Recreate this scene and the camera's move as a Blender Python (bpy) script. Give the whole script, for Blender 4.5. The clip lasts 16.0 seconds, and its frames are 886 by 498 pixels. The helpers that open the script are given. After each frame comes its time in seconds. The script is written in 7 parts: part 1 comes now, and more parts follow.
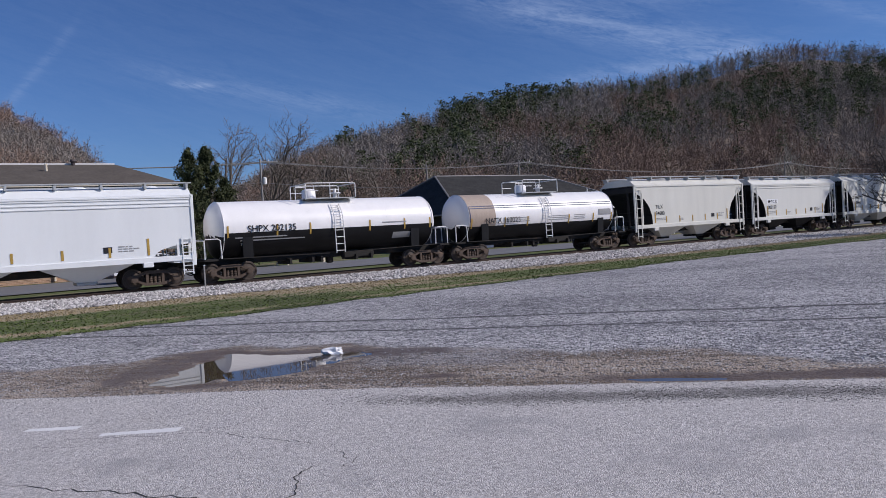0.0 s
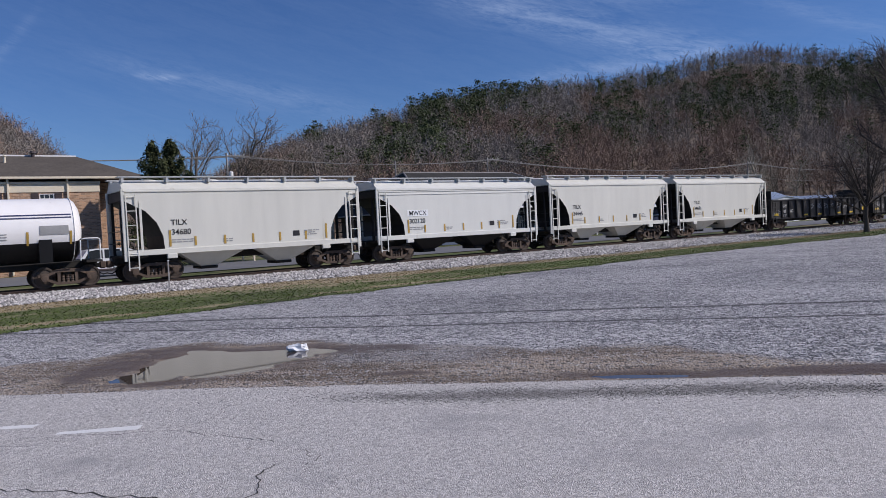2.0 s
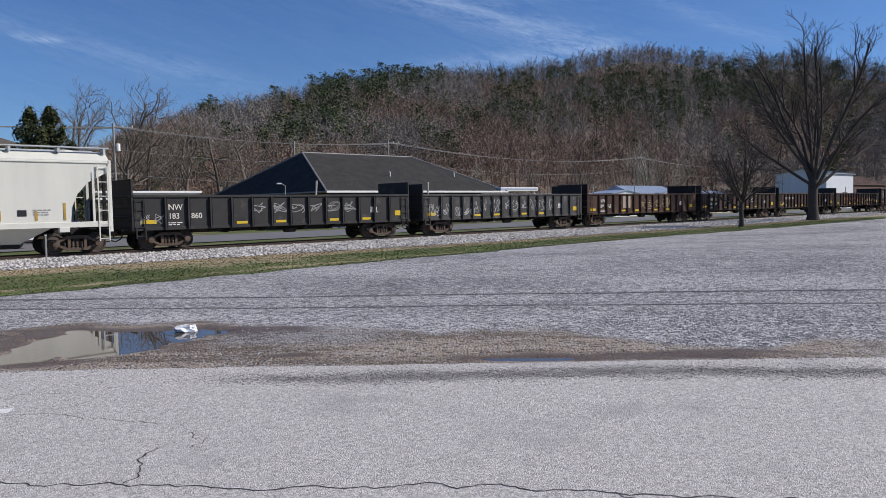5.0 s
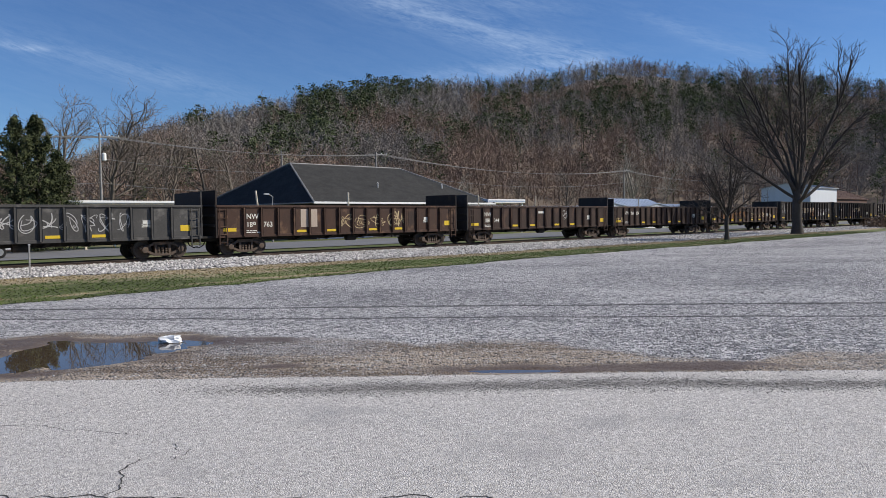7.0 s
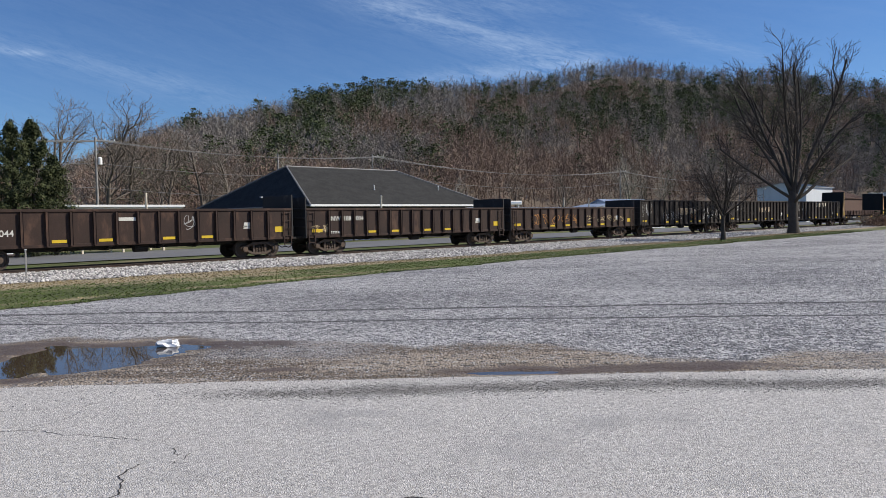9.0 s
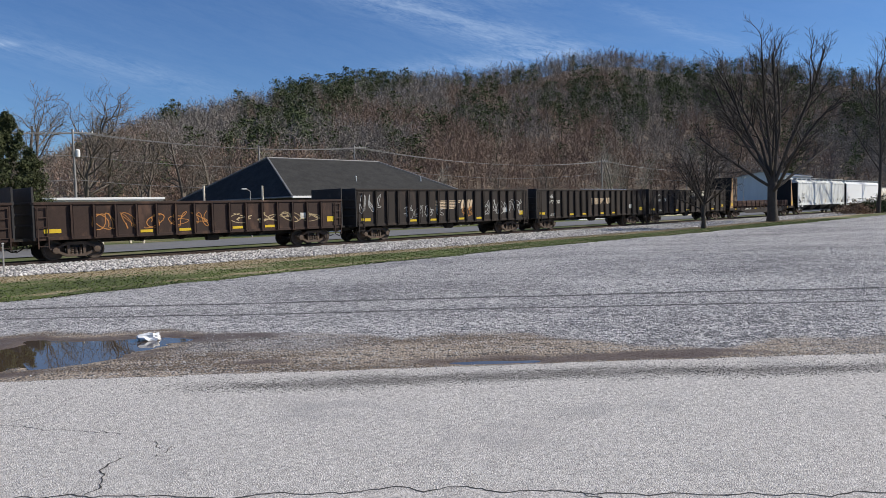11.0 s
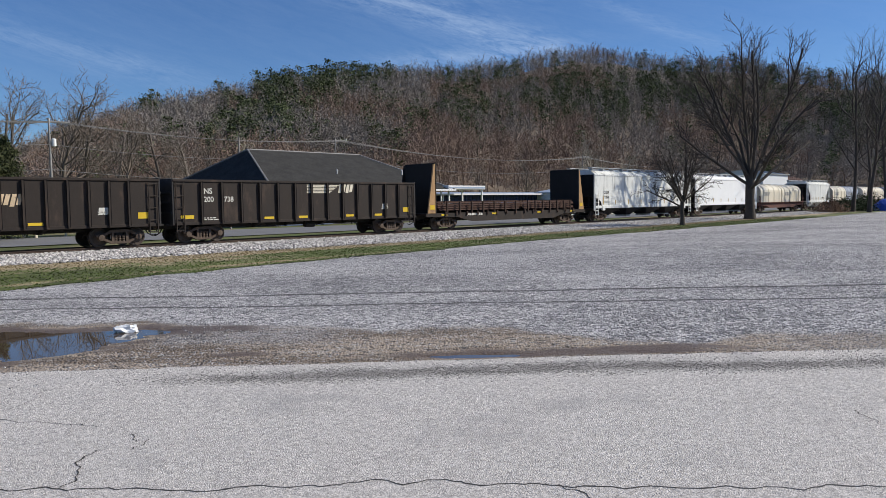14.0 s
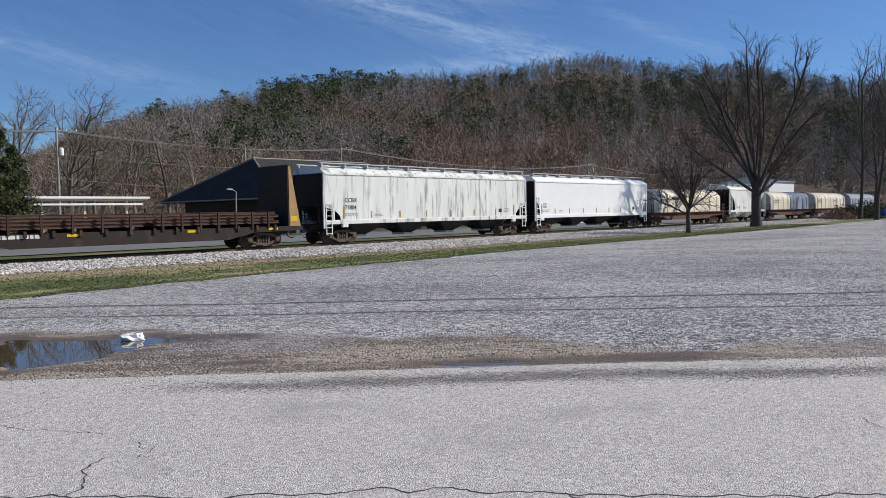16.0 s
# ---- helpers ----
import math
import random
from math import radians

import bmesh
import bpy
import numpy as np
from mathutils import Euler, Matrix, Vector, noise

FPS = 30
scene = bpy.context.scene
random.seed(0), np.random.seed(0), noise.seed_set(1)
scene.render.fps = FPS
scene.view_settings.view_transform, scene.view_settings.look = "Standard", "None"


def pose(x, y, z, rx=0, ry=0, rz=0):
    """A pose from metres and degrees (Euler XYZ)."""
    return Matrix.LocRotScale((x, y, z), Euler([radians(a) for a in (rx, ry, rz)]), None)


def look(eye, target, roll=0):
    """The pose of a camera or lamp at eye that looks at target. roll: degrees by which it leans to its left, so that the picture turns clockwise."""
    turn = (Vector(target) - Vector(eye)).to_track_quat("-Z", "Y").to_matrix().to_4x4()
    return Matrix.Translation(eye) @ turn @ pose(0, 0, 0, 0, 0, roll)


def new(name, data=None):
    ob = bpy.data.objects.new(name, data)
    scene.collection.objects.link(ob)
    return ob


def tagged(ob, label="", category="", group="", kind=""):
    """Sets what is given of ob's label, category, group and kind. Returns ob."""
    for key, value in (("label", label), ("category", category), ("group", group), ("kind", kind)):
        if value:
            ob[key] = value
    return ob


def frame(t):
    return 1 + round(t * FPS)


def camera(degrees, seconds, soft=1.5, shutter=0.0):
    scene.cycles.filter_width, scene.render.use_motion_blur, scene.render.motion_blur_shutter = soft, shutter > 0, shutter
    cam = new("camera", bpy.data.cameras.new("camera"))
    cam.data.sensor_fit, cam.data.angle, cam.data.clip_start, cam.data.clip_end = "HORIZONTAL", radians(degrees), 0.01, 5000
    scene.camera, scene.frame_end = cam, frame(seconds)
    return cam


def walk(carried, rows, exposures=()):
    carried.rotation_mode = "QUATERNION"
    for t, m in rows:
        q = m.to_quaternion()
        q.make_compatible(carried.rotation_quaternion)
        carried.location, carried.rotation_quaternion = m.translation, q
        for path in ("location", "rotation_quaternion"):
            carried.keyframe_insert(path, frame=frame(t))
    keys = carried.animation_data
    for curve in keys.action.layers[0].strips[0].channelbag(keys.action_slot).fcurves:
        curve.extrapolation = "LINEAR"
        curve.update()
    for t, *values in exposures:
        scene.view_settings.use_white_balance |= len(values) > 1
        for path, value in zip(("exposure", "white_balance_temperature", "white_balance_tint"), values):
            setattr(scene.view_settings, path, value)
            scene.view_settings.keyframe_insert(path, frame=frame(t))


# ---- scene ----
# ---- camera ----
cam = camera(61.6, 16.0, soft=0.85)
# seconds, x, y, z, pitch, lean, heading
HELD = [
    (0, -0.017, 0.050, 1.650, -1.40, 3.38, -33.18),
    (0.5, -0.010, 0.047, 1.637, -1.37, 3.33, -33.46),
    (1, -0.005, 0.054, 1.645, -1.41, 3.34, -33.92),
    (1.5, -0.006, 0.053, 1.655, -2.08, 2.87, -34.38),
    (2, 0.011, 0.048, 1.657, -1.81, 2.91, -35.61),
    (2.5, 0.003, 0.062, 1.641, -2.33, 2.08, -36.17),
    (3, 0.011, 0.050, 1.653, -2.42, 1.58, -36.99),
    (3.5, 0.017, 0.034, 1.647, -3.02, 1.59, -38.78),
    (4, 0.003, 0.033, 1.662, -3.25, 0.91, -41.32),
    (4.5, 0.006, 0.010, 1.647, -3.35, 1.37, -42.73),
    (5, 0.007, 0.007, 1.647, -3.31, 1.03, -43.36),
    (5.2, 0.016, -0.008, 1.666, -3.72, 0.97, -43.68),
    (7.3, 0.011, -0.002, 1.641, -2.20, 0.76, -44.34),
    (7.5, -0.000, -0.032, 1.671, -2.32, 1.44, -44.31),
    (8, 0.002, -0.025, 1.658, -1.81, 0.97, -43.99),
    (8.5, -0.001, -0.011, 1.655, -2.00, 1.00, -44.40),
    (9, -0.002, -0.014, 1.651, -2.29, 1.09, -44.56),
    (11.5, 0.001, -0.040, 1.648, -2.98, 1.30, -46.22),
    (12, 0.001, -0.048, 1.655, -2.31, 0.47, -46.62),
    (12.5, -0.004, -0.029, 1.648, -2.71, 0.58, -45.99),
    (13, -0.007, -0.026, 1.646, -2.80, 0.68, -46.35),
    (13.5, -0.013, -0.043, 1.650, -3.29, 0.95, -47.25),
    (14, -0.005, -0.028, 1.644, -3.51, 0.85, -47.36),
    (14.5, -0.002, -0.038, 1.647, -3.35, 1.12, -47.07),
    (15, 0.002, -0.036, 1.642, -3.42, 1.62, -46.19),
    (15.5, -0.009, -0.038, 1.644, -2.98, 1.19, -46.90),
    (16, -0.009, -0.030, 1.639, -2.88, 0.96, -46.94),
]
walk(cam, [(t, pose(x, y, z, 90 + p, r, h)) for t, x, y, z, p, r, h in HELD],
     exposures=[(0.0, -0.32, 6300, 16), (3.0, -0.24, 6400, 14), (5.0, -0.02, 6600, 10), (8.0, 0.10, 6850, 7), (16.0, 0.08, 6850, 7)])

# ---- world and sun ----
SUN_WAY = Vector((1.0, -0.80, 0.90)).normalized()
world = bpy.data.worlds.new("sky")
scene.world = world
world.use_nodes = True
wn, wl = world.node_tree.nodes, world.node_tree.links
sky = wn.new("ShaderNodeTexSky")
sky.sky_type, sky.sun_disc = "NISHITA", False
sky.sun_elevation = math.asin(SUN_WAY.z)
sky.sun_rotation = math.atan2(SUN_WAY.x, SUN_WAY.y)
sky.air_density, sky.dust_density, sky.ozone_density = 1.0, 0.0, 6.0


def reckon(op, a, c=0.0, d=None):
    q = wn.new("ShaderNodeMath")
    q.operation = op
    for i, v in enumerate((a, c, d)):
        if isinstance(v, (int, float)):
            q.inputs[i].default_value = v
        elif v is not None:
            wl.new(v, q.inputs[i])
    return q.outputs["Value"]


# thin cirrus, drawn out along a shallow slope, in degrees of heading and height
tc, split = wn.new("ShaderNodeTexCoord"), wn.new("ShaderNodeSeparateXYZ")
wl.new(tc.outputs["Generated"], split.inputs["Vector"])
SKY_A = reckon("MULTIPLY", reckon("ARCTAN2", split.outputs["X"], split.outputs["Y"]), 57.296)
SKY_E = reckon("MULTIPLY", reckon("ARCSINE", split.outputs["Z"]), 57.296)
SLANT = reckon("MULTIPLY_ADD", SKY_A, 0.25, SKY_E)


def wisps(along, across, seed, detail=8.0, twist=0.8):
    v, t = wn.new("ShaderNodeCombineXYZ"), wn.new("ShaderNodeTexNoise")
    wl.new(reckon("MULTIPLY", SKY_A, along), v.inputs["X"])
    wl.new(reckon("MULTIPLY", SLANT, across), v.inputs["Y"])
    v.inputs["Z"].default_value = seed
    t.inputs["Scale"].default_value, t.inputs["Detail"].default_value = 1.0, detail
    t.inputs["Roughness"].default_value, t.inputs["Distortion"].default_value = 0.62, twist
    wl.new(v.outputs["Vector"], t.inputs["Vector"])
    return t.outputs["Fac"]


def band(a0, e0, a1, e1, wide, strong):
    """A streak from one heading and height to another, fading at its sides and ends."""
    slope = (e1 - e0) / (a1 - a0)
    off = reckon("DIVIDE", reckon("SUBTRACT", SKY_E, reckon("MULTIPLY_ADD", SKY_A, slope, e0 - slope * a0)), wide)
    end = reckon("DIVIDE", reckon("SUBTRACT", SKY_A, (a0 + a1) / 2), abs(a1 - a0) * 0.55)
    far = reckon("ADD", reckon("MULTIPLY", off, off), reckon("POWER", reckon("ABSOLUTE", end), 4.0))
    return reckon("MULTIPLY", reckon("EXPONENT", reckon("MULTIPLY", far, -1.0)), strong)


veil = 0.06
for streak in ((37, 17.0, 56, 11.2, 1.2, 0.62), (40, 17.5, 54, 15.2, 0.8, 0.32), (42, 10.4, 56, 11.6, 0.7, 0.5), (59, 14.4, 68, 10.8, 0.6, 0.25), (12, 12.4, 29, 9.2, 0.9, 0.26), (3.0, 9.5, 7.5, 15.0, 0.5, 0.22), (14.0, 11.6, 16.5, 11.4, 0.22, 0.9),
               (84, 14.0, 110, 9.0, 1.2, 0.6), (-40, 15.0, -15, 10.0, 1.4, 0.6)):
    veil = reckon("ADD", veil, band(*streak))
body = wn.new("ShaderNodeMapRange")
body.inputs["From Min"].default_value, body.inputs["From Max"].default_value = 0.36, 0.80
wl.new(reckon("ADD", reckon("MULTIPLY", wisps(0.20, 1.1, 3.0), 0.65), reckon("MULTIPLY", wisps(0.9, 3.6, 8.0, 5.0, 1.4), 0.35)), body.inputs["Value"])
cm = wn.new("ShaderNodeMix")
cm.data_type = "RGBA"
cm.inputs["B"].default_value = (8.6, 8.8, 9.3, 1)
wl.new(reckon("MINIMUM", reckon("MULTIPLY", body.outputs["Result"], veil), 0.85), cm.inputs["Factor"])
wl.new(sky.outputs["Color"], cm.inputs["A"])
deep = wn.new("ShaderNodeVectorMath")
deep.operation = "MULTIPLY"
deep.inputs[1].default_value = (0.70, 0.87, 1.15)
wl.new(cm.outputs["Result"], deep.inputs[0])
wl.new(deep.outputs["Vector"], wn["Background"].inputs["Color"])
wn["Background"].inputs["Strength"].default_value = 0.085
sun = new("sun", bpy.data.lights.new("sun", "SUN"))
sun.data.energy, sun.data.angle, sun.data.color = 4.7, radians(0.53), (1.0, 0.95, 0.88)
sun.matrix_world = look(SUN_WAY * 100, (0, 0, 0))


# ---- materials ----
def mat(name, base, rough=0.7, metal=0.0, var=0.25, scale=1.5, fine=40.0, bump=0.15, stain=None, amount=0.4,
        stretch=(1, 1, 1), stain_scale=1.2, gloss=0.3, island=0.0, spread=0.4):
    """A weathered surface: broad and fine variation, stains of a second colour, fine relief."""
    m = bpy.data.materials.new(name)
    m.use_nodes = True
    n, l = m.node_tree.nodes, m.node_tree.links
    b = n["Principled BSDF"]
    b.inputs["Metallic"].default_value = metal
    b.inputs["Specular IOR Level"].default_value = gloss
    co, info = n.new("ShaderNodeTexCoord"), n.new("ShaderNodeObjectInfo")
    add = n.new("ShaderNodeVectorMath")
    add.operation = "MULTIPLY_ADD"
    add.inputs[1].default_value = (37.0, 11.0, 5.0)
    l.new(info.outputs["Random"], add.inputs[0])
    l.new(co.outputs["Object"], add.inputs[2])
    st = n.new("ShaderNodeVectorMath")
    st.operation = "MULTIPLY"
    st.inputs[1].default_value = stretch
    l.new(add.outputs["Vector"], st.inputs[0])

    def noise_tex(s, detail, vec):
        t = n.new("ShaderNodeTexNoise")
        t.inputs["Scale"].default_value, t.inputs["Detail"].default_value = s, detail
        t.inputs["Roughness"].default_value = 0.62
        l.new(vec, t.inputs["Vector"])
        return t.outputs["Fac"]

    broad, grain = noise_tex(scale, 5, st.outputs["Vector"]), noise_tex(fine, 3, add.outputs["Vector"])
    mix = n.new("ShaderNodeMath")
    mix.operation = "ADD"
    l.new(broad, mix.inputs[0])
    l.new(grain, mix.inputs[1])
    rng = n.new("ShaderNodeMapRange")
    rng.inputs["From Min"].default_value, rng.inputs["From Max"].default_value = 1 - spread, 1 + spread
    rng.inputs["To Min"].default_value, rng.inputs["To Max"].default_value = 1 - var, 1 + var
    l.new(mix.outputs["Value"], rng.inputs["Value"])
    fac = rng.outputs["Result"]
    if island:
        geo = n.new("ShaderNodeNewGeometry")
        ir = n.new("ShaderNodeMapRange")
        ir.inputs["To Min"].default_value, ir.inputs["To Max"].default_value = 1 - island, 1 + island
        l.new(geo.outputs["Random Per Island"], ir.inputs["Value"])
        im = n.new("ShaderNodeMath")
        im.operation = "MULTIPLY"
        l.new(fac, im.inputs[0])
        l.new(ir.outputs["Result"], im.inputs[1])
        fac = im.outputs["Value"]
    mul = n.new("ShaderNodeVectorMath")
    mul.operation = "SCALE"
    mul.inputs[0].default_value = base
    l.new(fac, mul.inputs["Scale"])
    colour = mul.outputs["Vector"]
    if stain:
        sn = noise_tex(stain_scale, 6, st.outputs["Vector"])
        sr = n.new("ShaderNodeMapRange")
        sr.inputs["From Min"].default_value = 0.72 - 0.4 * amount
        sr.inputs["From Max"].default_value = 0.86 - 0.4 * amount
        l.new(sn, sr.inputs["Value"])
        sm = n.new("ShaderNodeMix")
        sm.data_type = "RGBA"
        sm.inputs["B"].default_value = (*stain, 1)
        l.new(sr.outputs["Result"], sm.inputs["Factor"])
        l.new(colour, sm.inputs["A"])
        colour = sm.outputs["Result"]
    l.new(colour, b.inputs["Base Color"])
    rr = n.new("ShaderNodeMapRange")
    rr.inputs["To Min"].default_value, rr.inputs["To Max"].default_value = max(0, rough - 0.15), min(1, rough + 0.15)
    l.new(broad, rr.inputs["Value"])
    l.new(rr.outputs["Result"], b.inputs["Roughness"])
    if bump:
        bp = n.new("ShaderNodeBump")
        bp.inputs["Strength"].default_value, bp.inputs["Distance"].default_value = bump, 0.02
        l.new(grain, bp.inputs["Height"])
        l.new(bp.outputs["Normal"], b.inputs["Normal"])
    return m


STREAK = (1.0, 1.0, 0.12)
M_HOPGREY = mat("pale_grey_paint", (0.64, 0.63, 0.57), 0.5, var=0.10, stain=(0.45, 0.40, 0.32), amount=0.18, stretch=STREAK, stain_scale=1.6)
M_HOPWHITE = mat("white_paint", (0.76, 0.78, 0.78), 0.45, var=0.07, stain=(0.55, 0.53, 0.48), amount=0.12, stretch=STREAK)
M_HOPCREAM = mat("off_white_paint", (0.66, 0.66, 0.62), 0.5, var=0.08, stain=(0.5, 0.46, 0.4), amount=0.14, stretch=STREAK)
M_HOPDIRTY = mat("streaked_white_paint", (0.68, 0.69, 0.67), 0.55, var=0.18, stain=(0.26, 0.26, 0.255), amount=0.5, stretch=(1, 1, 0.13), stain_scale=2.2)
M_HOPBRIGHT = mat("bright_white_paint", (0.80, 0.81, 0.82), 0.4, var=0.06)
# black paint; also colours in the shade on the four-bay hoppers' bays
M_BLACK = mat("black_paint_and_bay_shade", (0.014, 0.014, 0.015), 0.55, var=0.4, stain=(0.03, 0.026, 0.023), amount=0.3, gloss=0.2)
M_UNDER = mat("grimy_underframe", (0.022, 0.020, 0.018), 0.8, var=0.5, stain=(0.07, 0.05, 0.035), amount=0.35)
M_TRUCK = mat("rusty_cast_steel", (0.092, 0.066, 0.050), 0.75, var=0.5, stain=(0.20, 0.12, 0.075), amount=0.35, scale=3)
M_WHEEL = mat("worn_wheel_steel", (0.072, 0.056, 0.046), 0.6, metal=0.2, var=0.4)
M_GALV = mat("grey_grating", (0.45, 0.46, 0.46), 0.55, metal=0.3, var=0.2)
M_TANKWHITE = mat("glossy_white_tank_paint", (0.86, 0.84, 0.82), 0.32, var=0.06, stain=(0.62, 0.55, 0.48), amount=0.1, stretch=STREAK, gloss=0.5)
M_TANKBLACK = mat("black_tank_paint", (0.009, 0.009, 0.010), 0.5, var=0.4, stain=(0.04, 0.035, 0.03), amount=0.25, stretch=STREAK, gloss=0.25)
M_BROWNSTAIN = mat("brown_spill_stain", (0.40, 0.32, 0.26), 0.6, var=0.25, stain=(0.5, 0.42, 0.36), amount=0.3, stretch=STREAK)
M_STRIPE = mat("navy_stripe", (0.03, 0.035, 0.10), 0.5, var=0.2)
M_LETTER = mat("black_lettering", (0.02, 0.02, 0.025), 0.6, var=0.2, bump=0)
M_LETTERW = mat("white_lettering", (0.62, 0.60, 0.55), 0.7, var=0.25, stain=(0.20, 0.17, 0.14), amount=0.3, stain_scale=4, bump=0)
M_FADED = mat("faded_tan_lettering", (0.55, 0.42, 0.28), 0.7, var=0.3, stain=(0.12, 0.08, 0.06), amount=0.35, stain_scale=4, bump=0)
M_GREYBAR = mat("grey_stencil", (0.30, 0.30, 0.30), 0.7, var=0.2, bump=0)
M_YELLOW = mat("yellow_reflective_tape", (0.62, 0.42, 0.03), 0.5, var=0.15, bump=0)
M_OCHRE = mat("ochre_reflective_tape", (0.42, 0.27, 0.06), 0.5, var=0.2, bump=0)
M_GON_BLACK = mat("weathered_black_gondola_paint", (0.030, 0.028, 0.028), 0.65, var=0.4, stain=(0.085, 0.075, 0.07), amount=0.34, stain_scale=1.0)
M_GON_GREY = mat("scuffed_dark_grey_paint", (0.055, 0.052, 0.05), 0.65, var=0.4, stain=(0.14, 0.13, 0.12), amount=0.35)
M_GON_RUST = mat("rusted_brown_paint", (0.054, 0.029, 0.021), 0.8, var=0.45, stain=(0.15, 0.085, 0.052), amount=0.40)
M_GON_BROWN = mat("oxide_brown_paint", (0.042, 0.025, 0.020), 0.8, var=0.55, stain=(0.098, 0.056, 0.040), amount=0.42, stretch=(1, 1, 0.4), stain_scale=1.5)
M_GON_DARK = mat("dark_brown_paint", (0.027, 0.020, 0.017), 0.75, var=0.5, stain=(0.062, 0.042, 0.033), amount=0.40, stretch=(1, 1, 0.35), stain_scale=1.5)
M_TAN = mat("weathered_tan_plywood", (0.36, 0.22, 0.11), 0.8, var=0.3, stain=(0.15, 0.09, 0.06), amount=0.35)
M_RUSTLOAD = mat("rusty_rail_steel", (0.080, 0.043, 0.033), 0.85, var=0.45, scale=4)
M_CREAM = mat("cream_hood_paint", (0.66, 0.60, 0.48), 0.5, var=0.15, stain=(0.34, 0.26, 0.18), amount=0.3, stretch=STREAK)
M_GREYHOOD = mat("grey_blue_hood_paint", (0.25, 0.28, 0.34), 0.5, var=0.2, stain=(0.12, 0.10, 0.10), amount=0.3, stretch=STREAK)
M_OXIDE = mat("red_oxide_frame_paint", (0.11, 0.045, 0.035), 0.75, var=0.4)
M_GRAF_W = mat("white_spray_paint", (0.40, 0.39, 0.38), 0.7, var=0.3, bump=0)
M_GRAF_T = mat("tan_spray_paint", (0.50, 0.38, 0.22), 0.7, var=0.3, bump=0)
M_GRAF_O = mat("orange_spray_paint", (0.45, 0.20, 0.06), 0.7, var=0.3, bump=0)

M_STREET = mat("street_asphalt", (0.17, 0.17, 0.175), 0.9, var=0.2, scale=0.3, fine=30, bump=0.3)
M_BALLAST = mat("ballast_bed", (0.32, 0.30, 0.285), 0.95, spread=0.2, var=0.7, scale=2.0, fine=14, bump=1.0)
M_STONE = mat("ballast_stone", (0.44, 0.415, 0.395), 0.9, var=0.25, fine=20, island=0.6)
M_GRIT = mat("dark_road_grit", (0.15, 0.145, 0.135), 0.9, var=0.2, bump=0, island=0.5)
M_PEBBLE = mat("loose_gravel_stone", (0.36, 0.355, 0.36), 0.9, var=0.2, fine=30, island=0.5)
M_GRASS = mat("winter_turf", (0.095, 0.118, 0.036), 0.95, spread=0.2, var=0.5, scale=0.5, fine=25, bump=0.8, stain=(0.24, 0.19, 0.11), amount=0.58, stain_scale=0.35, stretch=(0.35, 1, 1))
M_VERGE = mat("patchy_verge_turf", (0.095, 0.112, 0.036), 0.95, spread=0.2, var=0.5, scale=0.6, fine=25, bump=0.8, stain=(0.16, 0.125, 0.075), amount=0.35, stain_scale=0.8, stretch=(0.35, 1, 1))
M_BLADE = mat("grass_blade", (0.095, 0.13, 0.035), 0.9, var=0.3, bump=0, island=0.2)
M_STRAW = mat("dry_grass_blade", (0.30, 0.235, 0.13), 0.9, var=0.3, bump=0, island=0.35)
M_CRACK = mat("open_crack", (0.05, 0.047, 0.045), 0.95, var=0.3)
M_ROADPAINT = mat("worn_white_road_paint", (0.74, 0.73, 0.71), 0.7, var=0.15, stain=(0.40, 0.39, 0.38), amount=0.22, stain_scale=6)
M_RAIL = mat("rail_steel", (0.085, 0.06, 0.048), 0.6, metal=0.4, var=0.3)
M_TIE = mat("creosoted_tie", (0.05, 0.04, 0.034), 0.9, var=0.4, fine=20)
M_BARK = mat("grey_brown_bark", (0.072, 0.060, 0.051), 0.95, var=0.4, scale=2, fine=18, bump=0.8)
M_BARK_PALE = mat("pale_sycamore_bark", (0.30, 0.27, 0.22), 0.9, var=0.35, scale=1.2, fine=10)
M_BARK_MID = mat("brown_twigs", (0.165, 0.138, 0.115), 0.95, var=0.3, bump=0)
M_WOODS = mat("bare_hillside_woods", (0.240, 0.212, 0.185), 0.95, var=0.4, scale=0.02, fine=0.10, bump=0, island=0.22)
M_WOODS_RED = mat("russet_hillside_woods", (0.240, 0.170, 0.130), 0.95, var=0.4, scale=0.02, fine=0.10, bump=0, island=0.22)
M_PINE = mat("pine_needles", (0.074, 0.092, 0.040), 0.9, var=0.45, scale=0.05, fine=0.12, bump=0, island=0.25)
M_CEDAR = mat("cedar_foliage", (0.062, 0.072, 0.030), 0.9, var=0.3, scale=0.6, fine=4, bump=0, island=0.55)
M_LITTER = mat("leaf_litter_slope", (0.16, 0.125, 0.095), 0.95, var=0.35, scale=0.03, fine=0.6, bump=0)
M_BUSH = mat("evergreen_shrub", (0.035, 0.050, 0.020), 0.9, var=0.3, bump=0, island=0.5)
M_BRUSH = mat("dry_brush", (0.20, 0.13, 0.09), 0.9, var=0.3, bump=0, island=0.4)
M_SHINGLE_DARK = mat("charcoal_shingles", (0.048, 0.047, 0.045), 0.95, var=0.45, scale=0.8, fine=5, bump=0.5, gloss=0.08)
M_SHINGLE_BROWN = mat("brown_shingles", (0.115, 0.100, 0.085), 0.95, var=0.3, scale=0.8, fine=5, bump=0.5, gloss=0.1)
M_WHITETRIM = mat("white_trim_paint", (0.76, 0.75, 0.73), 0.5, var=0.08)
M_CREAMTRIM = mat("cream_trim_paint", (0.70, 0.62, 0.48), 0.6, var=0.1)
M_MORTAR = mat("tan_mortar", (0.36, 0.30, 0.24), 0.9, var=0.2, fine=20)
M_DARKWALL = mat("dark_depot_wall", (0.055, 0.052, 0.055), 0.8, var=0.25)
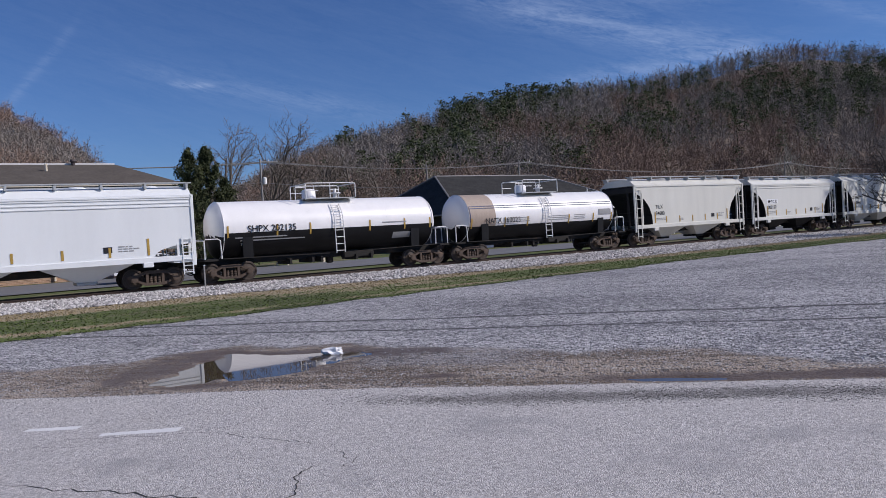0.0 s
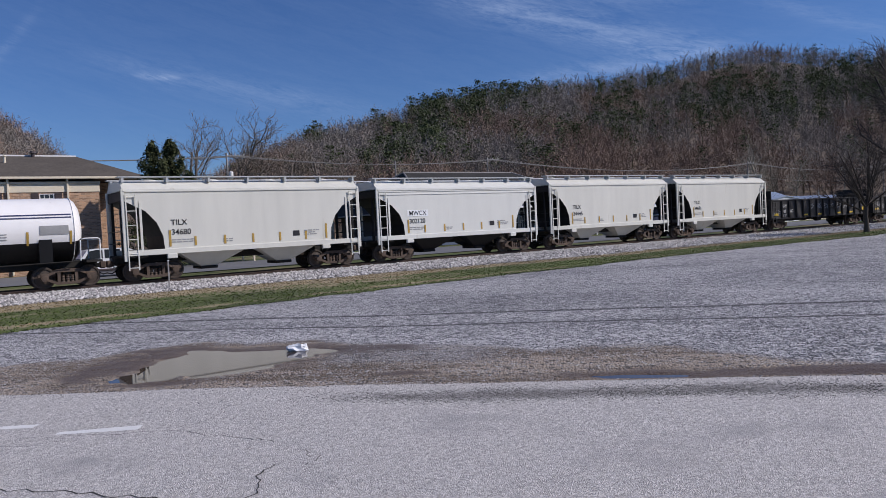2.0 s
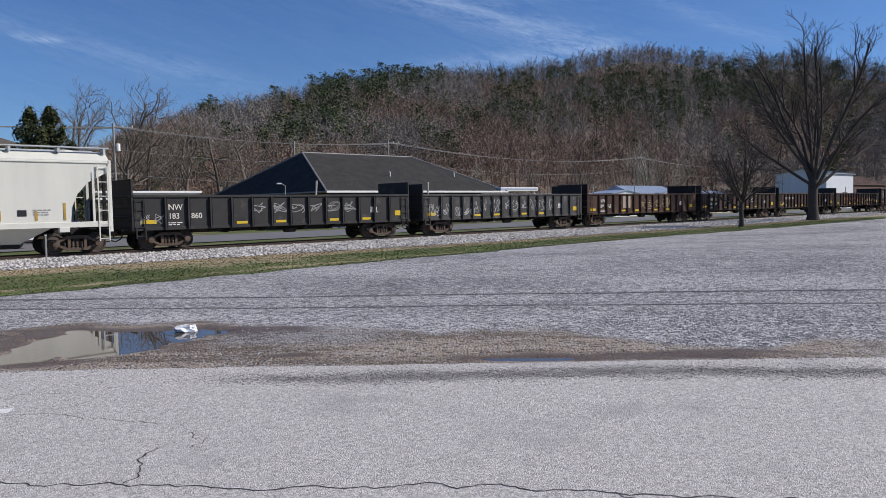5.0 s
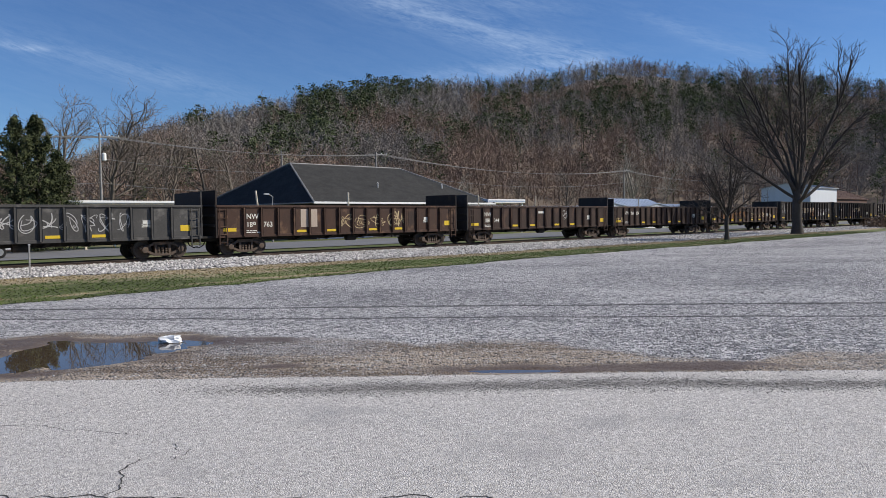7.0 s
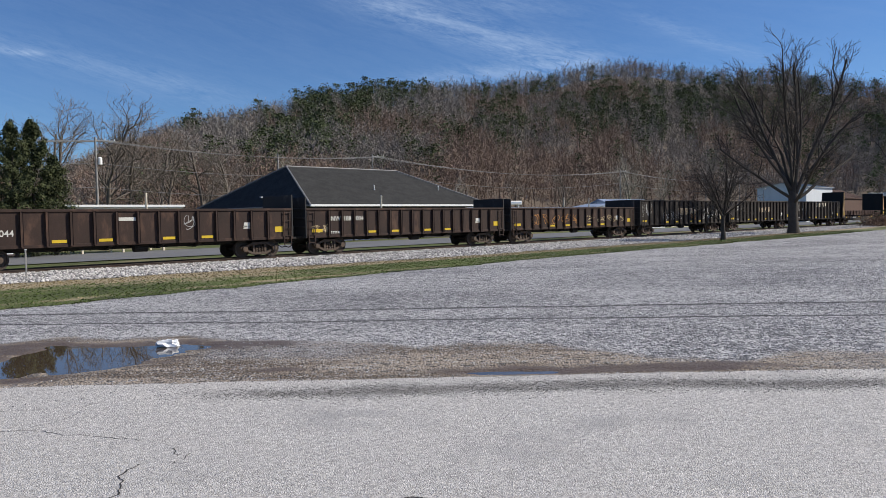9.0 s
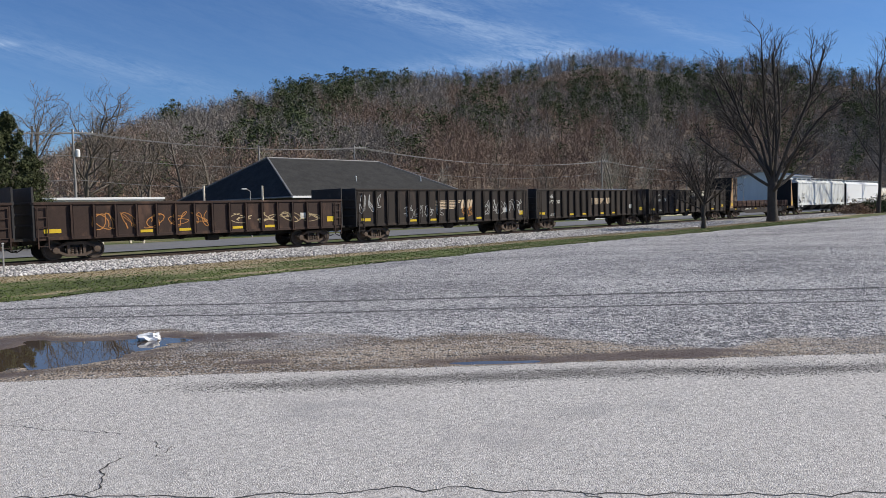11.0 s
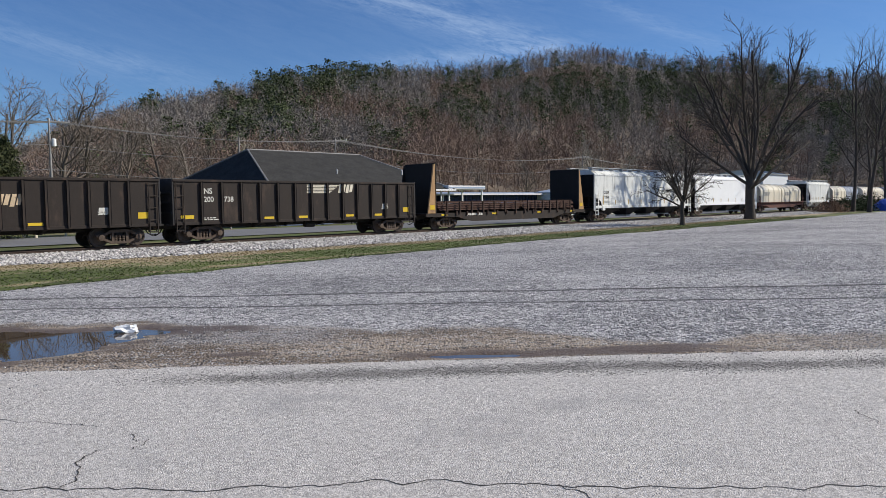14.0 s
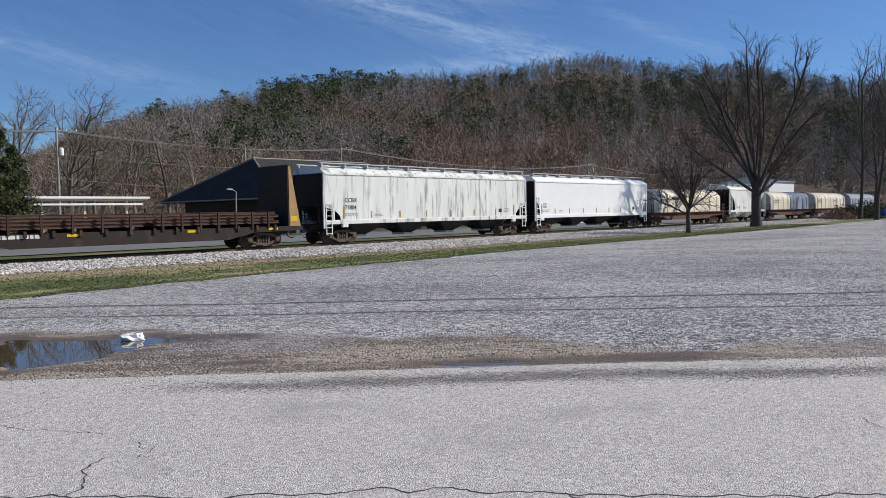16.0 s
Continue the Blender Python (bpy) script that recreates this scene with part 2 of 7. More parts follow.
M_BLUEWALL = mat("slate_blue_wall", (0.10, 0.13, 0.20), 0.7, var=0.2)
M_WHITEWALL = mat("white_metal_siding", (0.66, 0.68, 0.70), 0.5, var=0.1, stain=(0.45, 0.44, 0.42), amount=0.2, stretch=STREAK)
M_NAVYWALL = mat("navy_metal_siding", (0.022, 0.030, 0.070), 0.55, var=0.25, stain=(0.04, 0.045, 0.07), amount=0.3, stretch=STREAK)
M_METALROOF = mat("blue_grey_metal_roof", (0.36, 0.42, 0.52), 0.4, metal=0.2, var=0.15)
M_BRICKRED = mat("red_brown_wall", (0.12, 0.07, 0.055), 0.85, var=0.25)
M_POLE = mat("weathered_grey_pole", (0.27, 0.26, 0.25), 0.85, var=0.3, fine=15)
M_WIRE = mat("weathered_cable", (0.22, 0.21, 0.20), 0.6, var=0.1, bump=0)
M_SHUTTER = mat("dark_shutter_paint", (0.07, 0.055, 0.055), 0.6, var=0.2)
M_GLASS = mat("window_glass", (0.03, 0.035, 0.04), 0.08, var=0.1, bump=0, gloss=0.6)
M_CARWHITE = mat("white_car_paint", (0.78, 0.79, 0.80), 0.25, var=0.03, bump=0, gloss=0.6)
M_TYRE = mat("tyre_rubber", (0.02, 0.02, 0.02), 0.85, var=0.2)
M_CHROME = mat("alloy_rim", (0.55, 0.55, 0.56), 0.3, metal=0.8, var=0.1)
M_TARP = mat("blue_tarpaulin", (0.03, 0.09, 0.42), 0.5, var=0.2, scale=3)
M_LITTERWHITE = mat("white_plastic_litter", (0.82, 0.82, 0.83), 0.5, var=0.06, scale=5)
M_RED = mat("red_cloth", (0.30, 0.04, 0.03), 0.8)


def water():
    m = bpy.data.materials.new("muddy_puddle_water")
    m.use_nodes = True
    n, l = m.node_tree.nodes, m.node_tree.links
    b = n["Principled BSDF"]
    b.inputs["Base Color"].default_value = (0.075, 0.055, 0.038, 1)
    b.inputs["Roughness"].default_value = 0.02
    b.inputs["IOR"].default_value = 1.33
    b.inputs["Specular IOR Level"].default_value = 0.9
    t, bp = n.new("ShaderNodeTexNoise"), n.new("ShaderNodeBump")
    t.inputs["Scale"].default_value = 2.5
    bp.inputs["Strength"].default_value, bp.inputs["Distance"].default_value = 0.01, 0.01
    l.new(t.outputs["Fac"], bp.inputs["Height"])
    l.new(bp.outputs["Normal"], b.inputs["Normal"])
    return m


def road_surface():
    """Worn pale asphalt with exposed stone, mottled, and dark grit where the road notes it."""
    m = mat("aged_road_asphalt", (0.53, 0.50, 0.475), 0.92, spread=0.2, var=0.42, scale=30.0, fine=70, bump=0.8, stain=(0.40, 0.38, 0.37), amount=0.32, stain_scale=0.7)
    n, l = m.node_tree.nodes, m.node_tree.links
    b = n["Principled BSDF"]
    plain = b.inputs["Base Color"].links[0].from_socket
    a, co, t, v = n.new("ShaderNodeAttribute"), n.new("ShaderNodeTexCoord"), n.new("ShaderNodeTexNoise"), n.new("ShaderNodeTexVoronoi")
    a.attribute_name = "grit"
    t.inputs["Scale"].default_value, t.inputs["Detail"].default_value = 7.0, 6.0
    v.inputs["Scale"].default_value = 38.0
    for q in (t, v):
        l.new(co.outputs["Object"], q.inputs["Vector"])
    tone = n.new("ShaderNodeSeparateColor")
    l.new(v.outputs["Color"], tone.inputs["Color"])
    total = n.new("ShaderNodeMath")
    total.operation = "ADD"
    l.new(t.outputs["Fac"], total.inputs[0])
    l.new(tone.outputs["Red"], total.inputs[1])
    shift = n.new("ShaderNodeMath")
    shift.operation = "MULTIPLY_ADD"
    shift.inputs[1].default_value = 1.3
    l.new(a.outputs["Fac"], shift.inputs[0])
    l.new(total.outputs["Value"], shift.inputs[2])
    r = n.new("ShaderNodeMapRange")
    r.inputs["From Min"].default_value, r.inputs["From Max"].default_value = 1.35, 2.0
    r.inputs["To Max"].default_value = 0.75
    l.new(shift.outputs["Value"], r.inputs["Value"])
    x = n.new("ShaderNodeMix")
    x.data_type = "RGBA"
    x.inputs["B"].default_value = (0.17, 0.16, 0.15, 1)
    l.new(r.outputs["Result"], x.inputs["Factor"])
    l.new(plain, x.inputs["A"])
    l.new(x.outputs["Result"], b.inputs["Base Color"])
    return m


M_WATER = water()
M_ASPHALT = road_surface()


def lot_surface():
    """Compacted limestone gravel: stones of mixed greys, tan mud and wet patches where the ground notes them, two thin
    dark lines painted as overhead wires' shadows.
    """
    m = bpy.data.materials.new("compacted_gravel")
    m.use_nodes = True
    n, l = m.node_tree.nodes, m.node_tree.links
    b = n["Principled BSDF"]
    b.inputs["Specular IOR Level"].default_value = 0.2
    co, sep, mapn = n.new("ShaderNodeTexCoord"), n.new("ShaderNodeSeparateXYZ"), n.new("ShaderNodeMapping")
    mapn.inputs["Rotation"].default_value = (0, 0, radians(45))
    l.new(co.outputs["Object"], mapn.inputs["Vector"])
    l.new(mapn.outputs["Vector"], sep.inputs["Vector"])

    def wave(scale, detail, stretch=(1, 1, 1), rough=0.6):
        s = n.new("ShaderNodeVectorMath")
        s.operation = "MULTIPLY"
        s.inputs[1].default_value = stretch
        l.new(mapn.outputs["Vector"], s.inputs[0])
        t = n.new("ShaderNodeTexNoise")
        t.inputs["Scale"].default_value, t.inputs["Detail"].default_value, t.inputs["Roughness"].default_value = scale, detail, rough
        l.new(s.outputs["Vector"], t.inputs["Vector"])
        return t.outputs["Fac"]

    def calc(op, a, c):
        q = n.new("ShaderNodeMath")
        q.operation = op
        for i, v in ((0, a), (1, c)):
            if isinstance(v, (int, float)):
                q.inputs[i].default_value = v
            else:
                l.new(v, q.inputs[i])
        return q.outputs["Value"]

    def ramp(v, lo, hi, a=0.0, c=1.0):
        r = n.new("ShaderNodeMapRange")
        r.interpolation_type = "SMOOTHSTEP"
        r.inputs["From Min"].default_value, r.inputs["From Max"].default_value = lo, hi
        r.inputs["To Min"].default_value, r.inputs["To Max"].default_value = a, c
        l.new(v, r.inputs["Value"])
        return r.outputs["Result"]

    def blend(fac, a, colour):
        x = n.new("ShaderNodeMix")
        x.data_type = "RGBA"
        l.new(fac, x.inputs["Factor"])
        for socket, v in (("A", a), ("B", colour)):
            if isinstance(v, tuple):
                x.inputs[socket].default_value = (*v, 1)
            else:
                l.new(v, x.inputs[socket])
        return x.outputs["Result"]

    def share(name):
        a = n.new("ShaderNodeAttribute")
        a.attribute_name = name
        return a.outputs["Fac"]

    def stones(scale):
        v = n.new("ShaderNodeTexVoronoi")
        v.inputs["Scale"].default_value = scale
        l.new(mapn.outputs["Vector"], v.inputs["Vector"])
        tone = n.new("ShaderNodeSeparateColor")
        l.new(v.outputs["Color"], tone.inputs["Color"])
        return tone.outputs["Red"], v.outputs["Distance"]

    tone, gap = stones(24)
    tone_b, gap_b = stones(13)
    broad = wave(0.28, 5, (0.45, 1, 1))
    middle = wave(2.2, 4, (0.6, 1, 1))
    level = calc("ADD", calc("MULTIPLY", tone, 0.55), calc("MULTIPLY", tone_b, 0.45))
    level = calc("ADD", level, calc("MULTIPLY", calc("SUBTRACT", middle, 0.5), 0.5))
    level = calc("ADD", level, calc("MULTIPLY", calc("SUBTRACT", broad, 0.5), 0.75))
    grey = blend(ramp(level, 0.12, 0.88), (0.105, 0.105, 0.112), (0.62, 0.60, 0.60))
    mud_at, wet_at = share("mud"), share("wet")
    grit = calc("ADD", calc("MULTIPLY", tone, 0.5), calc("MULTIPLY", middle, 0.5))
    mud = ramp(calc("ADD", mud_at, calc("MULTIPLY", calc("SUBTRACT", grit, 0.5), 0.9)), 0.25, 0.85)
    streak = wave(1.1, 6, (0.35, 1.8, 1))
    tan = blend(ramp(streak, 0.40, 0.60), (0.165, 0.125, 0.094), (0.36, 0.295, 0.232))
    tan = blend(ramp(calc("ADD", tone, calc("MULTIPLY", calc("SUBTRACT", middle, 0.5), 1.6)), 0.58, 1.05), tan, (0.40, 0.375, 0.35))
    tan = blend(ramp(tone_b, 0.78, 0.92), tan, (0.12, 0.10, 0.085))
    colour = blend(calc("MULTIPLY", mud, 0.94), grey, tan)
    wet = ramp(calc("ADD", wet_at, calc("MULTIPLY", calc("SUBTRACT", calc("ADD", middle, grit), 1.0), 0.5)), 0.18, 0.7)
    colour = blend(calc("MULTIPLY", wet, 0.85), colour, (0.100, 0.070, 0.050))
    along, away = sep.outputs["X"], sep.outputs["Y"]
    drift = calc("MULTIPLY", calc("SUBTRACT", wave(0.35, 3, (1, 0.1, 1)), 0.5), 0.55)
    broken = ramp(wave(0.8, 4, (0.6, 0.1, 1)), 0.22, 0.42)
    # shadows of two overhead wires, darkened into the gravel colour as broken lines
    for at, lean, wide in ((17.47, 0.018, 0.13), (15.46, 0.045, 0.09)):
        near = calc("ABSOLUTE", calc("SUBTRACT", calc("ADD", calc("ADD", away, drift), calc("MULTIPLY", along, lean)), at), 0)
        line = calc("MULTIPLY", calc("SUBTRACT", 1.0, ramp(near, wide * 0.5, wide * 1.5)), broken)
        colour = blend(calc("MULTIPLY", line, 0.92), colour, (0.062, 0.060, 0.062))
    l.new(colour, b.inputs["Base Color"])
    l.new(ramp(wet, 0.0, 1.0, 0.95, 0.45), b.inputs["Roughness"])
    bp = n.new("ShaderNodeBump")
    bp.inputs["Distance"].default_value = 0.03
    l.new(ramp(wet, 0.0, 1.0, 0.95, 0.35), bp.inputs["Strength"])
    l.new(calc("SUBTRACT", calc("MULTIPLY", tone, 0.6), calc("ADD", gap, calc("MULTIPLY", gap_b, 0.4))), bp.inputs["Height"])
    l.new(bp.outputs["Normal"], b.inputs["Normal"])
    return m


def verge_cover(m):
    """Straw over the turf where the verge notes it."""
    n, l = m.node_tree.nodes, m.node_tree.links
    b = n["Principled BSDF"]
    turf = b.inputs["Base Color"].links[0].from_socket
    a, co, t, r, x = n.new("ShaderNodeAttribute"), n.new("ShaderNodeTexCoord"), n.new("ShaderNodeTexNoise"), n.new("ShaderNodeMapRange"), n.new("ShaderNodeMix")
    a.attribute_name = "straw"
    t.inputs["Scale"].default_value, t.inputs["Detail"].default_value, t.inputs["Roughness"].default_value = 3.5, 8.0, 0.7
    l.new(co.outputs["Object"], t.inputs["Vector"])
    add = n.new("ShaderNodeMath")
    add.operation = "ADD"
    l.new(a.outputs["Fac"], add.inputs[0])
    l.new(t.outputs["Fac"], add.inputs[1])
    r.inputs["From Min"].default_value, r.inputs["From Max"].default_value = 0.72, 1.18
    l.new(add.outputs["Value"], r.inputs["Value"])
    x.data_type = "RGBA"
    x.inputs["B"].default_value = (0.33, 0.27, 0.175, 1)
    l.new(r.outputs["Result"], x.inputs["Factor"])
    l.new(turf, x.inputs["A"])
    l.new(x.outputs["Result"], b.inputs["Base Color"])


verge_cover(M_VERGE)
M_LOT = lot_surface()


# ---- builders ----
class Build:
    """Gathers faces, then becomes one mesh."""

    def __init__(self):
        self.v, self.f, self.m = [], [], []

    def add(self, verts, faces, mi=0):
        o = len(self.v)
        self.v += [tuple(p) for p in verts]
        self.f += [tuple(i + o for i in f) for f in faces]
        self.m += [mi] * len(faces)
        return self

    def box(self, x0, x1, y0, y1, z0, z1, mi=0, c=0.0):
        if c <= 0:
            self.add([(x, y, z) for x in (x0, x1) for y in (y0, y1) for z in (z0, z1)],
                     [(0, 1, 3, 2), (4, 6, 7, 5), (0, 4, 5, 1), (2, 3, 7, 6), (0, 2, 6, 4), (1, 5, 7, 3)], mi)
        else:   # edges along z chamfered, top and bottom rims too
            ring = [(x0 + c, y0), (x1 - c, y0), (x1, y0 + c), (x1, y1 - c), (x1 - c, y1), (x0 + c, y1), (x0, y1 - c), (x0, y0 + c)]
            ci, cj = (x0 + x1) / 2, (y0 + y1) / 2
            kx, ky = 1 - 2 * c / (x1 - x0), 1 - 2 * c / (y1 - y0)
            inner = [(ci + (x - ci) * kx, cj + (y - cj) * ky) for x, y in ring]
            vs = [(x, y, z0) for x, y in inner] + [(x, y, z0 + c) for x, y in ring] + [(x, y, z1 - c) for x, y in ring] + [(x, y, z1) for x, y in inner]
            fs = [tuple(range(7, -1, -1)), tuple(range(24, 32))]
            for k in range(3):
                fs += [(k * 8 + i, k * 8 + (i + 1) % 8, k * 8 + 8 + (i + 1) % 8, k * 8 + 8 + i) for i in range(8)]
            self.add(vs, fs, mi)
        return self

    def prism(self, outline, y0, y1, mi=0, end_mi=None):
        """outline in (x, z), extruded along y; end_mi marks the rim faces."""
        n = len(outline)
        vs = [(x, y0, z) for x, z in outline] + [(x, y1, z) for x, z in outline]
        self.add(vs, [tuple(range(n)), tuple(range(2 * n - 1, n - 1, -1))], mi)
        o = len(self.v) - 2 * n
        for i in range(n):
            j = (i + 1) % n
            self.f.append((o + i, o + n + i, o + n + j, o + j))
            self.m.append(mi if end_mi is None else end_mi)
        return self

    def prism_x(self, outline, x0, x1, mi=0):
        """outline in (y, z), extruded along x."""
        n = len(outline)
        vs = [(x0, y, z) for y, z in outline] + [(x1, y, z) for y, z in outline]
        return self.add(vs, [tuple(range(n - 1, -1, -1)), tuple(range(n, 2 * n))] + [(i, (i + 1) % n, n + (i + 1) % n, n + i) for i in range(n)], mi)

    def prism_z(self, outline, z0, z1, mi=0):
        n = len(outline)
        vs = [(x, y, z0) for x, y in outline] + [(x, y, z1) for x, y in outline]
        return self.add(vs, [tuple(range(n - 1, -1, -1)), tuple(range(n, 2 * n))] + [(i, (i + 1) % n, n + (i + 1) % n, n + i) for i in range(n)], mi)

    def tube(self, pts, r, n=6, mi=0, caps=True):
        """A round bar through points; r is one radius or one per point."""
        pts = [Vector(p) for p in pts]
        rs = r if isinstance(r, (list, tuple)) else [r] * len(pts)
        o, rings = len(self.v), []
        for i, p in enumerate(pts):
            d = (pts[min(i + 1, len(pts) - 1)] - pts[max(i - 1, 0)]).normalized()
            a = d.cross(Vector((0, 0, 1)) if abs(d.z) < 0.9 else Vector((1, 0, 0))).normalized()
            b = d.cross(a)
            self.v += [tuple(p + (a * math.cos(2 * math.pi * k / n) + b * math.sin(2 * math.pi * k / n)) * rs[i]) for k in range(n)]
        for i in range(len(pts) - 1):
            for k in range(n):
                q = (k + 1) % n
                self.f.append((o + i * n + k, o + (i + 1) * n + k, o + (i + 1) * n + q, o + i * n + q))
                self.m.append(mi)
        if caps:
            e = o + (len(pts) - 1) * n
            self.f += [tuple(range(o, o + n)), tuple(range(e + n - 1, e - 1, -1))]
            self.m += [mi, mi]
        return self

    def lathe(self, profile, origin, axis="y", n=20, mi=0, marks=None):
        """profile of (distance along the axis, radius)."""
        o = len(self.v)
        ox, oy, oz = origin
        for d, r in profile:
            for k in range(n):
                c, s = r * math.cos(2 * math.pi * k / n), r * math.sin(2 * math.pi * k / n)
                self.v.append({"x": (ox + d, oy + c, oz + s), "y": (ox + s, oy + d, oz + c), "z": (ox + c, oy + s, oz + d)}[axis])
        for i in range(len(profile) - 1):
            for k in range(n):
                q = (k + 1) % n
                self.f.append((o + i * n + k, o + i * n + q, o + (i + 1) * n + q, o + (i + 1) * n + k))
                self.m.append(mi)
        e = o + (len(profile) - 1) * n
        self.f += [tuple(range(o + n - 1, o - 1, -1)), tuple(range(e, e + n))]
        self.m += [mi, mi]
        return self

    def mesh(self, name, mats, smooth=False):
        me = bpy.data.meshes.new(name)
        me.from_pydata(self.v, [], self.f)
        for q in mats if isinstance(mats, (list, tuple)) else [mats]:
            me.materials.append(q)
        if any(self.m):
            me.polygons.foreach_set("material_index", self.m)
        b = bmesh.new()
        b.from_mesh(me)
        bmesh.ops.recalc_face_normals(b, faces=b.faces)
        b.to_mesh(me)
        b.free()
        if smooth:
            me.polygons.foreach_set("use_smooth", [True] * len(me.polygons))
            me.set_sharp_from_angle(angle=radians(38))
        return me


def part(name, shape, material, parent=None, label="", at=None, smooth=False):
    """Links a Build (or a mesh) as one object under a thing or a part."""
    me = shape.mesh(name, material, smooth) if isinstance(shape, Build) else shape
    ob = new(name, me)
    ob.parent = parent
    if at is not None:
        ob.matrix_basis = at
    return tagged(ob, label=label)


def thing(name, label, category, group="", at=None, kind=""):
    ob = new(name)
    ob.empty_display_size = 0.3
    if at is not None:
        ob.matrix_basis = at
    return tagged(ob, label, category, group, kind)


def big_mesh(name, verts, tris, mats, mi=None):
    """A mesh from number arrays, for what has too many faces for lists."""
    me = bpy.data.meshes.new(name)
    me.vertices.add(len(verts))
    me.vertices.foreach_set("co", np.asarray(verts, np.float32).ravel())
    k = tris.shape[1]
    me.loops.add(tris.size)
    me.loops.foreach_set("vertex_index", np.asarray(tris, np.int32).ravel())
    me.polygons.add(len(tris))
    me.polygons.foreach_set("loop_start", np.arange(0, tris.size, k, dtype=np.int32))
    me.polygons.foreach_set("loop_total", np.full(len(tris), k, np.int32))
    for q in mats:
        me.materials.append(q)
    if mi is not None:
        me.polygons.foreach_set("material_index", np.asarray(mi, np.int32))
    me.update(calc_edges=True)
    me.validate()
    return me


def letters(text, size, material, parent, x, y, z, bold=0.012, name="lettering", squeeze=1.0):
    cu = bpy.data.curves.new(name, "FONT")
    cu.body, cu.size, cu.offset, cu.extrude = text, size, bold, 0.0
    ob = bpy.data.objects.new(name, cu)
    me = bpy.data.meshes.new_from_object(ob)
    bpy.data.objects.remove(ob)
    me.materials.clear()
    me.materials.append(material)
    return part(name, me, None, parent, at=pose(x, y, z, 90) @ Matrix.Diagonal((squeeze, 1, 1, 1)))


# ---- ground ----
TRACK_Y, RAIL_Z = 36.5, -0.19
ROAD_EDGE, ROAD_Z = 9.72, -0.45      # the road's far edge, square to it, and the level of the lot


def lie(x, y):
    """Height of the ground: all but level from the road to the railway."""
    s = min(1.0, max(0.0, (y - 16.0) / 10.0))
    return ROAD_Z + 0.03 * s * s * (3 - 2 * s)


def grass_edge(x):
    return 20.95 + 2.35 * min(1, max(0, x / 31.0)) + 0.40 * noise.noise((x * 0.23, 3.1, 0)) + 0.30 * noise.noise((x * 1.1, 7.7, 0)) + 0.12 * noise.noise((x * 3.7, 2.7, 0)) + max(0, x - 60) * 0.03


def stone_edge(x):
    return 30.2 - 1.8 * min(1, max(0, (x - 8) / 20.0)) + 0.35 * noise.noise((x * 0.3, 9.1, 0)) + 0.2 * noise.noise((x * 1.3, 1.7, 0)) + max(0, x - 60) * 0.025


def strip(name, xs, low, high, rows, lift, material, label, category, smooth=True):
    """A sheet of ground between two edges, following the lie of the land."""
    b = Build()
    for x in xs:
        y0, y1 = low(x), high(x)
        for j in range(rows + 1):
            y = y0 + (y1 - y0) * j / rows
            b.v.append((x, y, lie(x, y) + lift(x, y)))
    w = rows + 1
    b.f = [(i * w + j, (i + 1) * w + j, (i + 1) * w + j + 1, i * w + j + 1) for i in range(len(xs) - 1) for j in range(rows)]
    b.m = [0] * len(b.f)
    return tagged(part(name, b, material, smooth=smooth), label, category, kind="structure")


XS = [-2500, -900, -300, -120, -60, -30] + [-20 + 0.8 * i for i in range(150)] + [104, 115, 130, 150, 180, 240, 400, 900, 2500]
base = Build()
gx = [-3000, -1200, -500, -200, -80, -30, 0, 30, 60, 100, 150, 250, 500, 1200, 3000]
gy = [-3000, -1000, -300, -100, -40, -10, 10, 14, 18, 22, 26, 40, 60, 90, 130, 200, 400, 1000, 3000]
base.v = [(x, y, lie(x, y) - 0.06) for x in gx for y in gy]
base.f = [(i * len(gy) + j, (i + 1) * len(gy) + j, (i + 1) * len(gy) + j + 1, i * len(gy) + j + 1) for i in range(len(gx) - 1) for j in range(len(gy) - 1)]
base.m = [0] * len(base.f)
tagged(part("ground", base, M_GRASS), "flat valley floor of thin winter turf", "ground", kind="structure")


# the gravel lot: w runs along the road, u away from it; two hollows by the road hold water
def bank(w, u):
    """Metres inside the edge of the large hollow: a quarter oval with a straight far side."""
    oval = 2.75 * (1 - math.hypot((w + 7.0) / 2.7, (u - 12.95) / 2.95))
    return min(oval, 1.3 * (w + 7.08), 12.98 - u)


def bank_thin(w, u):
    return 0.24 * (1 - math.hypot((w - 0.9) / 0.75, (u - 10.06) / 0.15))


def smooth01(v):
    v = min(1.0, max(0.0, v))
    return v * v * (3 - 2 * v)


def hollow(x, y):
    w, u = (x - y) * 0.70711, (x + y) * 0.70711
    rough_edge = 0.30 * noise.noise((w * 1.1, u * 2.4, 0.4)) + 0.14 * noise.noise((w * 3.4, u * 6.0, 1.4))
    d = -0.060 * smooth01((bank(w, u) + rough_edge + 0.35) / 0.9)
    d -= 0.040 * smooth01((bank_thin(w, u) + 0.35 * rough_edge + 0.05) / 0.25)
    d += 0.045 * math.exp(-((w + 5.95) ** 2 + (u - 10.55) ** 2) / 0.016)
    return d + 0.010 * noise.noise((x * 0.9, y * 0.9, 0.4)) * (1 - smooth01(bank(w, u) + 1.0))


MUD_W = (-30, -14, -10, -8.9, -8.3, -7.4, -5, -3, -2, 0, 1, 1.8, 2.7, 3.3, 4, 5.1, 6, 9, 15, 40)
MUD_U = (11.6, 11.8, 11.8, 12.2, 13.4, 14.0, 13.8, 13.3, 13.0, 12.4, 12.5, 12.0, 11.6, 10.9, 10.7, 11.2, 11.4, 11.2, 11.3, 11.0)
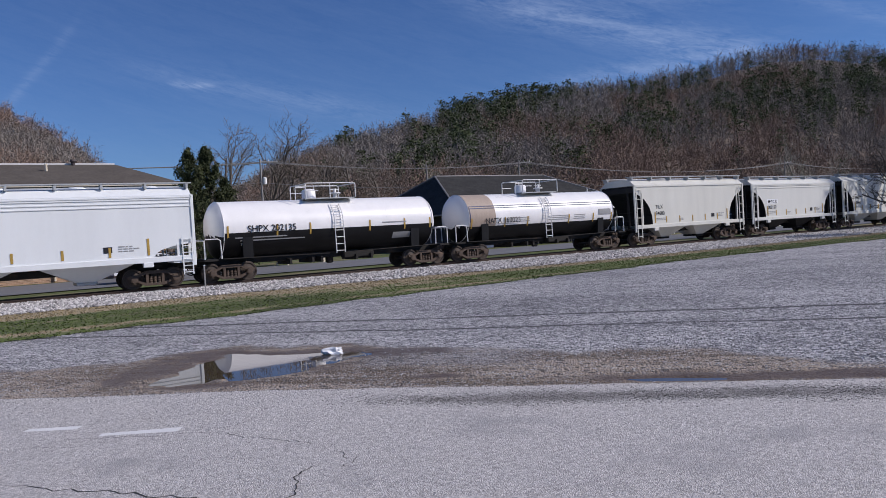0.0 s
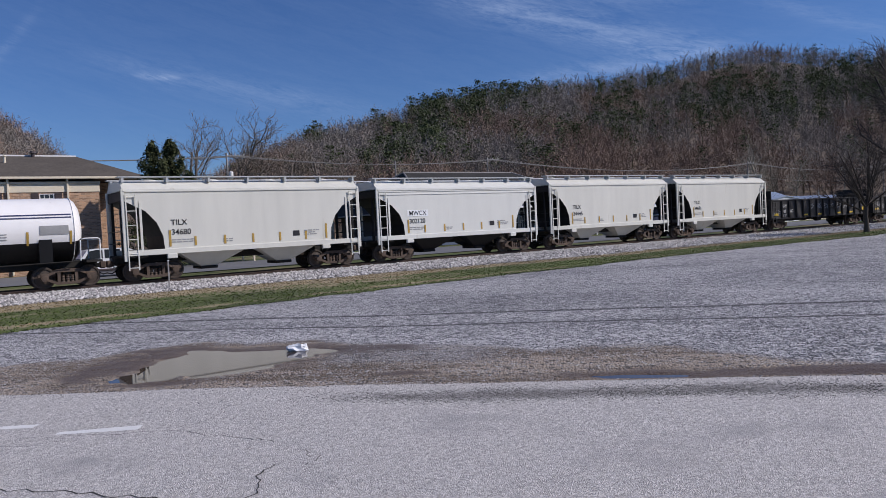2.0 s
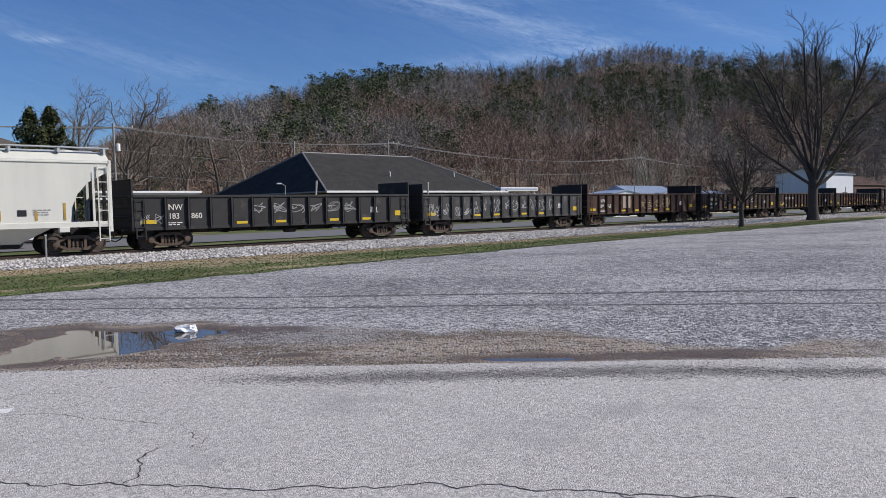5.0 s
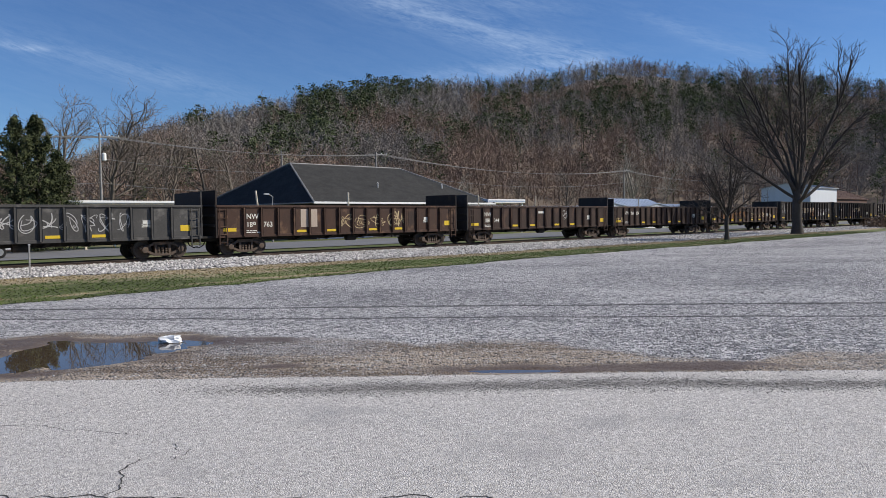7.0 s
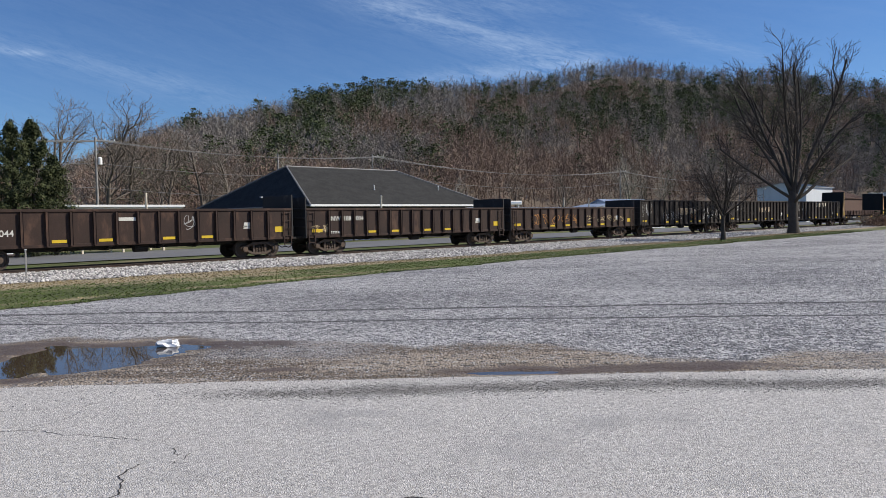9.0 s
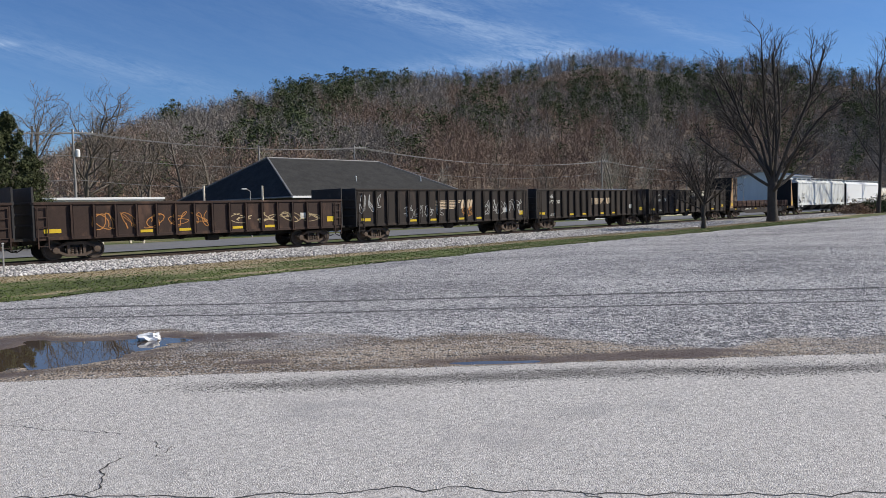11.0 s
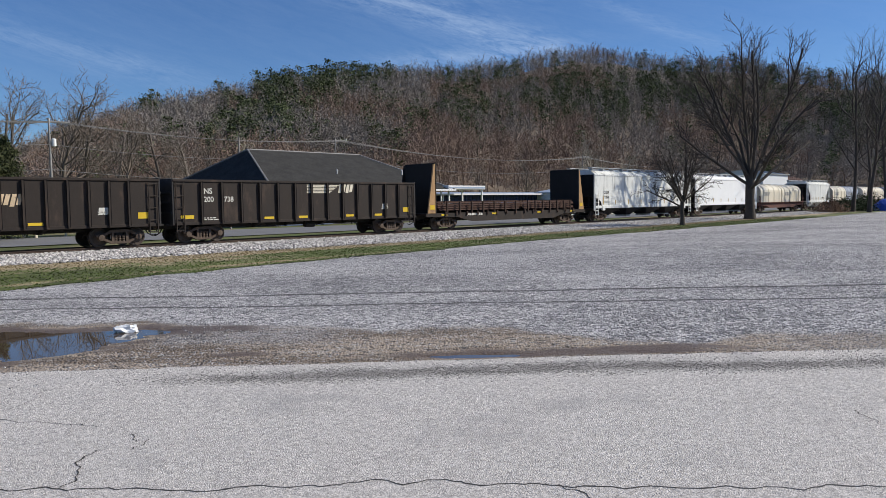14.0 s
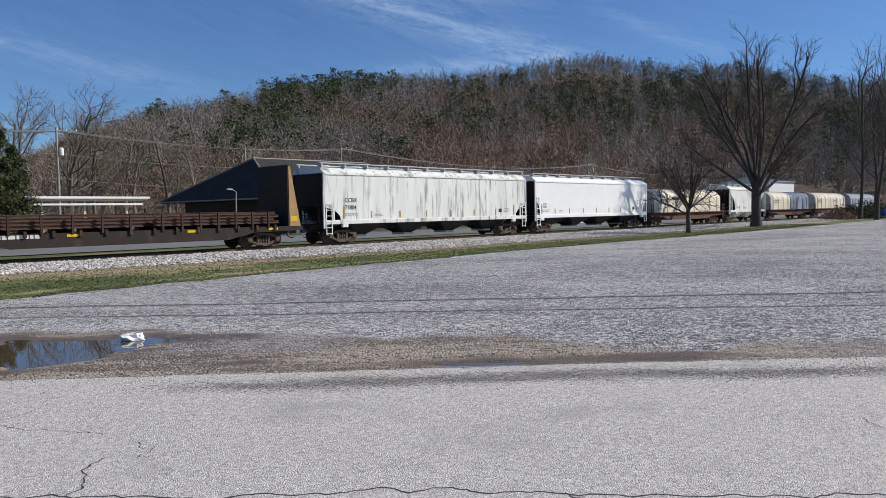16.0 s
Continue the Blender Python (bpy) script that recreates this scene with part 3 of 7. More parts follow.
# patches of wet mud: middle (w, u), half-lengths, strength
WET = ((-5.0, 12.9, 1.9, 0.55, 0.8), (-3.7, 12.75, 1.3, 0.30, 0.9), (-7.6, 11.6, 0.7, 1.5, 0.9), (-6.0, 10.1, 1.3, 0.4, 0.6), (-4.6, 11.4, 0.7, 0.7, 0.55), (2.6, 10.12, 2.0, 0.30, 0.85),
       (3.6, 10.40, 0.8, 0.20, 0.9), (-2.45, 10.5, 0.42, 0.16, 1.3), (0.7, 10.20, 1.4, 0.28, 0.75), (-7.4, 13.0, 0.8, 0.4, 0.8), (8.2, 10.3, 1.6, 0.2, 0.5))


def mud_share(w, u):
    top = float(np.interp(w, MUD_W, MUD_U)) + 0.5 * noise.noise((w * 0.9, u * 0.5, 3)) + 0.2 * noise.noise((w * 3, u * 2, 5))
    full = smooth01((top + 0.35 - u) / 0.9)
    thin = smooth01((w + 4.6) / 0.8) * smooth01((-0.4 - w) / 1.5) * smooth01((u - 10.9) / 0.7)
    return full * (1 - 0.45 * thin) * (1 - 0.35 * smooth01((w - 4.0) / 2.0))


def wet_share(w, u):
    v = sum(g * math.exp(-(((w - a) / c) ** 2 + ((u - b) / d) ** 2)) for a, b, c, d, g in WET)
    return min(1.0, v * (1 + 0.9 * noise.noise((w * 1.6, u * 4.5, 8)))) if v > 0.02 else 0.0


def note(ob, name, values):
    """A share from 0 to 1 at every corner of a ground mesh, for its material."""
    ob.data.attributes.new(name, "FLOAT", "POINT").data.foreach_set("value", values)


lot = Build()
us = [ROAD_EDGE - 0.82, ROAD_EDGE - 0.6, ROAD_EDGE - 0.4, ROAD_EDGE - 0.25] + [ROAD_EDGE - 0.12 + 0.07 * i for i in range(62)] + [14.1 + 0.2 * i for i in range(30)] + [20.2 + 0.5 * i for i in range(22)] + [32, 36, 44, 60, 110]
ws = ([-2500, -900, -250, -100, -50, -30] + [-25 + 0.25 * i for i in range(67)] + [-8.3 + 0.07 * i for i in range(190)] + [5.0 + 0.25 * i for i in range(80)]
      + [25.5, 28, 32, 40, 60, 100, 300, 1000, 2500])
mud, wet = [], []
for w in ws:
    for u in us:
        x, y = (u + w) * 0.70711, (u - w) * 0.70711
        lim = grass_edge(x) + 0.5
        if y > lim:
            y = lim
        lot.v.append((x, y, lie(x, y) + hollow(x, y)))
        mud.append(mud_share(w, u))
        wet.append(wet_share(w, u))
n_u = len(us)
lot.f = [(i * n_u + j, (i + 1) * n_u + j, (i + 1) * n_u + j + 1, i * n_u + j + 1) for i in range(len(ws) - 1) for j in range(n_u - 1)]
lot.m = [0] * len(lot.f)
gravel = tagged(part("gravel_lot", lot, M_LOT, smooth=True), "grey compacted gravel lot with tan mud along the road", "gravel lot", kind="structure")
note(gravel, "mud", mud)
note(gravel, "wet", wet)


def road_rim(w):
    return ROAD_EDGE + 0.06 * noise.noise((w * 0.6, 2.2, 0)) + 0.05 * noise.noise((w * 2.4, 5.2, 0)) + 0.02 * noise.noise((w * 9, 5.2, 0)) + 0.08 * math.sin(w * 0.3) - 0.35 * smooth01((-4 - w) / 4.5)


def grit_share(w, u):
    """Dark grit washed into a band a little inside the road's edge."""
    mid = 9.02 + 0.10 * math.sin(w * 0.9) + 0.12 * noise.noise((w * 0.5, 1.0, 2))
    wide = 0.30 + 0.10 * noise.noise((w * 0.7, 4.0, 2))
    return smooth01((w + 4.0) / 2.5) * (0.55 + 0.45 * smooth01((9.0 - w) / 5.0)) * math.exp(-((u - mid) / wide) ** 2)


road, grit = Build(), []
for w in ws:
    rim = road_rim(w)
    for uu, z in ((-18.0, 0.0), (-5.0, 0.01), (2.5, 0.01), (6.4, 0.008), (rim - 1.5, 0.0), (rim - 1.2, 0.0), (rim - 1.0, 0.0), (rim - 0.8, 0.0), (rim - 0.65, 0.0), (rim - 0.5, 0.0), (rim - 0.25, 0.0), (rim, -0.008), (rim + 0.05, -0.07)):
        road.v.append(((uu + w) * 0.70711, (uu - w) * 0.70711, ROAD_Z + 0.024 + z))
        grit.append(grit_share(w, uu))
road.f = [(i * 13 + j, (i + 1) * 13 + j, (i + 1) * 13 + j + 1, i * 13 + j + 1) for i in range(len(ws) - 1) for j in range(12)]
road.m = [0] * len(road.f)
paving = tagged(part("road", road, M_ASPHALT, smooth=True), "pale worn asphalt road with cracks", "road", kind="structure")
note(paving, "grit", grit)

verge = strip("grass_verge", XS, grass_edge, lambda x: stone_edge(x) + 0.6, 22, lambda x, y: 0.018, M_VERGE,
              "patchy green and straw winter grass beside the railway", "grass")


def straw_share(x, y):
    """Dormant straw towards the ballast and in patches; green nearer the lot, with two worn lines."""
    s = (y - grass_edge(x)) / max(1.0, stone_edge(x) - grass_edge(x))
    v = -0.06 + 1.0 * smooth01((s - 0.30) / 0.5) + 0.75 * noise.noise((x * 0.10, y * 0.55, 4)) + 0.35 * noise.noise((x * 0.6, y * 1.6, 6))
    return min(1.0, max(0.0, v + 0.6 * math.exp(-((s - 0.12) / 0.04) ** 2) - 0.5 * math.exp(-((s - 0.62) / 0.07) ** 2)))


note(verge, "straw", [straw_share(v.co.x, v.co.y) for v in verge.data.vertices])
strip("ballast_bed", XS, stone_edge, lambda x: 39.6 + 0.3 * noise.noise((x * 0.4, 0, 4)), 10,
      lambda x, y: 0.03 + 0.075 * min(1, max(0, (y - stone_edge(x)) / 4.0)) * min(1, max(0, (39.9 - y) / 1.2)), M_BALLAST, "grey crushed stone ballast under the track", "ballast")
strip("street", [-2500, -600, -100, -40, 0, 40, 80, 120, 300, 900, 2500], lambda x: 46.0, lambda x: 59.0, 3, lambda x, y: 0.0, M_STREET,
      "grey asphalt street and parking beyond the railway", "street")


def scatter(name, pts, size, material, label, category, flat=0.6, seed=4):
    """Angular stones lying on the ground, each its own island."""
    rng = np.random.default_rng(seed)
    corner = np.array([(1, 0, 0), (-1, 0, 0), (0, 1, 0), (0, -1, 0), (0, 0, 1), (0, 0, -1)], float)
    face = np.array([(0, 2, 4), (2, 1, 4), (1, 3, 4), (3, 0, 4), (2, 0, 5), (1, 2, 5), (3, 1, 5), (0, 3, 5)])
    n = len(pts)
    s = rng.uniform(size[0], size[1], (n, 1, 1)) * rng.uniform(0.6, 1.3, (n, 6, 1))
    v = corner[None] * s
    a = rng.uniform(0, 6.283, n)
    c, q = np.cos(a), np.sin(a)
    x = v[:, :, 0] * c[:, None] - v[:, :, 1] * q[:, None]
    y = v[:, :, 0] * q[:, None] + v[:, :, 1] * c[:, None]
    v = np.stack([x, y, v[:, :, 2] * flat], -1) + np.asarray(pts)[:, None]
    f = face[None] + (np.arange(n) * 6)[:, None, None]
    ob = new(name, big_mesh(name, v.reshape(-1, 3), f.reshape(-1, 3), [material]))
    return tagged(ob, label, category, kind="stuff")


rng = np.random.default_rng(11)
pts = []
for i in range(26000):
    x = -1 + 121 * rng.random() ** 1.6
    y = stone_edge(x) + (35.2 - stone_edge(x)) * rng.random() ** 0.9
    pts.append((x, y, lie(x, y) + 0.04 + 0.075 * min(1, max(0, (y - stone_edge(x)) / 4.0))))
scatter("ballast_stones", pts, (0.05, 0.12), M_STONE, "loose pale grey ballast stones on the shoulder", "ballast")
pts = []
for i in range(15000):
    u = ROAD_EDGE + 0.15 + 14 * rng.random() ** 1.6
    w = -11 + 27 * rng.random()
    x, y = (u + w) * 0.70711, (u - w) * 0.70711
    if y < grass_edge(x) and bank(w, u) < -0.1 and rng.random() > wet_share(w, u) + 0.5 * mud_share(w, u):
        pts.append((x, y, lie(x, y) + hollow(x, y) + 0.002))
scatter("lot_stones", pts, (0.008, 0.020), M_PEBBLE, "loose limestone chippings over the lot", "gravel", seed=7)
pts = []
for i in range(52000):
    u = ROAD_EDGE + 1.2 + 22 * rng.random() ** 1.15
    w = -14 + 42 * rng.random()
    x, y = (u + w) * 0.70711, (u - w) * 0.70711
    if y < grass_edge(x) - 0.1 and bank(w, u) < -0.1 and rng.random() > mud_share(w, u):
        pts.append((x, y, lie(x, y) + hollow(x, y) + 0.003))
scatter("coarse_lot_stones", pts, (0.010, 0.026), M_PEBBLE, "coarse limestone gravel over the lot", "gravel", flat=0.5, seed=17)
pts = []
for i in range(1500):
    w = -9 + 22 * rng.random()
    u = road_rim(w) - 0.02 - 1.2 * rng.random() ** 2.2
    pts.append(((u + w) * 0.70711, (u - w) * 0.70711, ROAD_Z + 0.026))
scatter("road_grit", pts, (0.005, 0.013), M_PEBBLE, "stray grit along the edge of the road", "gravel", seed=9)
pts = []
for i in range(40000):
    w, u = -4 + 16 * rng.random(), 8.3 + 1.3 * rng.random()
    if rng.random() < grit_share(w, u) * (0.75 + 0.6 * noise.noise((w * 2, u * 5, 1.5))):
        pts.append(((u + w) * 0.70711, (u - w) * 0.70711, ROAD_Z + 0.025))
scatter("road_edge_grit", pts, (0.004, 0.011), M_GRIT, "band of dark grit washed along the edge of the road", "gravel", seed=13)


def blades(name, n, material, label, y_share, tall, seed, straw):
    rng = np.random.default_rng(seed)
    x = -3 + 90 * rng.random(n) ** 1.4
    y = np.array([grass_edge(a) - 0.15 + (stone_edge(a) + 0.5 - grass_edge(a)) * s for a, s in zip(x, y_share(rng, n))])
    keep = np.array([(straw_share(a, b) > 0.55) == straw for a, b in zip(x, y)])
    x, y = x[keep], y[keep]
    n = len(x)
    z = np.array([lie(a, b) + 0.015 for a, b in zip(x, y)])
    h, ang = rng.uniform(tall[0], tall[1], n), rng.uniform(0, 6.283, n)
    wide = 0.018 + 0.02 * rng.random(n)
    p0 = np.stack([x - np.cos(ang) * wide, y - np.sin(ang) * wide, z], -1)
    p1 = np.stack([x + np.cos(ang) * wide, y + np.sin(ang) * wide, z], -1)
    p2 = np.stack([x + rng.normal(0, 0.05, n), y + rng.normal(0, 0.05, n), z + h], -1)
    v = np.stack([p0, p1, p2], 1).reshape(-1, 3)
    ob = new(name, big_mesh(name, v, np.arange(3 * n).reshape(-1, 3), [material]))
    tagged(ob, label, "grass", kind="stuff")


blades("grass_blades", 34000, M_BLADE, "short green winter grass on the verge", lambda r, n: r.random(n) ** 1.2 * 0.8, (0.015, 0.055), 21, False)
blades("straw_blades", 60000, M_STRAW, "straw-coloured dormant grass on the verge", lambda r, n: 1 - r.random(n) ** 1.1, (0.015, 0.05), 22, True)


# puddles: level water, whose shore is where the hollow's bank comes up through it
def puddle(w0, w1, u0, u1, z, label):
    b = Build()
    b.v = [((u + w) * 0.70711, (u - w) * 0.70711, z) for w, u in ((w0, u0), (w1, u0), (w1, u1), (w0, u1))]
    b.f, b.m = [(0, 1, 2, 3)], [0]
    tagged(part("puddle", b, M_WATER), label, "puddle", kind="structure")


puddle(-8.0, -3.6, 9.72, 13.6, ROAD_Z - 0.022, "shallow rain puddle mirroring the sky beside the road")
puddle(-0.2, 2.0, 9.80, 10.45, ROAD_Z - 0.016, "thin brown puddle along the edge of the road")


def road_top(x, y):
    """Height of the road's crowned surface."""
    return ROAD_Z + 0.024 + float(np.interp((x + y) * 0.70711, (-18.0, -5.0, 2.5, 6.4, 8.2, 9.5), (0.0, 0.01, 0.01, 0.008, 0.0, -0.004)))


def ribbon(name, pts, width, z, material, label, category, seed, wobble=0.05, steps=9):
    """A ragged flat line on the road."""
    b, path = Build(), []
    for (x0, y0), (x1, y1) in zip(pts, pts[1:]):
        for k in range(steps):
            path.append((x0 + (x1 - x0) * k / steps, y0 + (y1 - y0) * k / steps))
    path.append(pts[-1])
    for i, (x, y) in enumerate(path):
        q, e = path[min(i + 1, len(path) - 1)], path[max(i - 1, 0)]
        dx, dy = q[0] - e[0], q[1] - e[1]
        d = math.hypot(dx, dy) or 1
        o = wobble * noise.noise((x * 4, y * 4, seed)) + 0.5 * wobble * noise.noise((x * 14, y * 14, seed))
        w = width * (0.55 + 0.9 * abs(noise.noise((x * 6, y * 6, seed + 3)))) * (0.25 if i in (0, len(path) - 1) else 1)
        for s in (-0.5, 0.5):
            b.v.append((x - dy / d * (o + s * w), y + dx / d * (o + s * w), road_top(x, y) + z))
    b.f = [(2 * i, 2 * i + 2, 2 * i + 3, 2 * i + 1) for i in range(len(path) - 1)]
    b.m = [0] * len(b.f)
    return tagged(part(name, b, material), label, category, kind="structure")


for seed, wide, pts in ((1, 0.020, [(0.2, 7.9), (0.9, 7.0), (1.43, 6.32), (1.61, 6.09), (2.02, 5.72), (2.42, 5.22), (2.80, 4.74), (3.24, 4.36), (3.56, 4.09), (3.91, 3.70), (4.09, 3.41), (4.46, 2.97), (4.94, 2.28), (5.48, 1.68), (5.87, 1.20), (6.6, 0.3)]),
                        (2, 0.018, [(2.02, 5.72), (2.18, 5.92), (2.30, 6.04), (2.38, 6.22), (2.48, 6.36), (2.52, 6.42)]),
                        (3, 0.012, [(2.96, 6.63), (2.92, 6.50), (2.88, 6.35)]),
                        (9, 0.011, [(2.98, 6.36), (2.86, 6.26), (2.73, 6.18)]),
                        (4, 0.011, [(0.79, 9.35), (1.4, 8.9), (2.18, 8.39), (2.39, 8.03), (2.61, 7.56), (2.79, 7.32), (2.78, 7.09)]),
                        (5, 0.009, [(3.20, 9.05), (3.05, 8.97), (2.76, 8.66), (2.52, 8.43), (2.20, 8.38)]),
                        (6, 0.009, [(-0.2, 9.0), (0.4, 9.2), (0.8, 8.95), (1.2, 8.75)]),
                        (7, 0.012, [(7.95, 1.85), (7.85, 1.79), (7.72, 1.67), (7.61, 1.54)]),
                        (10, 0.013, [(4.46, 2.97), (4.42, 2.85), (4.39, 2.73), (4.25, 2.4)]),
                        (8, 0.008, [(1.5, 9.8), (2.4, 9.3), (3.2, 9.0)])):
    ribbon("road_crack", pts, wide, 0.003, M_CRACK, "dark open crack in the worn asphalt", "crack", seed, wobble=0.09)


def dash(p, q, wide, taper):
    b = Build()
    d = Vector((q[0] - p[0], q[1] - p[1])).normalized()
    s = Vector((-d.y, d.x)) * wide * 0.5
    ring = []
    for k in range(13):
        t = k / 12
        e = 1 + 0.12 * noise.noise((k * 1.9, wide, 0))
        ring.append((p[0] + (q[0] - p[0]) * t - s.x * e, p[1] + (q[1] - p[1]) * t - s.y * e, ROAD_Z + 0.028))
    for k in range(12, -1, -1):
        t = k / 12
        e = (taper + (1 - taper) * t) * (1 + 0.12 * noise.noise((k * 2.3, wide, 9)))
        ring.append((p[0] + (q[0] - p[0]) * t + s.x * e, p[1] + (q[1] - p[1]) * t + s.y * e, ROAD_Z + 0.028))
    b.add(ring, [tuple(range(len(ring)))])
    tagged(part("road_marking", b, M_ROADPAINT), "worn white painted dash on the road", "road marking", kind="structure")


dash((0.54, 10.18), (1.06, 9.80), 0.16, 0.5)
dash((1.22, 9.26), (1.97, 8.78), 0.19, 0.15)

# crumpled litter at the puddle's edge
lit = bmesh.new()
bmesh.ops.create_icosphere(lit, subdivisions=3, radius=0.16)
for v in lit.verts:
    k = 1 + 0.75 * noise.noise(v.co * 9) + 0.35 * noise.noise(v.co * 21)
    v.co = Vector((v.co.x * k * 1.15, v.co.y * k * 0.85, max(-0.03, v.co.z * k * 0.55)))
me = bpy.data.meshes.new("plastic_bag")
lit.to_mesh(me)
lit.free()
me.materials.append(M_LITTERWHITE)
tagged(part("plastic_bag", me, None, at=pose(5.62, 12.52, ROAD_Z + 0.01, 0, 0, -35)), "crumpled white plastic bag lying by the puddle", "litter")

# ---- railway track ----
for side in (-1, 1):
    r = Build()
    prof = [(-0.07, -0.17), (0.07, -0.17), (0.07, -0.155), (0.012, -0.13), (0.012, -0.05), (0.036, -0.035), (0.036, -0.003), (0.03, 0.0), (-0.03, 0.0), (-0.036, -0.003), (-0.036, -0.035), (-0.012, -0.05), (-0.012, -0.13), (-0.07, -0.155)]
    r.prism_x([(TRACK_Y + side * 0.753 + y, RAIL_Z + z) for y, z in prof], -400, 1200)
    tagged(part("rail", r, M_RAIL), "rusty steel rail with a worn bright head", "rail", "rails of the track", "structure")
tie = Build().box(-0.115, 0.115, -1.3, 1.3, -0.17, 0.0, c=0.012).mesh("railway_tie", M_TIE)
for i in range(240):
    ob = new("railway_tie", tie)
    ob.matrix_basis = pose(-12 + i * 0.54, TRACK_Y + random.uniform(-0.02, 0.02), RAIL_Z - 0.175, 0, 0, random.uniform(-1, 1))
    tagged(ob, "dark creosoted wooden railway tie", "railway tie", "ties under the rails", "structure")
mk = thing("track_marker", "thin grey steel marker post in the ballast", "marker post", at=pose(8.6, 31.7, lie(8.6, 31.7) + 0.03))
part("post", Build().box(-0.03, 0.03, -0.02, 0.02, -0.1, 1.15, c=0.006), M_POLE, mk)
part("cap", Build().box(-0.04, 0.04, -0.03, 0.03, 1.15, 1.2, c=0.006), M_GALV, mk)


# ---- rolling stock ----
WHEEL_R, SPEED = 0.457, 15.35
frame_bar = Build()
frame_bar.prism([(-1.14, 0.60), (-0.72, 0.66), (-0.42, 0.82), (0.42, 0.82), (0.72, 0.66), (1.14, 0.60), (1.14, 0.50), (0.78, 0.52), (0.42, 0.68), (-0.42, 0.68), (-0.78, 0.52), (-1.14, 0.50)], -0.09, 0.09)
frame_bar.prism([(-1.10, 0.50), (-0.92, 0.50), (-0.36, 0.26), (0.36, 0.26), (0.92, 0.50), (1.10, 0.50), (0.42, 0.15), (-0.42, 0.15)], -0.08, 0.08)
for s in (-1, 1):
    frame_bar.box(s * 0.34 - 0.06, s * 0.34 + 0.06, -0.08, 0.08, 0.2, 0.72)
    frame_bar.lathe([(-0.16, 0.09), (-0.15, 0.15), (0.1, 0.16), (0.12, 0.12)], (s * 0.889, 0, WHEEL_R), "y", 10)
    frame_bar.box(s * 0.889 - 0.17, s * 0.889 + 0.17, -0.1, 0.1, 0.5, 0.64, c=0.02)
for k in (-0.18, 0.0, 0.18):
    frame_bar.lathe([(0.26, 0.08), (0.31, 0.055), (0.36, 0.08), (0.41, 0.055), (0.46, 0.08), (0.5, 0.055), (0.56, 0.08)], (k, 0, 0), "z", 8)
SIDE_FRAME = frame_bar.mesh("side_frame", M_TRUCK)
BOLSTER = Build().box(-0.2, 0.2, -0.98, 0.98, 0.5, 0.78, c=0.04).lathe([(0.76, 0.34), (0.9, 0.30)], (0, 0, 0), "z", 12).mesh("bogie", M_UNDER)
axle = Build().tube([(0, -0.95, 0), (0, -0.7, 0), (0, 0.7, 0), (0, 0.95, 0)], [0.07, 0.09, 0.08, 0.07], 8)
for s in (-1, 1):
    rim = [(-0.07, 0.02), (-0.07, 0.1), (-0.045, 0.13), (-0.03, 0.36), (-0.065, 0.385), (-0.065, WHEEL_R - 0.004), (0.055, WHEEL_R), (0.06, WHEEL_R + 0.028), (0.075, WHEEL_R + 0.02), (0.07, 0.385), (0.03, 0.36), (0.03, 0.13), (0.07, 0.1), (0.07, 0.02)]
    axle.lathe([(-s * d if s > 0 else d, r) for d, r in rim], (0, s * 0.755, 0), "y", 16)
    for k in range(3):
        a = 2 * math.pi * k / 3
        axle.box(0.22 * math.cos(a) - 0.03, 0.22 * math.cos(a) + 0.03, s * 0.755 - 0.055, s * 0.755 + 0.055, 0.22 * math.sin(a) - 0.03, 0.22 * math.sin(a) + 0.03)
WHEELSET = axle.mesh("wheelset", M_WHEEL, smooth=True)
CARS, WHEELSETS = [], []
BRACKET = Build().prism([(-0.05, 0), (0.05, 0), (0.05, 0.22), (-0.05, 0.22)], -0.2, 0.2).mesh("walkway_bracket", M_GALV)
BEARER = Build().prism_x([(-1.35, 0.98), (1.35, 0.98), (0.35, 0.68), (-0.35, 0.68)], -0.08, 0.08).mesh("crossbearer", M_UNDER)
COUPLER = Build().box(-0.5, 0.32, -0.08, 0.08, 0.76, 0.96, c=0.03).box(0.25, 0.52, -0.13, 0.15, 0.70, 1.02, c=0.05).mesh("coupler", M_TRUCK)
HOSE = Build().tube([(0.0, 0.3, 0.78), (0.12, 0.3, 0.55), (0.32, 0.22, 0.42), (0.5, 0.15, 0.48)], 0.03, 6).mesh("brake_hose", M_UNDER)


def car(name, label, s0, s1):
    """A car whose body spans s0 to s1 along the track at 0 s; its origin is at the rail's top."""
    c = thing(name, label, "freight car", "cars of the freight train", pose((s0 + s1) / 2, TRACK_Y, RAIL_Z))
    CARS.append((c, (s0 + s1) / 2))
    return c


def running_gear(c, half, centre, reach=0.45):
    """Two bogies at +-centre, couplers and hoses at the ends."""
    for s in (-1, 1):
        bg = part("bogie", BOLSTER, None, c, "rusty four-wheel freight bogie", at=pose(s * centre, 0, 0))
        for y in (-1, 1):
            part("side_frame", SIDE_FRAME, None, bg, at=pose(0, y * 1.02, 0))
        for x in (-1, 1):
            w = part("wheelset", WHEELSET, None, bg, at=pose(x * 0.889, 0, WHEEL_R))
            WHEELSETS.append((w, x))
        part("coupler", COUPLER, None, c, at=pose(s * (half + reach - 0.42), 0, 0, 0, 0, 0 if s > 0 else 180))
        part("brake_hose", HOSE, None, c, at=pose(s * (half + 0.05), 0, 0, 0, 0, 0 if s > 0 else 180))


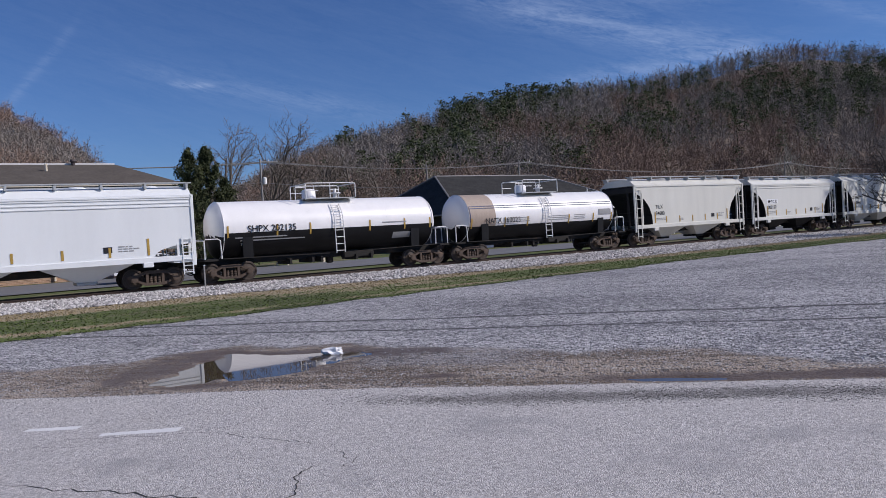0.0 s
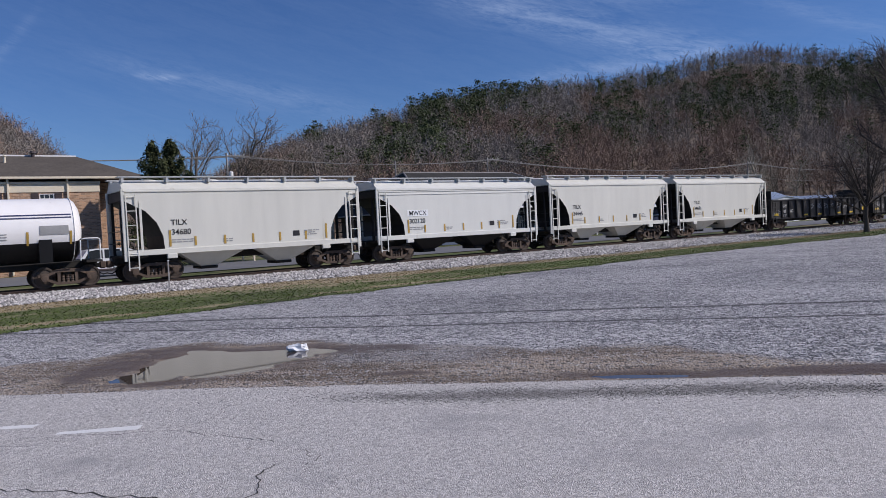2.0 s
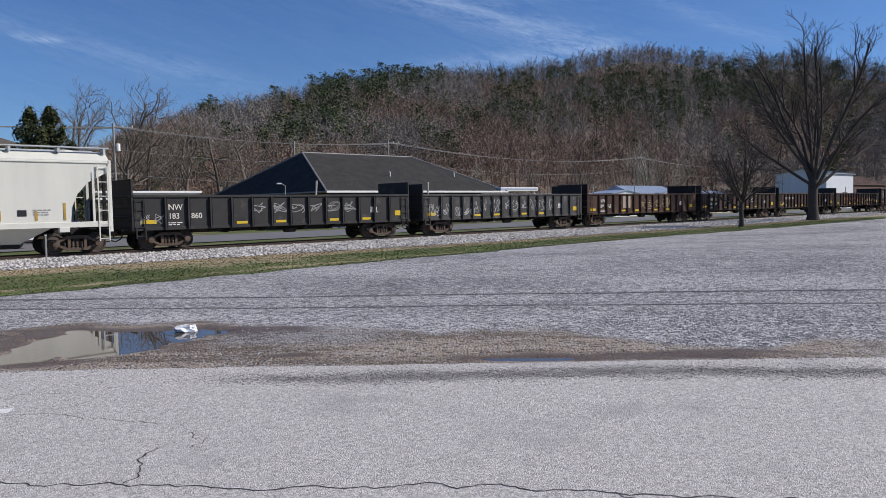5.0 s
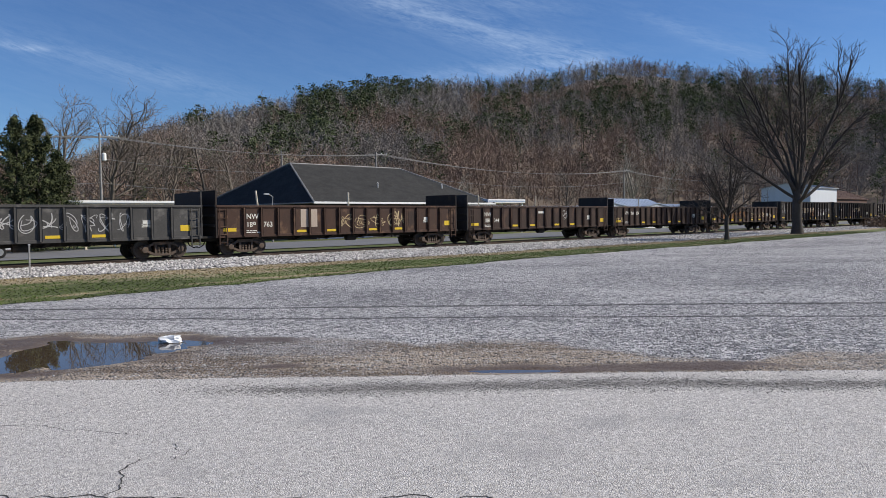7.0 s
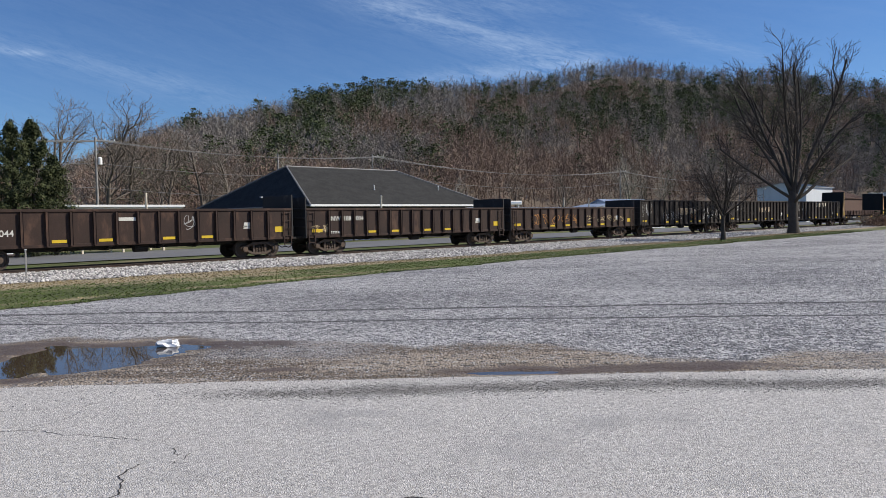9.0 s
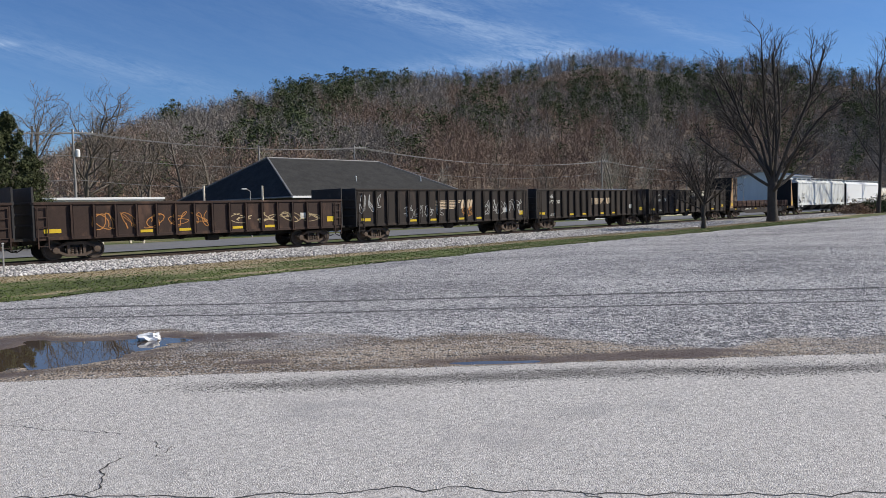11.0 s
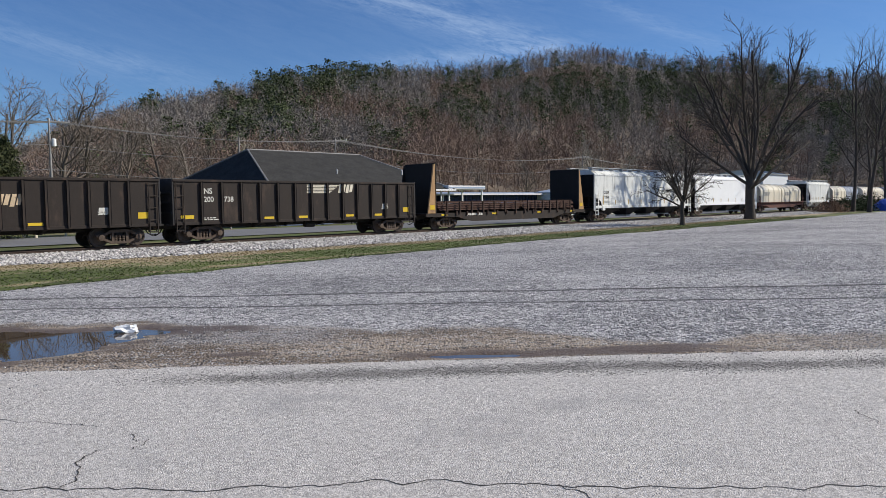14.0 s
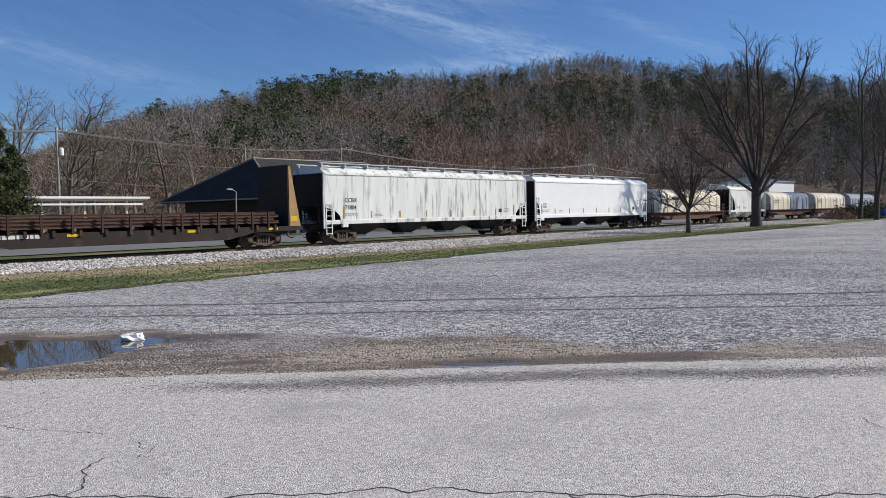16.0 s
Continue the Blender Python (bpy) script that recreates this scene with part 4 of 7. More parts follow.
def ladder(c, x, y, z0, z1, material, rungs=6, wide=0.42, name="ladder"):
    b = Build()
    for e in (-wide / 2, wide / 2):
        b.box(x + e - 0.025, x + e + 0.025, y - 0.02, y + 0.02, z0, z1)
    for k in range(rungs):
        z = z0 + 0.1 + (z1 - z0 - 0.2) * k / (rungs - 1)
        b.tube([(x - wide / 2, y, z), (x + wide / 2, y, z)], 0.022, 5)
    part(name, b, material, c)


def tape(c, xs, y, z, tall, material=None, wide=0.10):
    for x in xs:
        part("reflector", Build().box(x - wide / 2, x + wide / 2, y - 0.008, y + 0.004, z, z + tall), material or M_OCHRE, c, "yellow reflective tape strip")


def stencil(c, x, y, z, rows, wide, material, step=0.10, tall=0.045, seed=1):
    """Small writing too fine to read, as plain bars."""
    r = random.Random(seed * 77 + int(x * 10))
    for k in range(rows):
        a = x
        b = Build()
        while a < x + wide * r.uniform(0.75, 1.0):
            q = r.uniform(0.08, 0.28)
            b.box(a, a + q, y - 0.006, y + 0.002, z - k * step, z - k * step + tall)
            a += q + 0.05
        part("stencil", b, material, c)


def hopper(label, s0, s1, bays, paint, deck=4.12, cut=(1.7, 0.45), ends=M_BLACK, marks=None, dark_letters=True, chord_lines=0, tapes=5, sill=None, valve=False, logo=None, plate=False, bay_paint_or_shade=None):
    """A covered hopper: sloped ends, roof with running boards, discharge bays, ladders."""
    c = car("covered_hopper", label, s0, s1)
    L = (s1 - s0) / 2
    zs, W = 1.40, 1.53
    cx, cz = cut
    h = deck - cz - zs

    def end(s):
        return [(s * L, deck), (s * L, deck - cz), (s * (L - 0.55 * cx), deck - cz - 0.22 * h), (s * (L - 0.82 * cx), deck - cz - 0.45 * h), (s * (L - 0.97 * cx), deck - cz - 0.72 * h), (s * (L - cx), zs)]

    outline = end(1) + end(-1)[::-1]
    body = Build().prism(outline, -W, W, 0, 1)
    part("body", body, [paint, ends], c)
    roof = Build().prism_x([(-W - 0.03, deck - 0.05), (-W - 0.03, deck + 0.02), (-1.12, deck + 0.36), (-0.6, deck + 0.46), (0.6, deck + 0.46), (1.12, deck + 0.36), (W + 0.03, deck + 0.02), (W + 0.03, deck - 0.05)], -L, L)
    part("roof", roof, paint, c)
    for k in range(chord_lines):
        part("side_rib", Build().box(-L + 0.1, L - 0.1, -W - 0.035, -W + 0.01, deck - 0.18 - 0.16 * k, deck - 0.12 - 0.16 * k, c=0.01), paint, c)
    part("top_chord", Build().box(-L, L, -W - 0.05, -W + 0.02, deck - 0.10, deck - 0.02, c=0.012), paint, c)
    n_post = max(5, int(2 * L / 1.75))
    for y in (-1.12, 1.12):
        part("running_board", Build().box(-L - 0.1, L + 0.1, y - 0.22, y + 0.22, deck + 0.58, deck + 0.63), M_GALV, c, "galvanized roof walkway")
        for k in range(n_post + 1):
            part("walkway_bracket", BRACKET, None, c, at=pose(-L + 0.1 + (2 * L - 0.2) * k / n_post, y, deck + 0.36))
    for k in range(bays * 2):
        x = -L + 2 * L * (k + 0.5) / (bays * 2)
        part("hatch", Build().lathe([(deck + 0.44, 0.42), (deck + 0.52, 0.42), (deck + 0.56, 0.3)], (x, 0, 0), "z", 12), paint, c)
    for y in (-W, W):
        sy = -1 if y < 0 else 1
        part("side_sill", Build().box(-L, L, y - 0.06, y + 0.06, zs - 0.22, zs + 0.03, c=0.015), sill or paint, c)
        for s in (-1, 1):
            part("corner_post", Build().box(s * L - 0.07, s * L + 0.07, y - 0.05, y + 0.05, zs - 0.45, deck + 0.05, c=0.012), paint, c)
            ladder(c, s * (L - 0.32), y + sy * 0.07, zs - 0.85, deck - cz + 0.25, paint)
            if cx > 1.2:
                part("diagonal_post", Build().box(s * (L - 0.72) - 0.05, s * (L - 0.72) + 0.05, y - 0.03, y + 0.03, zs, deck - cz - 0.05), paint, c)
        for s in (-1, 1):
            part("jacking_pad", Build().box(s * (L - cx - 0.3) - 0.22, s * (L - cx - 0.3) + 0.22, y - 0.08, y + 0.08, zs - 0.42, zs - 0.2, c=0.02), paint, c)
    part("centre_sill", Build().box(-L - 0.2, L + 0.2, -0.33, 0.33, 0.82, 1.14, c=0.03), M_UNDER, c)
    for s in (-1, 1):
        part("end_platform", Build().box(s * (L - 0.45) - 0.5, s * (L - 0.45) + 0.5, -W, W, 1.1, 1.2), paint if valve else M_UNDER, c)
        hand = Build()
        for z in (1.75, 2.3):
            hand.tube([(s * (L + 0.05), -1.4, z), (s * (L + 0.05), 1.4, z)], 0.022, 5)
        part("end_handrail", hand, M_BLACK if ends is M_BLACK else paint, c)
        for y in (-0.9, 0.9):
            part("end_post", Build().box(s * (L - 0.05) - 0.06, s * (L - 0.05) + 0.06, y - 0.06, y + 0.06, 1.15, deck - cz + 0.02), ends, c)
    if valve:
        part("air_reservoir", Build().lathe([(-0.45, 0.05), (-0.4, 0.2), (0.4, 0.2), (0.45, 0.05)], (L - 1.0, -1.0, 1.95), "x", 14), paint, c)
    inner = L - cx - 0.35
    for k in range(bays):
        x = -inner + 2 * inner * (k + 0.5) / bays
        half = inner / bays * 0.96
        b = Build()
        top, bot = [(x - half, -1.42), (x + half, -1.42), (x + half, 1.42), (x - half, 1.42)], [(x - 0.35, -0.55), (x + 0.35, -0.55), (x + 0.35, 0.55), (x - 0.35, 0.55)]
        b.add([(*p, zs - 0.05) for p in top] + [(*p, 0.48) for p in bot], [(3, 2, 1, 0), (4, 5, 6, 7)] + [(i, (i + 1) % 4, 4 + (i + 1) % 4, 4 + i) for i in range(4)])
        # an own bay colour: black paint, or underbody shade put into the colour
        bay = part("discharge_bay", b, bay_paint_or_shade or paint, c)
        part("outlet_gate", Build().box(x - 0.42, x + 0.42, -0.62, 0.62, 0.36, 0.50, c=0.02), M_GALV if bays > 2 else M_UNDER, bay)
    running_gear(c, L, L - 1.35 if L < 7 else L - 1.7)
    y = -W - 0.01
    z = zs + 0.12
    tape(c, [-L + cx + 0.25, L - cx - 0.25], y, z, 0.75)
    tape(c, [(-L + cx) + (2 * L - 2 * cx) * (k + 1) / (tapes + 1) for k in range(tapes)], y, z, 0.42)
    x0 = -L + cx + 0.32
    if marks:
        if plate:
            part("number_panel", Build().box(x0 - 0.12, x0 + 1.3, y - 0.004, y, 2.45, 2.80), M_HOPBRIGHT, c, "white panel behind the lettering")
        letters(marks[0], 0.36, M_LETTER, c, x0, y - 0.008, 2.50, 0.002)
        letters(marks[1], 0.36, M_LETTER, c, x0, y - 0.008, 2.06, 0.002)
    stencil(c, x0, y, 1.80, 2, 1.1, M_GREYBAR, seed=int(s0))
    stencil(c, x0 + 2.4, y, 1.72, 2, 0.5, M_GREYBAR, seed=int(s0) + 3)
    stencil(c, L - cx - 1.5, y, 1.95, 3, 0.7, M_GREYBAR, seed=int(s0) + 5)
    b = Build().box(L - cx - 2.1, L - cx - 1.75, y - 0.006, y, 1.72, 1.98)
    part("data_plate", b, M_LETTER, c)
    if logo:
        b = Build()
        for k in range(4):
            b.box(x0 + logo[0], x0 + logo[0] + 0.5, y - 0.006, y, logo[1] + 0.1 * k, logo[1] + 0.06 + 0.1 * k)
        part("stencil", b, M_GREYBAR, c)
    return c


def tank(label, s0, s1, split, marks, stripes=False, spill=None):
    """A tank car: barrel with dished ends, top platform with rails, side ladder, end rails."""
    c = car("tank_car", label, s0, s1)
    L, R, Z = (s1 - s0) / 2, 1.39, 2.50
    n = 48
    prof = [(-L, 0.25), (-L + 0.02, 0.6), (-L + 0.10, 1.0), (-L + 0.24, 1.26), (-L + 0.40, R)] + [(-L + 0.4 + (2 * L - 0.8) * k / 12, R) for k in range(1, 12)] + [(L - 0.40, R), (L - 0.24, 1.26), (L - 0.10, 1.0), (L - 0.02, 0.6), (L, 0.25)]
    b = Build().lathe(prof, (0, 0, Z), "x", n)
    mi = []
    for f in b.f:
        z = sum(b.v[i][2] for i in f) / len(f)
        x = sum(b.v[i][0] for i in f) / len(f)
        k = 1 if z < split else 0
        if spill and k == 0 and spill[0] < x < spill[1]:
            k = 2
        mi.append(k)
    b.m = mi
    part("barrel", b, [M_TANKWHITE, M_TANKBLACK, M_BROWNSTAIN], c, smooth=True)
    for x in (-L + 0.42, L - 0.42):
        ring = Build()
        pts = [(x, math.sin(a) * (R + 0.012), Z + math.cos(a) * (R + 0.012)) for a in [2 * math.pi * k / 36 for k in range(37)]]
        ring.tube(pts, 0.018, 4, caps=False)
        part("end_seam", ring, M_TANKWHITE, c)
    # platform, rails and fittings on top
    pl = part("platform", Build().box(-0.2, 2.6, -1.0, 1.0, Z + R - 0.02, Z + R + 0.03), M_GALV, c, at=pose(-1.25, 0, 0))
    rail = Build()
    z0, z1 = Z + R + 0.02, Z + R + 0.78
    for y in (-1.03, 1.03):
        rail.tube([(-0.2, y, z0), (-0.2, y, z1 - 0.08), (-0.12, y, z1), (2.52, y, z1), (2.6, y, z1 - 0.08), (2.6, y, z0)], 0.028, 6)
        rail.tube([(-0.2, y, (z0 + z1) / 2), (0.5, y, (z0 + z1) / 2)], 0.022, 6)
        rail.tube([(1.15, y, z0), (1.15, y, z1)], 0.024, 6)
    for x in (-0.2, 2.6):
        rail.tube([(x, -1.03, z1 - 0.03), (x, 1.03, z1 - 0.03)], 0.028, 6)
    for x in (-0.75, -0.2):
        rail.tube([(x, -1.0, z0 - 0.1), (x, -1.0, z1 - 0.22)], 0.024, 6)
    rail.tube([(-0.75, -1.0, z1 - 0.22), (-0.2, -1.0, z1 - 0.22)], 0.024, 6)
    part("guard_rail", rail, M_WHITETRIM, pl)
    part("manway_dome", Build().lathe([(Z + R - 0.05, 0.36), (Z + R + 0.42, 0.36), (Z + R + 0.5, 0.31), (Z + R + 0.55, 0.12)], (0.35, -0.1, 0), "z", 18), M_TANKWHITE, pl, smooth=True)
    valve = Build().lathe([(Z + R, 0.12), (Z + R + 0.25, 0.12), (Z + R + 0.28, 0.3), (Z + R + 0.34, 0.3), (Z + R + 0.36, 0.08), (Z + R + 0.55, 0.06)], (1.9, 0.0, 0), "z", 12)
    valve.tube([(1.65, 0, Z + R + 0.5), (2.15, 0, Z + R + 0.5)], 0.03, 6)
    part("safety_valve", valve, M_WHITETRIM, pl)
    for y in (-1, 1):
        lad = Build()
        for e in (-0.24, 0.24):
            lad.tube([(e, y * math.sin(a) * (R + 0.10), Z + math.cos(a) * (R + 0.10)) for a in [0.75 + 0.12 * k for k in range(9)]] + [(e, y * (R + 0.11), 1.05)], 0.028, 6)
        for k in range(9):
            a = 0.85 + 0.1 * k
            lad.tube([(-0.24, y * math.sin(a) * (R + 0.1), Z + math.cos(a) * (R + 0.1)), (0.24, y * math.sin(a) * (R + 0.1), Z + math.cos(a) * (R + 0.1))], 0.02, 5)
        for z in (2.2, 1.85, 1.5, 1.15):
            lad.tube([(-0.24, y * (R + 0.11), z), (0.24, y * (R + 0.11), z)], 0.02, 5)
        part("side_ladder", lad, [M_WHITETRIM], c, at=pose(0.1, 0, 0))
    # underframe
    part("centre_sill", Build().box(-L - 0.6, L + 0.6, -0.3, 0.3, 0.8, 1.14, c=0.03), M_UNDER, c)
    for s in (-1, 1):
        part("saddle", Build().prism_x([(-1.3, 1.1), (1.3, 1.1), (1.35, 2.1), (0.8, 1.4), (-0.8, 1.4), (-1.35, 2.1)], s * (L - 1.55) - 0.25, s * (L - 1.55) + 0.25), M_TANKBLACK, c)
        part("end_platform", Build().box(s * (L + 0.28) - 0.32, s * (L + 0.28) + 0.32, -1.45, 1.45, 1.04, 1.14), M_UNDER, c)
        er = Build()
        for y in (-1.35, 1.35):
            er.tube([(s * (L - 0.25), y, 1.14), (s * (L - 0.22), y, 2.0), (s * (L - 0.1), y, 2.08), (s * (L + 0.48), y, 2.08), (s * (L + 0.55), y, 2.0), (s * (L + 0.55), y, 1.14)], 0.03, 6)
        er.tube([(s * (L + 0.55), -1.35, 2.02), (s * (L + 0.55), 1.35, 2.02)], 0.028, 6)
        part("end_rail", er, M_WHITETRIM, c)
        for y in (-1.42, 1.42):
            part("side_rail", Build().tube([(0.5 * s, y, 1.05), (s * (L - 0.3), y, 1.12)], 0.025, 5), M_UNDER, c)
    for x in (-2.4, -1.2, -0.7, 1.3, 2.2):
        part("brake_lever", Build().box(x - 0.06, x + 0.06, -0.9, 0.9, 0.62, 0.9), M_UNDER, c)
    part("air_reservoir", Build().box(0.6, 2.4, -0.75, -0.35, 0.72, 1.05, c=0.05), M_UNDER, c)
    part("outlet_valve", Build().lathe([(0.5, 0.12), (0.55, 0.2), (1.2, 0.22)], (0.1, 0, 0), "z", 12), M_UNDER, c)
    running_gear(c, L + 0.55, L - 0.75, 0.35)

    def skin(z):
        return -math.sqrt(max(0.01, R * R - (z - Z) ** 2)) - 0.018

    def wrap(x, w, z0, z1, material, name="reflector", label="yellow reflective tape strip"):
        g, k = Build(), 6
        for i in range(k + 1):
            z = z0 + (z1 - z0) * i / k
            g.v += [(x, skin(z), z), (x + w, skin(z), z)]
        g.f = [(2 * i, 2 * i + 1, 2 * i + 3, 2 * i + 2) for i in range(k)]
        g.m = [0] * k
        part(name, g, material, c, label)

    for x in (-L + 0.55, -L * 0.52, -L * 0.24, L * 0.30, L * 0.64, L - 0.62):
        wrap(x, 0.09, split - 0.15, split + 0.42, M_OCHRE)
    letters(marks, 0.44, M_LETTER, c, -L + 1.55, skin(min(Z, split + 0.45)) - 0.012, split + 0.10, 0.006)
    if stripes:
        for z in (split + 0.98, split + 1.10):
            wrap(-L + 0.5, 2 * L - 1.0, z, z + 0.05, M_STRIPE, "stripe", "navy painted stripe")
        wrap(-L + 0.48, 0.05, split + 0.2, split + 1.1, M_STRIPE, "stripe", "navy painted stripe")
        wrap(L - 1.75, 1.1, split + 0.28, split + 0.66, M_GREYBAR, "stencil", "")
        for k, x in enumerate((-L + 4.2, -L + 6.5, -L + 7.4, -L + 8.6)):
            for j in range(3):
                wrap(x, 0.75 + 0.2 * (k % 2), split + 0.12 + 0.11 * j, split + 0.15 + 0.11 * j, M_GREYBAR, "stencil", "")
        wrap(-L + 1.55, 2.2, split + 0.03, split + 0.06, M_GREYBAR, "stencil", "")
    else:
        wrap(-L + 0.95, 2.6, split - 0.20, split - 0.14, M_GREYBAR, "stencil", "")
        wrap(-L + 1.2, 3.3, split - 0.34, split - 0.28, M_GREYBAR, "stencil", "")
        wrap(L - 3.6, 1.5, split + 0.22, split + 0.28, M_GREYBAR, "stencil", "")
        wrap(L - 2.9, 1.3, split - 0.62, split - 0.30, M_GREYBAR, "stencil", "")
        wrap(-L + 1.25, 0.28, split - 0.55, split - 0.42, M_LETTERW, "stencil", "")
    return c


def graffiti(c, x, y, z, wide, tall, n, material, seed):
    """Looping sprayed strokes."""
    r = random.Random(seed)
    for k in range(2 * n):
        cx = x + wide * (k // 2 + 0.5) / n
        b = Build()
        pts, a, e0 = [], r.uniform(0, 6.28), r.uniform(0, 6.28)
        fx, fz, run = r.uniform(0.7, 1.5), r.uniform(1.2, 2.4), r.uniform(4.5, 7.5)
        for i in range(30):
            t = i / 29
            pts.append((cx + wide / n * (0.30 * math.sin(fx * run * t + a) + 0.14 * math.sin(2.3 * run * t + e0) + 0.12 * (t - 0.5)), y - 0.0004 * k - 0.0001 * i, z + tall * (0.5 + 0.32 * math.sin(fz * run * t * 0.7 + e0) + 0.16 * math.sin(1.9 * run * t + 2 * a))))
        w = 0.012 + 0.010 * r.random()
        for i, p in enumerate(pts):
            q, e = pts[min(i + 1, 29)], pts[max(i - 1, 0)]
            dx, dz = q[0] - e[0], q[2] - e[2]
            d = math.hypot(dx, dz) or 1
            b.v += [(p[0] - dz / d * w, p[1], p[2] + dx / d * w), (p[0] + dz / d * w, p[1], p[2] - dx / d * w)]
        b.f = [(2 * i, 2 * i + 2, 2 * i + 3, 2 * i + 1) for i in range(29)]
        b.m = [0] * 29
        part("spray_mark", b, material, c)


def gondola(label, s0, s1, top, paint, end_top, marks=(), marks_x=2.3, herald=None, art=(), posts=14, stakes=(), patches=()):
    """An open gondola: ribbed sides, top chord, raised end walls, floor."""
    c = car("gondola", label, s0, s1)
    L, W, zb = (s1 - s0) / 2, 1.42, 1.02
    for y in (-W, W):
        sy = -1 if y < 0 else 1
        part("side_wall", Build().box(-L, L, y - 0.02, y + 0.02, zb, top - 0.05), paint, c)
        part("top_chord", Build().box(-L, L, y - 0.08, y + 0.08, top - 0.13, top, c=0.02), paint, c)
        part("side_sill", Build().box(-L, L, y - 0.06, y + 0.07, zb - 0.10, zb + 0.05, c=0.015), paint, c)
        for k in range(posts + 1):
            x = -L + 1.55 + (2 * L - 3.1) * k / posts if posts > 2 else 0
            part("side_post", Build().box(x - 0.055, x + 0.055, y + sy * 0.02, y + sy * 0.13, zb - 0.04, top - 0.1, c=0.018), paint, c)
        ladder(c, -L + 0.35, y + sy * 0.10, zb - 0.45, top - 0.15, paint, 5)
        ladder(c, L - 0.35, y + sy * 0.10, zb - 0.45, top - 0.15, paint, 5)
    part("floor_plate", Build().box(-L + 0.02, L - 0.02, -W + 0.02, W - 0.02, zb - 0.02, zb + 0.06), M_RUSTLOAD, c)
    for s in (-1, 1):
        part("end_wall", Build().box(s * L - 0.05, s * L + 0.05, -W - 0.05, W + 0.05, zb - 0.1, end_top, c=0.015), M_GON_BLACK if paint is not M_GON_RUST else M_GON_DARK, c)
        b = Build()
        for z in (1.5, 2.0, 2.5):
            if z < end_top - 0.2:
                b.box(s * (L + 0.05) - 0.05, s * (L + 0.05) + 0.05, -W, W, z, z + 0.12, c=0.02)
        part("end_rib", b, M_GON_BLACK, c)
        part("end_platform", Build().box(s * (L + 0.2) - 0.2, s * (L + 0.2) + 0.2, -1.2, 1.2, 0.92, 1.02), M_UNDER, c)
    part("centre_sill", Build().box(-L - 0.2, L + 0.2, -0.33, 0.33, 0.72, 1.0, c=0.03), M_UNDER, c)
    for x in (-3.2, -1.1, 1.4, 3.3):
        part("crossbearer", BEARER, None, c, at=pose(x, 0, 0))
    part("brake_cylinder", Build().lathe([(-0.4, 0.05), (-0.36, 0.2), (0.3, 0.2), (0.34, 0.08)], (0.4, -0.7, 0.75), "x", 12), M_UNDER, c)
    running_gear(c, L, L - 1.85)
    y = -W - 0.026
    span = (2 * L - 3.1) / posts
    tape(c, [-L + 0.75], y, zb + 0.22, 0.18, M_YELLOW, 0.72)
    tape(c, [L - 0.85], y, zb + 0.30, 0.30, M_YELLOW, 0.5)
    tape(c, [-L + 1.55 + span * (k + 0.5) for k in (3, 5, 8, 10)], y, zb + 0.10, 0.13, M_YELLOW, 0.62)
    if marks:
        # each word sits in its own bay between two posts
        for k, row in enumerate(marks):
            for bay, word in row:
                letters(word, 0.40 if len(word) < 3 else 0.38, M_LETTERW, c, -L + 1.55 + span * bay + 0.14, y - 0.004, top - 0.72 - 0.42 * k, 0.004)
        stencil(c, -L + 1.55 + span * marks[0][0][0] + 0.14, y, zb + 0.22, 2, 0.7, M_LETTERW, step=0.09, seed=int(s0))
    stencil(c, L - 3.0, y, zb + 0.62, 2, 0.4, M_LETTERW, seed=int(s0) + 9)
    part("data_plate", Build().box(L - 2.95, L - 2.5, y - 0.006, y, zb + 0.55, zb + 0.85), M_LETTERW, c)
    if herald:
        hx, hz, hm, wide, tall = herald
        for k in range(6):
            part("emblem_stripe", Build().box(hx, hx + wide * (0.50 + 0.04 * k), y - 0.006, y, hz + tall * k / 6, hz + tall * (k + 0.6) / 6), hm, c)
        for k in range(4):
            x, t = hx + wide * (0.68 + 0.085 * k), tall * (0.12 if k % 2 else 0.0)
            part("emblem_block", Build().prism([(x, hz + t), (x + wide * 0.062, hz + t), (x + wide * 0.062 + tall * 0.25, hz + tall), (x + tall * 0.25, hz + tall)], y - 0.006, y), hm, c)
    for k, (x, z, wide, tall, n, m) in enumerate(art):
        graffiti(c, x, y - 0.006, z, wide, tall, n, m, int(s0 * 7) + k)
    for x, z, wide, tall, m in patches:
        part("paint_patch", Build().box(x, x + wide, y - 0.005, y, z, z + tall), m, c)
    for x, lean in stakes:
        part("stake", Build().tube([(x, 0.4, zb), (x + lean * 0.6, 0.4, top + 0.85)], 0.055, 6), M_CREAMTRIM, c, "pale yellow stake standing in the load")
    return c


